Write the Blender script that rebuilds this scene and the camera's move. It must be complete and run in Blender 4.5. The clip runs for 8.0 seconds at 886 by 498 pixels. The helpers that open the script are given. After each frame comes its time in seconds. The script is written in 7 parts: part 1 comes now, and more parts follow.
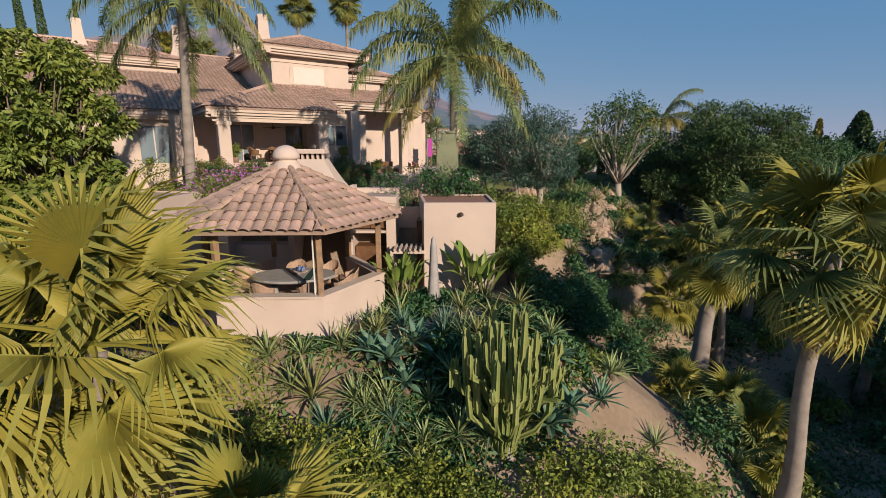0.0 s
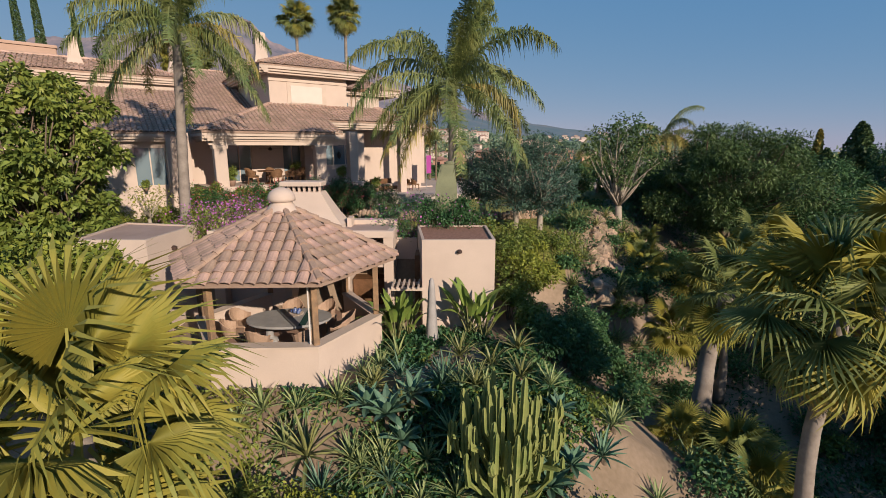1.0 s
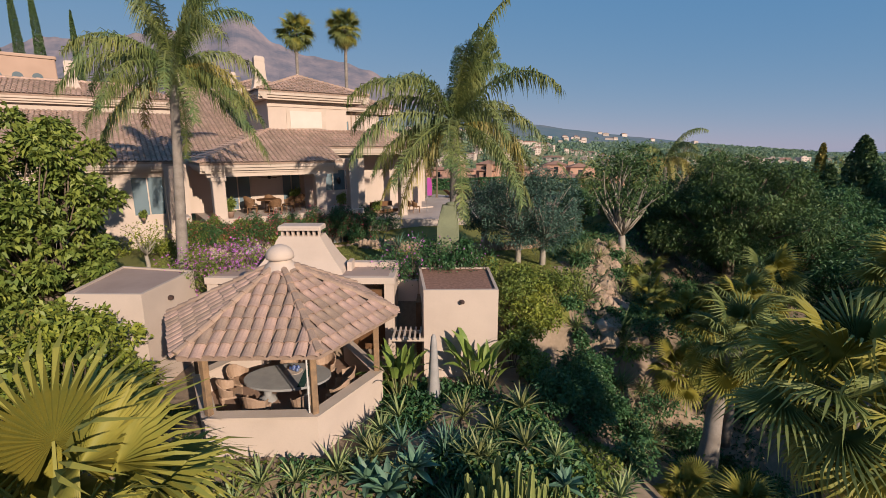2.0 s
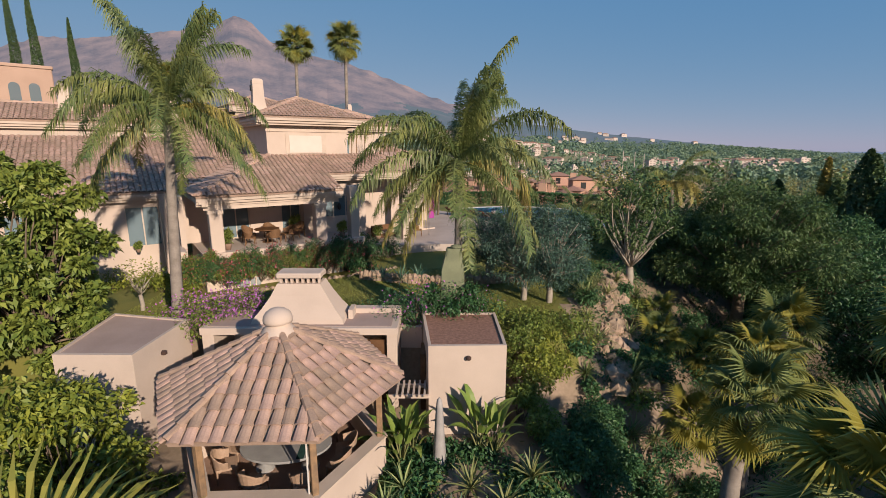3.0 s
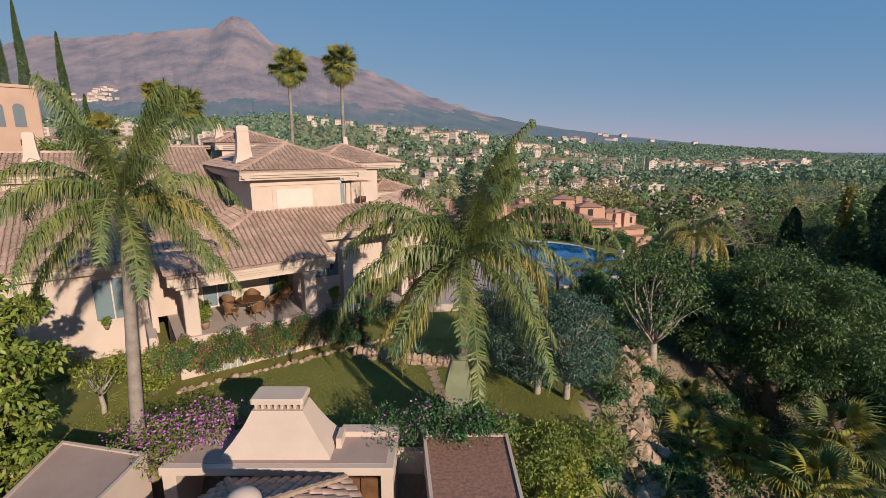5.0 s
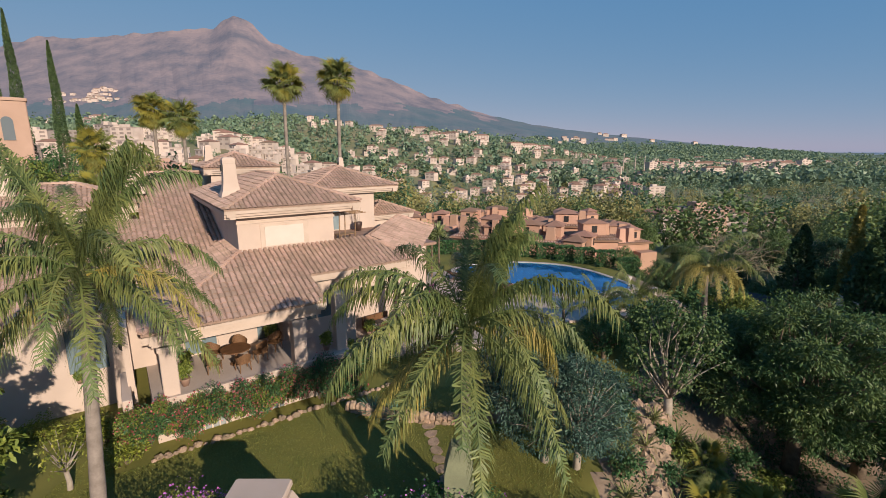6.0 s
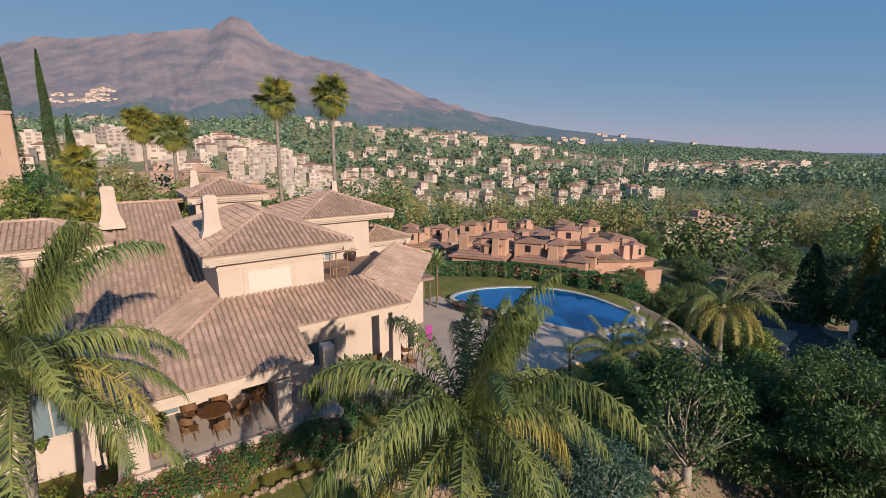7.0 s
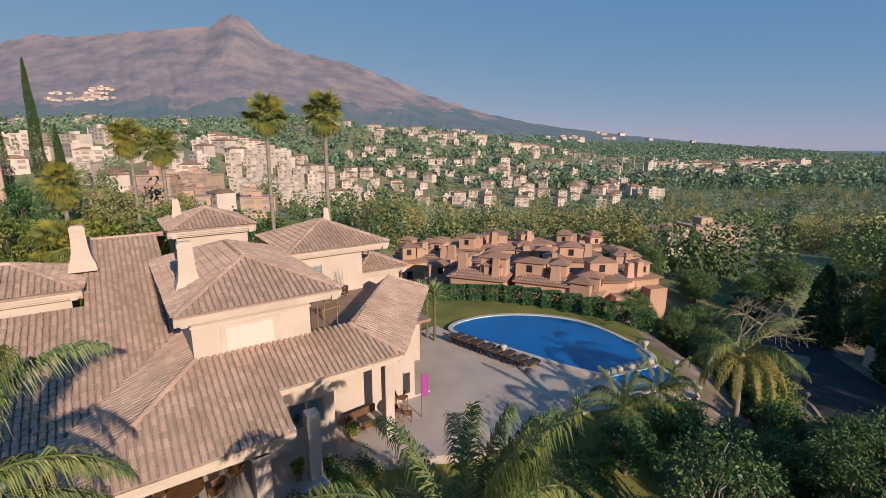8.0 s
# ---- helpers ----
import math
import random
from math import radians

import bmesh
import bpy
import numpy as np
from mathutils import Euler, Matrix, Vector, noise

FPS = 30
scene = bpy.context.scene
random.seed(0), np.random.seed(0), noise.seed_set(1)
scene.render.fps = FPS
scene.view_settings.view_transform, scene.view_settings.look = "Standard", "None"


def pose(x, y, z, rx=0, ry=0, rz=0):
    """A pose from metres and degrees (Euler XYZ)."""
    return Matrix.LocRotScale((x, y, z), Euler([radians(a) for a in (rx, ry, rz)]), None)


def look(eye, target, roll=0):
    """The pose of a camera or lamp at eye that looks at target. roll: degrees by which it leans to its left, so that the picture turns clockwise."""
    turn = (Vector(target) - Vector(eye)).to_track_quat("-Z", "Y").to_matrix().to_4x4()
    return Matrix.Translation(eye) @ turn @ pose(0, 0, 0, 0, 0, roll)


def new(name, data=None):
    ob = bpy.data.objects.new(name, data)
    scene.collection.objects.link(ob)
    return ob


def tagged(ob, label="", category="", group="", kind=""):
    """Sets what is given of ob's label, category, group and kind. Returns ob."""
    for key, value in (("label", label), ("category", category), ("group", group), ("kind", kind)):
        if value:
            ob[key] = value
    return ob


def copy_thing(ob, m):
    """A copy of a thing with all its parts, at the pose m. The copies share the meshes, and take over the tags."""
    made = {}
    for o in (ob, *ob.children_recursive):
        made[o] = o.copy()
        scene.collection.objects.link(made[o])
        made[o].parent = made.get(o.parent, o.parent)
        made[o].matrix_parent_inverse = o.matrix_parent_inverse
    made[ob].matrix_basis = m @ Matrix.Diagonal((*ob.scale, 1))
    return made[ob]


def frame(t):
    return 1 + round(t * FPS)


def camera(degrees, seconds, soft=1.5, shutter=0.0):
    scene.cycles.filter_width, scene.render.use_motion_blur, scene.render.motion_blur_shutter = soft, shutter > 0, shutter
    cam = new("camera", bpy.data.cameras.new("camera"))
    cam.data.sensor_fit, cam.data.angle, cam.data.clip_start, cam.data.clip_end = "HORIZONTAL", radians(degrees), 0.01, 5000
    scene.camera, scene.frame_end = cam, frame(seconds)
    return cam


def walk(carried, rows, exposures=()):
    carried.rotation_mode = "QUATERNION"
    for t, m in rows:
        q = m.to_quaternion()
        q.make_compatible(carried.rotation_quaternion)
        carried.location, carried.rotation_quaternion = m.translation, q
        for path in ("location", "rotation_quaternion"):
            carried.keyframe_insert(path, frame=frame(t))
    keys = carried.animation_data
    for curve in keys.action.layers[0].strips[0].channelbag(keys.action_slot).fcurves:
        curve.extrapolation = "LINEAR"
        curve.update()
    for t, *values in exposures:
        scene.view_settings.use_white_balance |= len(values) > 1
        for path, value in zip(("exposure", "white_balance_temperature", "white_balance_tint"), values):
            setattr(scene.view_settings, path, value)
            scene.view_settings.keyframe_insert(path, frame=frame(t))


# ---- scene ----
cam = camera(86.8, 8.0, soft=0.5)
METRES, EYE, TILT, LEAN, TURN = 18.0, 4.25, -12.2, 0.0, 0.0
ROWS = [
    (0.0, 0.0, 0.0, 0.0, -0.0, -0.0, -0.0),
    (0.5, 0.0019, 0.0064, 0.0312, -0.01, 0.0, 0.0),
    (1.0, 0.0023, 0.0138, 0.0708, -0.05, 0.02, 0.01),
    (1.5, 0.0019, 0.0211, 0.1164, -0.03, 0.04, 0.03),
    (3.0, -0.0121, 0.0699, 0.2586, -0.09, 0.04, -0.01),
    (3.5, -0.0157, 0.0972, 0.3057, -0.11, 0.04, -0.04),
    (4.0, -0.0183, 0.1306, 0.3537, -0.11, 0.04, -0.04),
    (4.5, -0.0203, 0.1693, 0.4053, -0.13, 0.02, -0.05),
    (6.0, -0.0173, 0.2995, 0.5789, -0.11, -0.0, -0.01),
    (6.5, -0.016, 0.349, 0.6395, -0.18, 0.03, -0.0),
    (7.0, -0.0143, 0.4005, 0.7035, -0.23, 0.01, -0.01),
    (7.5, -0.0116, 0.4535, 0.7714, -0.27, -0.07, 0.04),
    (8.0, -0.0069, 0.5108, 0.8392, -0.3, -0.21, 0.05),
]
walk(cam, [(t, pose(0, 0, EYE, TILT, LEAN, TURN) @ pose(METRES * x, METRES * y, METRES * z, 90 + pitch, roll, yaw)) for t, x, y, z, yaw, pitch, roll in ROWS])

# ---- light ----
SUN_WAY = Vector((0.54, -0.79, 0.37)).normalized()
sun = new("sun", bpy.data.lights.new("sun", "SUN"))
sun.data.energy, sun.data.angle, sun.data.color = 5.0, radians(0.6), (1.0, 0.83, 0.66)
sun.matrix_world = look(SUN_WAY * 60, (0, 0, 0))
world = bpy.data.worlds.new("sky")
scene.world = world
world.use_nodes = True
sky = world.node_tree.nodes.new("ShaderNodeTexSky")
sky.sky_type, sky.sun_disc = "NISHITA", False
sky.sun_elevation = math.asin(SUN_WAY.z)
sky.sun_rotation = math.atan2(SUN_WAY.x, SUN_WAY.y)
sky.altitude, sky.air_density, sky.dust_density, sky.ozone_density = 150, 0.6, 0.15, 3.0
backdrop_node = world.node_tree.nodes["Background"]
# dusty winter air: the sky pales evenly towards a lavender horizon
split, join = world.node_tree.nodes.new("ShaderNodeSeparateColor"), world.node_tree.nodes.new("ShaderNodeCombineColor")
world.node_tree.links.new(sky.outputs["Color"], split.inputs["Color"])
for k, (power, gain) in enumerate(((0.74, 1.32), (0.32, 2.4), (0.10, 4.6))):
    bend, lift = world.node_tree.nodes.new("ShaderNodeMath"), world.node_tree.nodes.new("ShaderNodeMath")
    bend.operation, lift.operation = "POWER", "MULTIPLY"
    bend.inputs[1].default_value, lift.inputs[1].default_value = power, gain
    world.node_tree.links.new(split.outputs[k], bend.inputs[0])
    world.node_tree.links.new(bend.outputs[0], lift.inputs[0])
    world.node_tree.links.new(lift.outputs[0], join.inputs[k])
world.node_tree.links.new(join.outputs["Color"], backdrop_node.inputs["Color"])
backdrop_node.inputs["Strength"].default_value = 0.073
scene.view_settings.exposure = 0.27


# ---- materials ----
REFLECT = 0.72  # share of the listed tints that the sunlit surfaces give back


def surf(name, c1, c2=None, scale=3.0, rough=0.8, bump=0.2, fine=40.0, vary=0.0, spread="", metal=0.0, sheen=None, glow=None):
    """A procedural surface: two colours mixed at two scales, fine relief, and chance per object or per island."""
    c1, c2 = (tuple(v * REFLECT for v in c) for c in (c1, c2 or tuple(v * 0.75 for v in c1)))
    m = bpy.data.materials.new(name)
    m.use_nodes = True
    nt = m.node_tree
    n, l = nt.nodes, nt.links
    b = n["Principled BSDF"]
    co = n.new("ShaderNodeTexCoord")
    big, small = n.new("ShaderNodeTexNoise"), n.new("ShaderNodeTexNoise")
    big.inputs["Scale"].default_value, small.inputs["Scale"].default_value = scale, fine
    big.inputs["Detail"].default_value, small.inputs["Detail"].default_value = 5, 4
    for t in (big, small):
        l.new(co.outputs["Object"], t.inputs["Vector"])
    ramp = n.new("ShaderNodeMapRange")
    ramp.inputs["From Min"].default_value, ramp.inputs["From Max"].default_value = 0.32, 0.68
    add = n.new("ShaderNodeMath")
    add.operation = "MULTIPLY_ADD"
    add.inputs[1].default_value = 0.35
    l.new(small.outputs["Fac"], add.inputs[0])
    sub = n.new("ShaderNodeMath")
    sub.operation = "SUBTRACT"
    sub.inputs[1].default_value = 0.175
    l.new(big.outputs["Fac"], sub.inputs[0])
    l.new(sub.outputs[0], add.inputs[2])
    l.new(add.outputs[0], ramp.inputs["Value"])
    mix = n.new("ShaderNodeMix")
    mix.data_type = "RGBA"
    mix.inputs[6].default_value, mix.inputs[7].default_value = (*c1, 1), (*c2, 1)
    l.new(ramp.outputs[0], mix.inputs[0])
    col = mix.outputs[2]
    if vary:
        if spread == "island":
            chance = n.new("ShaderNodeNewGeometry").outputs["Random Per Island"]
        else:
            chance = n.new("ShaderNodeObjectInfo").outputs["Random"]
        rng = n.new("ShaderNodeMapRange")
        rng.inputs["To Min"].default_value, rng.inputs["To Max"].default_value = 1 - vary, 1 + vary
        l.new(chance, rng.inputs["Value"])
        hsv = n.new("ShaderNodeHueSaturation")
        l.new(col, hsv.inputs["Color"])
        l.new(rng.outputs[0], hsv.inputs["Value"])
        hue = n.new("ShaderNodeMapRange")
        hue.inputs["To Min"].default_value, hue.inputs["To Max"].default_value = 0.5 + vary * 0.05, 0.5 - vary * 0.05
        l.new(chance, hue.inputs["Value"])
        l.new(hue.outputs[0], hsv.inputs["Hue"])
        col = hsv.outputs["Color"]
    l.new(col, b.inputs["Base Color"])
    b.inputs["Roughness"].default_value, b.inputs["Metallic"].default_value = rough, metal
    b.inputs["Specular IOR Level"].default_value = 0.3
    if bump:
        bp = n.new("ShaderNodeBump")
        bp.inputs["Strength"].default_value, bp.inputs["Distance"].default_value = bump, 0.02
        l.new(add.outputs[0], bp.inputs["Height"])
        l.new(bp.outputs[0], b.inputs["Normal"])
    if sheen:
        out = n["Material Output"]
        tr, ms = n.new("ShaderNodeBsdfTranslucent"), n.new("ShaderNodeMixShader")
        l.new(col, tr.inputs["Color"])
        ms.inputs[0].default_value = sheen
        l.new(b.outputs[0], ms.inputs[1])
        l.new(tr.outputs[0], ms.inputs[2])
        l.new(ms.outputs[0], out.inputs["Surface"])
    if glow:
        b.inputs["Emission Color"].default_value = (*glow[0], 1)
        b.inputs["Emission Strength"].default_value = glow[1]
    return m


def leaf(name, c1, c2, vary=0.35, sheen=0.22, rough=0.5, scale=0.8):
    c1, c2 = ((c[0] * 0.9, c[1] * 1.02, c[2]) for c in (c1, c2)) if c1[1] > c1[0] * 0.75 else (c1, c2)
    return surf(name, c1, c2, scale=scale, rough=rough, bump=0.0, fine=9.0, vary=vary, spread="island", sheen=sheen * 0.5)


M_STUCCO = surf("peach_white_stucco", (0.71, 0.575, 0.49), (0.62, 0.50, 0.425), 0.7, 0.9, 0.25, 30)
M_TRIM = surf("cream_moulding", (0.72, 0.585, 0.495), (0.61, 0.495, 0.41), 1.1, 0.85, 0.15, 30)
M_TILE = surf("clay_barrel_tile", (0.66, 0.46, 0.36), (0.50, 0.34, 0.265), 0.55, 0.9, 0.4, 22, vary=0.17, spread="island")
M_TILE_ONE = surf("weathered_clay_tile", (0.61, 0.415, 0.32), (0.39, 0.27, 0.215), 2.2, 0.9, 0.5, 26, vary=0.2)
M_UNDER = surf("roof_bed_mortar", (0.46, 0.33, 0.26), (0.34, 0.24, 0.19), 3, 0.95, 0.2, 30)
M_GRAVEL = surf("red_gravel_roof", (0.42, 0.235, 0.175), (0.26, 0.14, 0.105), 9, 0.95, 0.8, 60)
M_FLATROOF = surf("pink_flat_roof_coat", (0.53, 0.395, 0.345), (0.44, 0.325, 0.285), 0.9, 0.9, 0.2, 20)
M_WOOD = surf("dark_varnished_wood", (0.22, 0.11, 0.055), (0.13, 0.065, 0.03), 4, 0.55, 0.25, 45)
M_OLDWOOD = surf("weathered_wood", (0.40, 0.25, 0.14), (0.22, 0.15, 0.10), 4, 0.8, 0.3, 45)
M_WICKER = surf("brown_wicker", (0.26, 0.14, 0.07), (0.15, 0.08, 0.04), 20, 0.7, 0.6, 90)
M_STONE = surf("rough_field_stone", (0.52, 0.38, 0.27), (0.34, 0.25, 0.18), 3, 0.9, 0.6, 25, vary=0.25)
M_TABLE = surf("grey_stone_table_top", (0.42, 0.41, 0.40), (0.34, 0.33, 0.33), 3, 0.5, 0.1, 50)
M_FLOOR = surf("terracotta_floor", (0.42, 0.28, 0.21), (0.33, 0.21, 0.16), 1.5, 0.7, 0.1, 30)
M_DECK = surf("pale_pink_paving", (0.62, 0.52, 0.46), (0.52, 0.43, 0.38), 0.5, 0.85, 0.15, 12)
M_SOIL = surf("dry_garden_soil", (0.40, 0.30, 0.22), (0.24, 0.18, 0.12), 0.35, 0.95, 0.7, 8)
M_LAWN = surf("mown_lawn", (0.27, 0.25, 0.06), (0.17, 0.18, 0.045), 0.45, 0.95, 0.6, 55)
M_ROAD = surf("dark_asphalt", (0.05, 0.05, 0.055), (0.035, 0.035, 0.04), 0.6, 0.85, 0.2, 60)
M_LAND = surf("valley_scrub", (0.22, 0.25, 0.12), (0.36, 0.31, 0.18), 0.02, 0.95, 0.0, 0.25)
M_BARK = surf("grey_palm_bark", (0.36, 0.31, 0.27), (0.25, 0.21, 0.18), 3, 0.95, 0.7, 18)
M_BARK2 = surf("brown_tree_bark", (0.25, 0.19, 0.14), (0.14, 0.11, 0.08), 4, 0.95, 0.7, 25)
M_PALEBARK = surf("pale_branch_bark", (0.50, 0.44, 0.37), (0.34, 0.29, 0.24), 4, 0.9, 0.5, 25)
M_GREYPLANT = surf("pale_grey_cactus_skin", (0.47, 0.44, 0.42), (0.37, 0.35, 0.34), 3, 0.8, 0.3, 30)
M_SHAFT = surf("green_palm_crownshaft", (0.20, 0.24, 0.09), (0.30, 0.26, 0.12), 2, 0.6, 0.2, 20)
M_FEATHER = leaf("feather_palm_leaf", (0.125, 0.18, 0.065), (0.29, 0.275, 0.085))
M_DRY = leaf("dry_palm_leaf", (0.52, 0.395, 0.10), (0.38, 0.29, 0.085))
M_FAN = leaf("yellow_green_fan_leaf", (0.415, 0.325, 0.055), (0.255, 0.245, 0.05), 0.3, 0.3, 0.6)
M_FAN2 = leaf("green_fan_leaf", (0.13, 0.175, 0.06), (0.27, 0.27, 0.08), 0.35, 0.3, 0.6)
M_LEAF = leaf("broad_green_leaf", (0.18, 0.23, 0.05), (0.30, 0.315, 0.065))
M_LEAFY = leaf("yellow_green_leaf", (0.34, 0.335, 0.05), (0.22, 0.25, 0.045))
M_LEAFD = leaf("dark_green_leaf", (0.05, 0.132, 0.052), (0.115, 0.205, 0.074))
M_LEAFT = leaf("feathery_tree_leaf", (0.065, 0.13, 0.045), (0.15, 0.20, 0.065))
M_OLIVE = leaf("grey_olive_leaf", (0.075, 0.145, 0.115), (0.14, 0.21, 0.16))
M_AGAVE = leaf("blue_green_agave_leaf", (0.12, 0.22, 0.15), (0.19, 0.28, 0.18), 0.3, 0.08)
M_SPIKE = leaf("grey_green_spike_leaf", (0.27, 0.32, 0.135), (0.43, 0.43, 0.18), 0.35, 0.1)
M_SPIKEY = leaf("cream_edged_spike_leaf", (0.34, 0.31, 0.12), (0.22, 0.22, 0.08), 0.3, 0.12)
M_CACTUS = surf("green_cactus_skin", (0.16, 0.22, 0.06), (0.31, 0.33, 0.11), 1.2, 0.7, 0.3, 20, vary=0.25, spread="island")
M_BANANA = leaf("banana_leaf", (0.19, 0.27, 0.06), (0.30, 0.33, 0.07), 0.3, 0.3)
M_BOUG = leaf("magenta_bougainvillea", (0.68, 0.20, 0.62), (0.50, 0.18, 0.56), 0.3)
M_RED = leaf("red_blossom", (0.50, 0.07, 0.10), (0.56, 0.18, 0.18), 0.3)
M_CYPRESS = leaf("cypress_needles", (0.075, 0.125, 0.05), (0.12, 0.165, 0.06), 0.35, 0.05)
M_TWIG = surf("bare_twig_bark", (0.36, 0.31, 0.20), (0.25, 0.22, 0.14), 4, 0.9, 0.3, 20)
M_WOODS = leaf("brownish_eucalyptus_leaf", (0.36, 0.325, 0.12), (0.46, 0.36, 0.155), 0.16, 0.3, scale=0.05)
M_WOODG = leaf("green_valley_leaf", (0.14, 0.22, 0.085), (0.22, 0.26, 0.09), 0.16, 0.3, scale=0.05)
M_WOODD = leaf("dark_pine_leaf", (0.06, 0.13, 0.07), (0.10, 0.17, 0.08), 0.2, 0.1, scale=0.05)
# leaf colour paled and blued, to paint haze over distant trees
M_WOODS_HAZE = leaf("haze_tinted_tree_leaf", (0.22, 0.31, 0.22), (0.29, 0.34, 0.20), 0.25, 0.3, scale=0.02)
M_POOLTILE = surf("blue_pool_mosaic", (0.006, 0.14, 0.36), (0.004, 0.08, 0.24), 0.14, 0.3, 0.05, 4)
M_COPING = surf("white_pool_coping", (0.68, 0.60, 0.54), (0.58, 0.50, 0.45), 2, 0.8, 0.2, 30)
M_TERRACOTTA = surf("terracotta_render", (0.68, 0.42, 0.31), (0.57, 0.34, 0.25), 0.4, 0.9, 0.15, 10, vary=0.12)
M_PEACH = surf("peach_render", (0.60, 0.41, 0.32), (0.52, 0.35, 0.27), 0.4, 0.9, 0.15, 10)
M_FARWHITE = surf("far_white_render", (0.76, 0.64, 0.57), (0.62, 0.51, 0.45), 0.2, 0.9, 0.0, 3, vary=0.12)
M_FARROOF = surf("far_clay_roof", (0.42, 0.25, 0.18), (0.34, 0.20, 0.14), 0.4, 0.9, 0.0, 5, vary=0.2)
# near-black colour that paints the shade inside openings and behind panes
M_PAINTED_SHADE = surf("painted_shade_black", (0.02, 0.022, 0.025), (0.03, 0.03, 0.032), 2, 0.5, 0, 20)
M_FARGLASS = surf("far_shaded_window", (0.32, 0.26, 0.24), (0.40, 0.32, 0.29), 0.3, 0.6, 0, 3)
M_MOSS = surf("mossy_plaster", (0.29, 0.31, 0.19), (0.20, 0.22, 0.14), 1.5, 0.9, 0.3, 25)
M_BLIND = surf("cream_roller_blind", (0.80, 0.68, 0.61), (0.76, 0.64, 0.57), 2, 0.7, 0.05, 30)
M_METAL = surf("grey_metal", (0.45, 0.45, 0.46), (0.36, 0.36, 0.37), 3, 0.4, 0.05, 40, metal=0.8)
M_IRON = surf("black_iron", (0.03, 0.03, 0.03), (0.05, 0.045, 0.04), 3, 0.6, 0.1, 40)
M_BLUE = surf("blue_glaze", (0.03, 0.07, 0.30), (0.25, 0.30, 0.40), 12, 0.25, 0, 40)
M_CLOTH = surf("dark_lounger_cloth", (0.09, 0.075, 0.065), (0.06, 0.05, 0.045), 4, 0.9, 0.2, 60)
M_WHITE = surf("white_paint", (0.80, 0.76, 0.72), (0.72, 0.68, 0.64), 2, 0.6, 0.05, 40)
M_POT = surf("dark_glazed_pot", (0.06, 0.04, 0.035), (0.10, 0.06, 0.05), 3, 0.4, 0.1, 30)
M_MAGENTA = surf("magenta_cloth", (0.45, 0.07, 0.35), (0.38, 0.06, 0.30), 3, 0.8, 0.1, 40)
# distance haze is put into these four materials as a bluish glow
M_ROCK_HAZE = surf("mountain_rock_haze_glow", (0.265, 0.20, 0.185), (0.09, 0.09, 0.105), 0.006, 0.95, 0.0, 0.04, glow=((0.36, 0.37, 0.52), 0.175))
M_SCRUB_HAZE = surf("mountain_scrub_haze_glow", (0.05, 0.085, 0.08), (0.12, 0.115, 0.105), 0.005, 0.95, 0.0, 0.04, glow=((0.26, 0.38, 0.55), 0.185))
M_FOOT_HAZE = surf("wooded_foothill_haze_glow", (0.07, 0.13, 0.07), (0.16, 0.17, 0.10), 0.006, 0.95, 0.0, 0.06, glow=((0.18, 0.31, 0.38), 0.12))
M_SEA_HAZE = surf("sea", (0.08, 0.13, 0.22), (0.07, 0.11, 0.2), 0.001, 0.4, 0, 0.01, glow=((0.30, 0.36, 0.48), 0.2))


def glass_mat(name, tint, rough=0.03):
    m = bpy.data.materials.new(name)
    m.use_nodes = True
    b = m.node_tree.nodes["Principled BSDF"]
    b.inputs["Base Color"].default_value = (*tint, 1)
    b.inputs["Roughness"].default_value = rough
    b.inputs["Transmission Weight"].default_value = 0.55
    b.inputs["IOR"].default_value = 1.45
    return m


M_GLASS = glass_mat("window_glass", (0.25, 0.32, 0.36))


def water_mat():
    m = bpy.data.materials.new("pool_water")
    m.use_nodes = True
    nt = m.node_tree
    b = nt.nodes["Principled BSDF"]
    b.inputs["Base Color"].default_value = (0.35, 0.75, 1.0, 1)
    b.inputs["Roughness"].default_value = 0.04
    b.inputs["Transmission Weight"].default_value = 1.0
    b.inputs["IOR"].default_value = 1.33
    tx, bp = nt.nodes.new("ShaderNodeTexNoise"), nt.nodes.new("ShaderNodeBump")
    tx.inputs["Scale"].default_value = 2.5
    bp.inputs["Strength"].default_value, bp.inputs["Distance"].default_value = 0.12, 0.03
    nt.links.new(tx.outputs["Fac"], bp.inputs["Height"])
    nt.links.new(bp.outputs[0], b.inputs["Normal"])
    return m


M_WATER = water_mat()


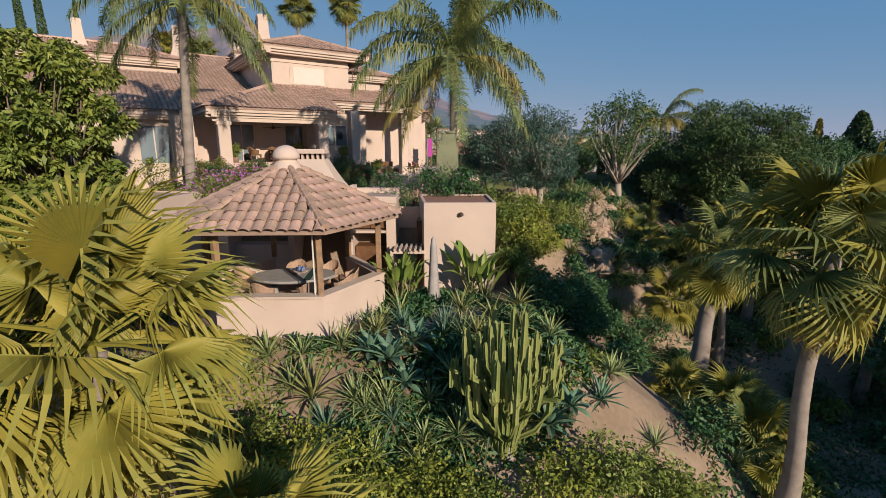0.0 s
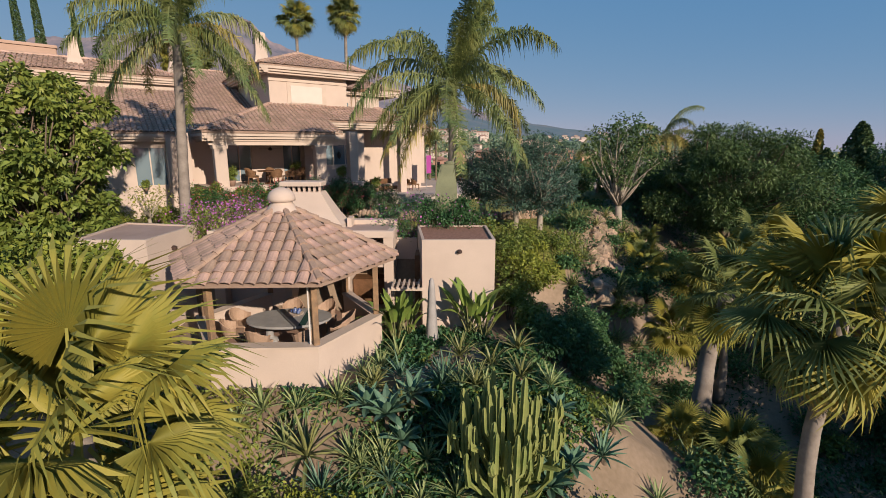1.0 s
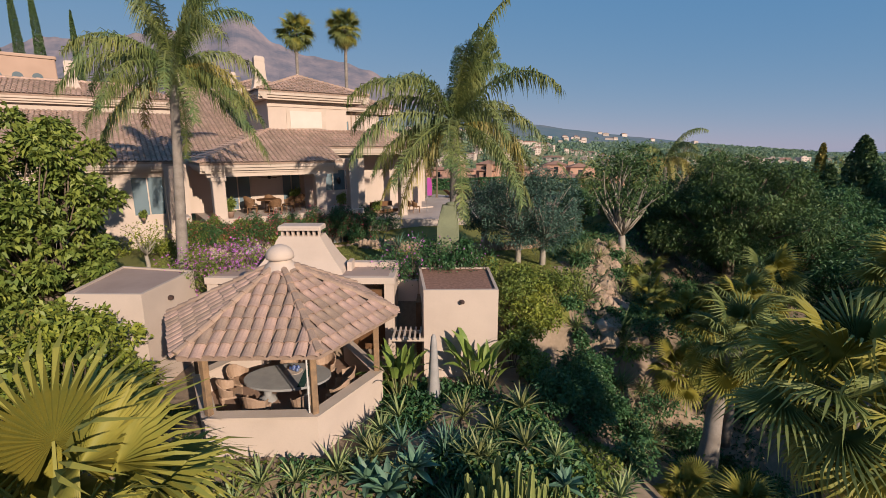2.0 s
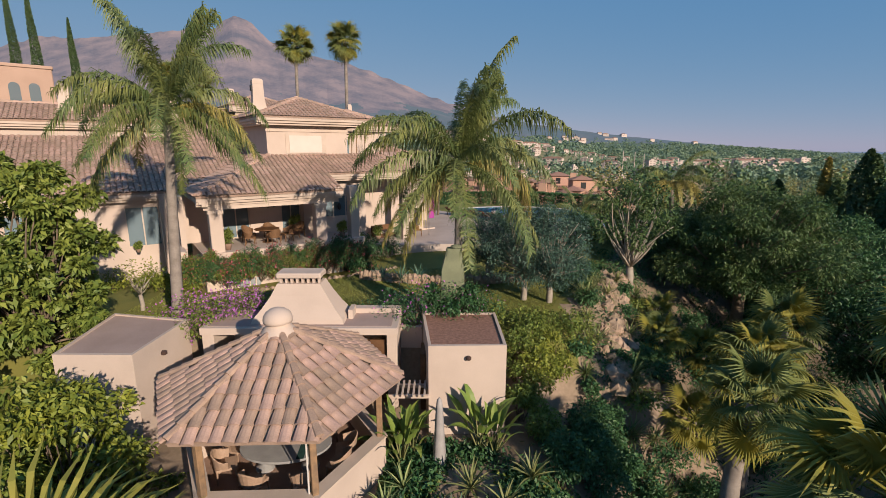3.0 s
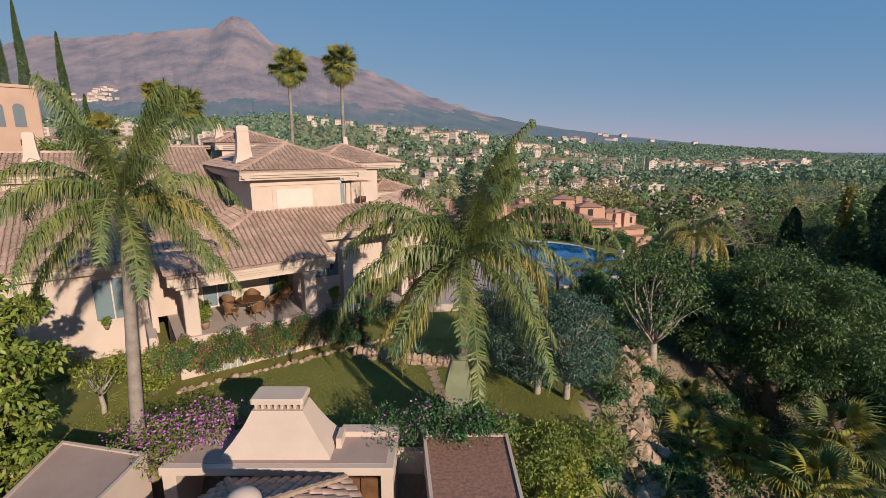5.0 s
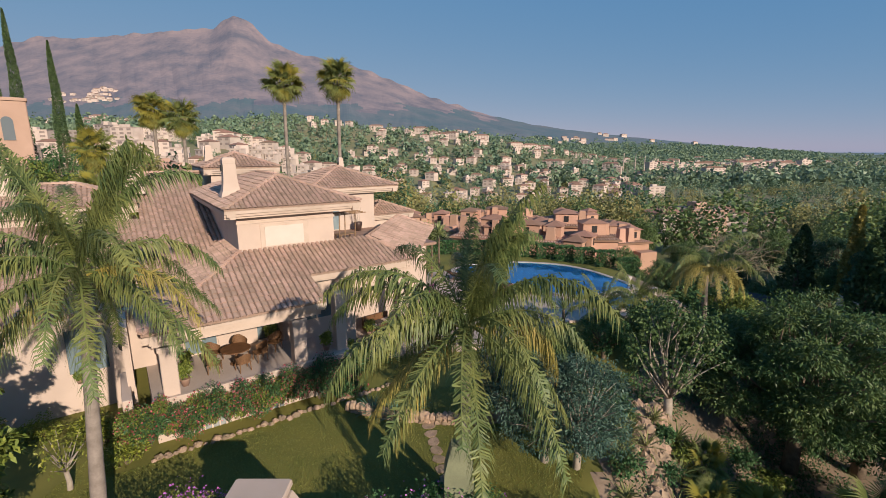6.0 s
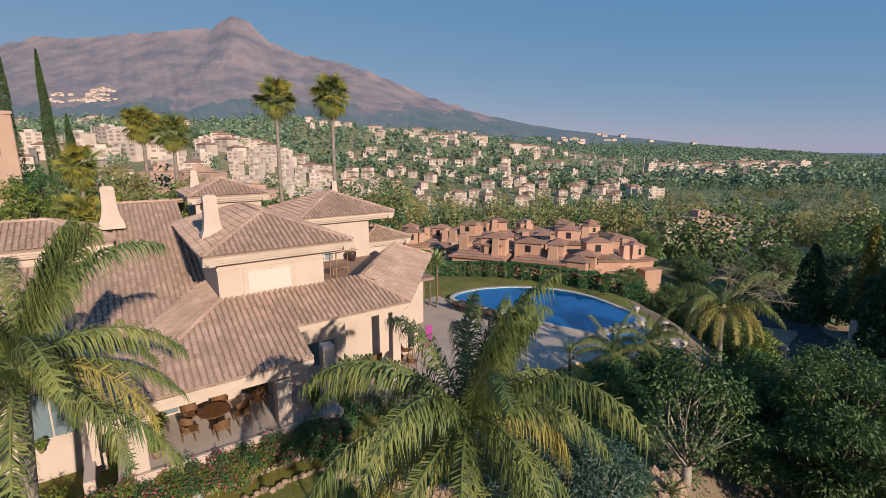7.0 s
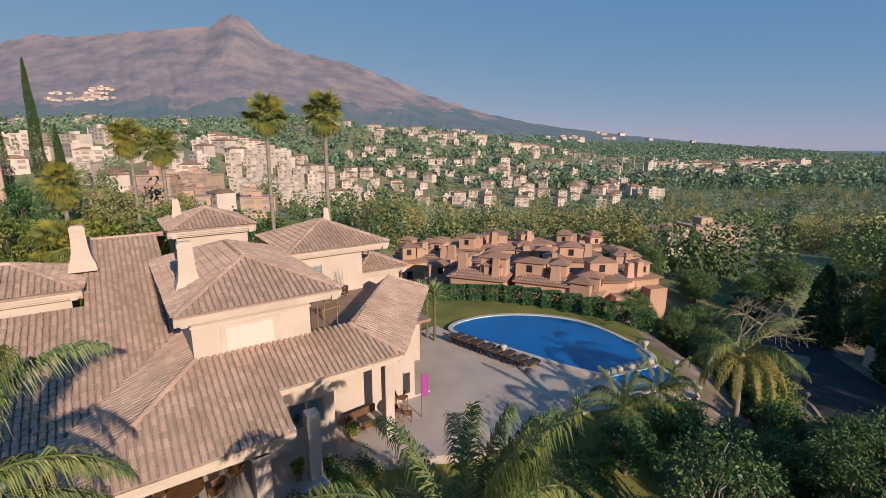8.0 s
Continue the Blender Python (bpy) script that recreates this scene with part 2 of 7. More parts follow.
# ---- mesh helpers ----
class Mesh:
    """Collects vertices and faces of one mesh."""

    def __init__(self):
        self.v, self.f = [], []

    def add(self, verts, faces):
        k = len(self.v)
        self.v.extend(tuple(p) for p in verts)
        self.f.extend(tuple(k + i for i in q) for q in faces)

    def box(self, lo, hi, m=None, cut=0.0):
        """A box, its upright edges and top rim bevelled by cut."""
        (x0, y0, z0), (x1, y1, z1) = lo, hi
        if cut:
            c = cut
            ring = lambda i, z: [(x0 + i, y0 + i + c, z), (x0 + i + c, y0 + i, z), (x1 - i - c, y0 + i, z), (x1 - i, y0 + i + c, z),
                                 (x1 - i, y1 - i - c, z), (x1 - i - c, y1 - i, z), (x0 + i + c, y1 - i, z), (x0 + i, y1 - i - c, z)]
            p = ring(0, z0) + ring(0, z1 - c) + ring(c * 0.7, z1)
            q = [tuple(range(7, -1, -1)), tuple(range(16, 24))]
            for r in (0, 8):
                q += [(r + i, r + (i + 1) % 8, r + 8 + (i + 1) % 8, r + 8 + i) for i in range(8)]
        else:
            p = [(x, y, z) for z in (z0, z1) for x, y in ((x0, y0), (x1, y0), (x1, y1), (x0, y1))]
            q = [(3, 2, 1, 0), (4, 5, 6, 7), (0, 1, 5, 4), (1, 2, 6, 5), (2, 3, 7, 6), (3, 0, 4, 7)]
        if m:
            p = [m @ Vector(a) for a in p]
        self.add(p, q)
        return self

    def prism(self, poly, z0, z1, top=None):
        """An upright prism over a plan polygon (counter-clockwise); top: another polygon for its upper rim."""
        n = len(poly)
        t = top or poly
        p = [(x, y, z0) for x, y in poly] + [(x, y, z1) for x, y in t]
        self.add(p, [tuple(range(n - 1, -1, -1)), tuple(range(n, 2 * n))] + [(i, (i + 1) % n, n + (i + 1) % n, n + i) for i in range(n)])
        return self

    def tube(self, pts, radii, n=8, wave=None):
        """A tapered tube along pts."""
        pts = [Vector(p) for p in pts]
        k0 = len(self.v)
        rings = []
        for i, p in enumerate(pts):
            d = (pts[min(i + 1, len(pts) - 1)] - pts[max(i - 1, 0)]).normalized()
            a = d.orthogonal().normalized() if abs(d.z) < 0.9 else d.cross(Vector((0, 1, 0))).normalized()
            b = d.cross(a)
            r = radii[i] if isinstance(radii, (list, tuple)) else radii
            ring = []
            for j in range(n):
                t = 2 * math.pi * j / n
                rr = r * (wave(t) if wave else 1)
                ring.append(p + a * (math.cos(t) * rr) + b * (math.sin(t) * rr))
            rings += ring
        q = [tuple(range(n - 1, -1, -1)), tuple(range((len(pts) - 1) * n, len(pts) * n))]
        for i in range(len(pts) - 1):
            q += [(i * n + j, i * n + (j + 1) % n, (i + 1) * n + (j + 1) % n, (i + 1) * n + j) for j in range(n)]
        self.add(rings, q)
        return self

    def lathe(self, prof, n=20, at=(0, 0, 0)):
        """A body of revolution from (radius, z) pairs."""
        p = [(at[0] + r * math.cos(2 * math.pi * j / n), at[1] + r * math.sin(2 * math.pi * j / n), at[2] + z) for r, z in prof for j in range(n)]
        q = [tuple(range(n - 1, -1, -1)), tuple(range((len(prof) - 1) * n, len(prof) * n))]
        for i in range(len(prof) - 1):
            q += [(i * n + j, i * n + (j + 1) % n, (i + 1) * n + (j + 1) % n, (i + 1) * n + j) for j in range(n)]
        self.add(p, q)
        return self

    def blade(self, base, way, side, length, width, droop=0.3, fold=0.15, seg=4, tip=0.05, wide=0.35):
        """A leaf blade: along way, bending down, with a raised fold, widest at the part wide of its length."""
        base, way, side = Vector(base), Vector(way).normalized(), Vector(side).normalized()
        up = side.cross(way).normalized()
        if up.z < 0:
            up = -up
        p, d = base.copy(), way.copy()
        row = []
        for i in range(seg + 1):
            t = i / seg
            w = width * (t / wide * 0.5 + 0.5 if t < wide else max(tip, 1 - ((t - wide) / (1 - wide)) ** 1.6))
            row += [p - side * w / 2 + up * fold * w, p, p + side * w / 2 + up * fold * w]
            d = (d + Vector((0, 0, -droop / seg * (0.5 + t)))).normalized()
            p = p + d * (length / seg)
        q = []
        for i in range(seg):
            k = 3 * i
            q += [(k, k + 1, k + 4, k + 3), (k + 1, k + 2, k + 5, k + 4)]
        self.add(row, q)
        return p, d

    def data(self, name):
        m = bpy.data.meshes.new(name)
        m.from_pydata(self.v, [], self.f)
        return m


def part(name, mb, mat, parent=None, label="", smooth=False):
    """One mesh object from a Mesh (or ready mesh data), under parent."""
    me = mb.data(name) if isinstance(mb, Mesh) else mb
    if not me.materials:
        me.materials.append(mat)
    if smooth:
        me.polygons.foreach_set("use_smooth", [True] * len(me.polygons))
    ob = new(name, me)
    if parent:
        ob.parent = parent
    return tagged(ob, label)


def thing(name, label, category, m=None, group="", kind=""):
    """The empty at the base of a thing made of parts."""
    ob = new(name)
    ob.empty_display_size = 0.2
    if m:
        ob.matrix_world = m
    return tagged(ob, label, category, group, kind)


def leaves_mesh(name, centres, size, rng, mat, aim=None, thin=0.45, flat=0.35):
    """Many small folded leaves as one mesh: numpy arrays of places and sizes; aim: their outward ways."""
    n = len(centres)
    d = rng.normal(size=(n, 3))
    if aim is not None:
        d = d * 0.55 + aim
    d[:, 2] -= flat * 0.5
    d /= np.linalg.norm(d, axis=1)[:, None] + 1e-9
    s = np.cross(d, rng.normal(size=(n, 3)) * np.array([1, 1, 0.3]) + np.array([0, 0, 1.0]))
    s /= np.linalg.norm(s, axis=1)[:, None] + 1e-9
    up = np.cross(s, d)
    L = (size * rng.uniform(0.65, 1.25, n))[:, None]
    p0 = centres - d * L * 0.5
    p2 = centres + d * L * 0.5 - np.array([0, 0, 0.12]) * L
    p1 = centres + s * L * thin * 0.5 + up * L * 0.09
    p3 = centres - s * L * thin * 0.5 + up * L * 0.09
    v = np.stack([p0, p1, p2, p3], axis=1).reshape(-1, 3)
    me = bpy.data.meshes.new(name)
    me.vertices.add(4 * n)
    me.vertices.foreach_set("co", v.astype(np.float32).ravel())
    me.loops.add(4 * n)
    me.loops.foreach_set("vertex_index", np.arange(4 * n, dtype=np.int32))
    me.polygons.add(n)
    me.polygons.foreach_set("loop_start", np.arange(0, 4 * n, 4, dtype=np.int32))
    me.update(calc_edges=True)
    me.materials.append(mat)
    return me


def clump_points(clumps, per, rng, shell=0.55):
    """Points in and on uneven blobs (x, y, z, rx, rz): places and outward ways."""
    c = np.array([k[:3] for k in clumps])
    r = np.array([[k[3], k[3], k[4]] for k in clumps])
    w = r[:, 0] * r[:, 0]
    pick = rng.choice(len(clumps), size=per, p=w / w.sum())
    d = rng.normal(size=(per, 3))
    d /= np.linalg.norm(d, axis=1)[:, None]
    k = shell + (1 - shell) * rng.random(per) ** 0.6
    k *= 1 + 0.18 * rng.normal(size=per)
    return c[pick] + d * r[pick] * k[:, None], d


# ---- the ground ----
def step(e0, e1, x):
    t = np.clip((x - e0) / (e1 - e0), 0, 1)
    return t * t * (3 - 2 * t)


def land(x, y):
    """Height of the ground sheet."""
    x, y = np.asarray(x, float), np.asarray(y, float)
    back = step(17.6, 19.6, y + 0.12 * np.clip(-x - 8, 0, 8) * 1.2)
    z = -0.75 + 2.3 * back + 0.7 * step(28, 36, y) * step(-6, -1, x)
    z += np.where(x < -12.6, 1.0 * step(-12.6, -14.5, x) * (1 - back), 0)
    front = np.clip(11.4 - y, 0, 60)
    z -= np.minimum(front * 0.78, 1.5 + front * 0.36)
    edge = np.interp(y, [0, 8, 14, 19, 22, 26, 30, 38, 44, 52, 60], [4, 3.4, 2.6, 3.2, 5.5, 9.0, 12, 16.6, 17.2, 15.5, 15])
    fall = np.clip(x - edge, 0, 400)
    z -= np.minimum(fall * 0.62, 4.5 + 0.06 * fall) * (1 - step(60, 90, y))
    far = np.clip(y - 55, 0, 5000)
    z -= 34 * step(0, 260, far) * (1 - 0.0 * x)
    side = np.clip(np.abs(x - 5) - 60, 0, 3000)
    z -= 14 * step(0, 200, side) * np.where(x > 0, 1, 0.15) * (1 - step(40, 200, far))
    z -= 5.5 * step(55, 70, y) * step(-14, -4, x)
    hill = step(60, 430, y) * step(-0.08, -0.45, x / np.maximum(y, 60))
    z += 48 * hill
    z += 10 * step(900, 2600, y) * step(0.5, -0.2, x / np.maximum(y, 60))
    q = x / np.maximum(y, 60)
    z += 80 * step(480, 1250, y) * step(0.42, -0.02, q) * (1 - 0.35 * step(-0.25, -0.5, q))
    ripple = np.sin(x * 0.011 + 1.3) * np.cos(y * 0.008) * 5 + np.sin(x * 0.031) * np.sin(y * 0.023 + 2) * 2
    z += ripple * step(120, 420, y)
    z += (np.sin(x * 1.7 + y * 0.6) * np.cos(y * 1.3 - x * 0.4) * 0.10) * (1 - step(17, 19.5, y)) * (y > -40)
    return z


def grid_mesh(name, xs, ys, fn, mat, keep=None):
    gx, gy = np.meshgrid(xs, ys)
    gz = fn(gx, gy)
    v = np.stack([gx, gy, gz], -1).reshape(-1, 3)
    w = len(xs)
    f = [(j * w + i, j * w + i + 1, (j + 1) * w + i + 1, (j + 1) * w + i) for j in range(len(ys) - 1) for i in range(w - 1)]
    me = bpy.data.meshes.new(name)
    me.from_pydata(v.tolist(), [], f)
    me.materials.append(mat)
    me.polygons.foreach_set("use_smooth", [True] * len(me.polygons))
    return me


def spaced(*runs):
    out = []
    for a, b, n in runs:
        out += list(np.linspace(a, b, n, endpoint=False))
    return np.array(out + [runs[-1][1]])


gx = spaced((-4500, -900, 12), (-900, -200, 16), (-200, -24, 18), (-24, 30, 100), (30, 200, 24), (200, 900, 16), (900, 4500, 12))
gy = spaced((-4000, -300, 8), (-300, -30, 10), (-30, -4, 14), (-4, 34, 84), (34, 70, 30), (70, 400, 30), (400, 1300, 20), (1300, 4700, 14))
ground_me = grid_mesh("ground", gx, gy, land, M_SOIL)
ground_me.materials.append(M_LAND)
ground_me.materials.append(M_LAWN)
for p in ground_me.polygons:
    c = p.center
    if c.y > 75 or abs(c.x) > 60 or c.y < -40:
        p.material_index = 1
    elif c.y > 19.2 and c.x < 4.9 + max(0, c.y - 22) * 0.6 and c.x < 16:
        p.material_index = 2
    elif c.y > 11 and c.x < -11.8:
        p.material_index = 2
ground = tagged(new("ground", ground_me), "dry sloping garden soil, lawn and wooded valley land", "ground", kind="structure")

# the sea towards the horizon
sea = tagged(part("water", Mesh().box((500, 3400, -34), (4600, 4700, -30.5)), M_SEA_HAZE), "hazy strip of sea on the horizon", "sea", kind="structure")

# the road below the garden, in the shade of the trees
road_mb = Mesh()
way_pts = [(25, -20), (24, 0), (25, 15), (28, 30), (33, 45), (36, 58), (34, 75), (30, 95)]
rows_ = []
for i, (x, y) in enumerate(way_pts):
    for dx in (-4, 4):
        rows_.append((x + dx, y, float(land(x, y)) + 0.35))
road_mb.add(rows_, [(2 * i, 2 * i + 1, 2 * i + 3, 2 * i + 2) for i in range(len(way_pts) - 1)])
road = tagged(part("road", road_mb, M_ROAD), "dark shaded asphalt road below the garden", "road", kind="structure")
kerb_mb = Mesh()
for i in range(len(way_pts) - 1):
    (x0, y0), (x1, y1) = way_pts[i], way_pts[i + 1]
    za, zb = float(land(x0, y0)) + 0.35, float(land(x1, y1)) + 0.35
    kerb_mb.add([(x0 - 4.25, y0, za - 0.3), (x0 - 4, y0, za - 0.3), (x0 - 4, y0, za + 0.14), (x0 - 4.25, y0, za + 0.14),
                 (x1 - 4.25, y1, zb - 0.3), (x1 - 4, y1, zb - 0.3), (x1 - 4, y1, zb + 0.14), (x1 - 4.25, y1, zb + 0.14)],
                [(0, 1, 2, 3), (7, 6, 5, 4), (3, 2, 6, 7), (1, 5, 6, 2), (0, 3, 7, 4)])
tagged(part("kerb", kerb_mb, M_STONE), "grey stone kerb along the road", "kerb", kind="structure")

# ---- the mountain ----
SKYLINE = [(-1.35, 0.06), (-1.1, 0.13), (-0.98, 0.17), (-0.88, 0.195), (-0.80, 0.213), (-0.73, 0.209), (-0.60, 0.219), (-0.50, 0.226), (-0.45, 0.230),
           (-0.411, 0.2535), (-0.375, 0.236), (-0.345, 0.205), (-0.29, 0.182), (-0.20, 0.166), (-0.093, 0.128), (-0.027, 0.100), (0.08, 0.068),
           (0.17, 0.048), (0.26, 0.035), (0.38, 0.022), (0.50, 0.011), (0.62, 0.001), (0.75, -0.009), (1.0, -0.014), (1.4, -0.016)]


SKY_Q, SKY_E = zip(*SKYLINE)


def mountain_z(q, k):
    """Height of the mountain at the bearing q (x over y), at the part k of its depth."""
    wide = 0.16 * (1 - k)
    qq = q + 0.22 * (1 - k) * noise.noise(Vector((q * 3.1, k * 2.2, 7.7)))
    e = float(np.mean(np.interp([qq - wide, qq - wide / 2, qq, qq + wide / 2, qq + wide], SKY_Q, SKY_E)))
    crest = 17 + e * 4000
    n = noise.multi_fractal(Vector((q * 7, k * 3.2, 0.3)), 0.9, 2.1, 6)
    r = 1 - abs(noise.noise(Vector((q * 13 + 3 + 0.5 * n, k * 1.6, 5.1)))) - 0.35 * abs(noise.noise(Vector((q * 37, k * 3.0, 2.2))))
    if k > 0.98:
        return crest + 18 * noise.noise(Vector((q * 45, 0.2, 9))) * min(1, max(e, 0) * 12)
    return -45 + (crest + 45) * k ** 1.35 * (1 - 0.30 * (1 - k) * (r + 0.5 * n)) + 34 * n * k * (1 - k)


def foothill(q):
    """How high over the horizon the woods reach up the slopes."""
    return float(np.interp(q, (0.0, 0.3), (0.028, 0.008)))


def mountain_mesh():
    qs = np.linspace(-1.35, 1.35, 560)
    ks = np.linspace(0, 1, 96)
    v = [(q * (1500 + 2500 * k), 1500 + 2500 * k, mountain_z(q, k)) for k in ks for q in qs]
    w = len(qs)
    f = [(j * w + i, j * w + i + 1, (j + 1) * w + i + 1, (j + 1) * w + i) for j in range(len(ks) - 1) for i in range(w - 1)]
    me = bpy.data.meshes.new("backdrop")
    me.from_pydata(v, [], f)
    for m in (M_ROCK_HAZE, M_SCRUB_HAZE, M_FOOT_HAZE):
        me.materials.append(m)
    # lower slopes: woods and scrub, bluer and glowing to paint in the haze
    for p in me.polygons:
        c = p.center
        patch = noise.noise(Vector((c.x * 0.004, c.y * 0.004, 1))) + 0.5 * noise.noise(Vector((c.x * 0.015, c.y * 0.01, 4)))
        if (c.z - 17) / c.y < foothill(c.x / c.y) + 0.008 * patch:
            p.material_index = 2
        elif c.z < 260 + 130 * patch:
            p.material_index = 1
    return me


def on_mountain(q, e):
    """The place on the mountain at the bearing q that lies e over the horizon."""
    for i in range(1, 97):
        k = i / 100
        y = 1500 + 2500 * k
        if (mountain_z(q, k) - 17) / y >= e:
            return Vector((q * y, y, mountain_z(q, k)))
    return None


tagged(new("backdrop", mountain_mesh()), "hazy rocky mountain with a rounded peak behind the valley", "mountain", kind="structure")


# ---- roof tiles ----
def barrel(length=0.46, r0=0.115, r1=0.088, thick=0.02, seg=4):
    """One half-round clay tile, running down its own -y, its wide end lower."""
    mb = Mesh()
    ring = lambda r, y, dz: [(r * math.cos(math.pi * j / seg), y, r * 0.52 * math.sin(math.pi * j / seg) + dz) for j in range(seg + 1)]
    a, b, c = ring(r0, -length / 2, 0.035), ring(r1, length / 2, 0.0), ring(r0 - thick, -length / 2, 0.03)
    n = seg + 1
    mb.add(a + b + c, [(j + 1, j, n + j, n + j + 1) for j in range(seg)] + [(j, j + 1, 2 * n + j + 1, 2 * n + j) for j in range(seg)])
    return mb


TILE_MB = barrel()


def inside(poly, x, y):
    hit = False
    for i in range(len(poly)):
        (x0, y0), (x1, y1) = poly[i], poly[i - 1]
        if (y0 > y) != (y1 > y) and x < (x1 - x0) * (y - y0) / (y1 - y0) + x0:
            hit = not hit
    return hit


def tile_poses(corners, down, pitch=0.25, rowlen=0.36, rng=None, jitter=1.0):
    """Poses for the tiles of one plane roof face: its corners in space, the horizontal way that it falls."""
    c = [Vector(p) for p in corners]
    nrm = (c[1] - c[0]).cross(c[2] - c[0]).normalized()
    if nrm.z < 0:
        nrm = -nrm
    d = Vector((*down, 0)).normalized()
    d = (d - nrm * d.dot(nrm)).normalized()
    s = d.cross(nrm).normalized()
    flat = [((p - c[0]).dot(s), (p - c[0]).dot(d)) for p in c]
    x0, x1 = min(p[0] for p in flat), max(p[0] for p in flat)
    y1, y0 = max(p[1] for p in flat), min(p[1] for p in flat)
    out = []
    x = x0 + pitch * 0.5
    while x < x1:
        y = y1 + 0.04
        while y > y0:
            yy = y - rowlen * 0.5
            if inside(flat, x, yy):
                p = c[0] + s * x + d * yy + nrm * 0.02
                if rng:
                    p = p + s * rng.gauss(0, 0.008 * jitter) + d * rng.gauss(0, 0.012 * jitter)
                m = Matrix((s, -d, nrm)).transposed().to_4x4()
                m.translation = p
                if rng:
                    m = m @ pose(0, 0, 0, rng.gauss(0, 0.8 * jitter), 0, rng.gauss(0, 1.2 * jitter))
                out.append(m)
            y -= rowlen
        x += pitch
    return out


def tiles_joined(poses):
    """Tiles laid at poses, as arrays joined into one Mesh."""
    mb = Mesh()
    for m in poses:
        mb.add([m @ Vector(p) for p in TILE_MB.v], TILE_MB.f)
    return mb


def ridge_tiles(mb, p, q, every=0.36, r=0.13):
    """Half-round ridge tiles from p to q."""
    p, q = Vector(p), Vector(q)
    n = max(1, int((q - p).length / every))
    d = (q - p).normalized()
    s = Vector((d.y, -d.x, 0)).normalized()
    u = s.cross(d)
    for i in range(n):
        a = p + (q - p) * (i / n)
        b = p + (q - p) * ((i + 1.12) / n)
        k = []
        for c, rr, dz in ((a, r * 1.08, 0.05), (b, r * 0.9, 0.03)):
            k += [c + s * rr * math.cos(math.pi * j / 4) + u * (rr * math.sin(math.pi * j / 4) + dz - 0.03) for j in range(5)]
        mb.add(k, [(j, j + 1, 6 + j, 5 + j) for j in range(4)] + [(0, 1, 2, 3, 4)])


# ---- the gazebo ----
GZ = Vector((-4.68, 14.25, 0))
GZ_TURN = 2.0
hexa = lambda r, turn=GZ_TURN: [(r * math.cos(radians(60 * i + turn)), r * math.sin(radians(60 * i + turn))) for i in range(6)]
gz_m = Matrix.Translation(GZ)
EAVE_Z, APEX_Z, POST_R, EAVE_R = 2.25, 3.78, 2.66, 3.32


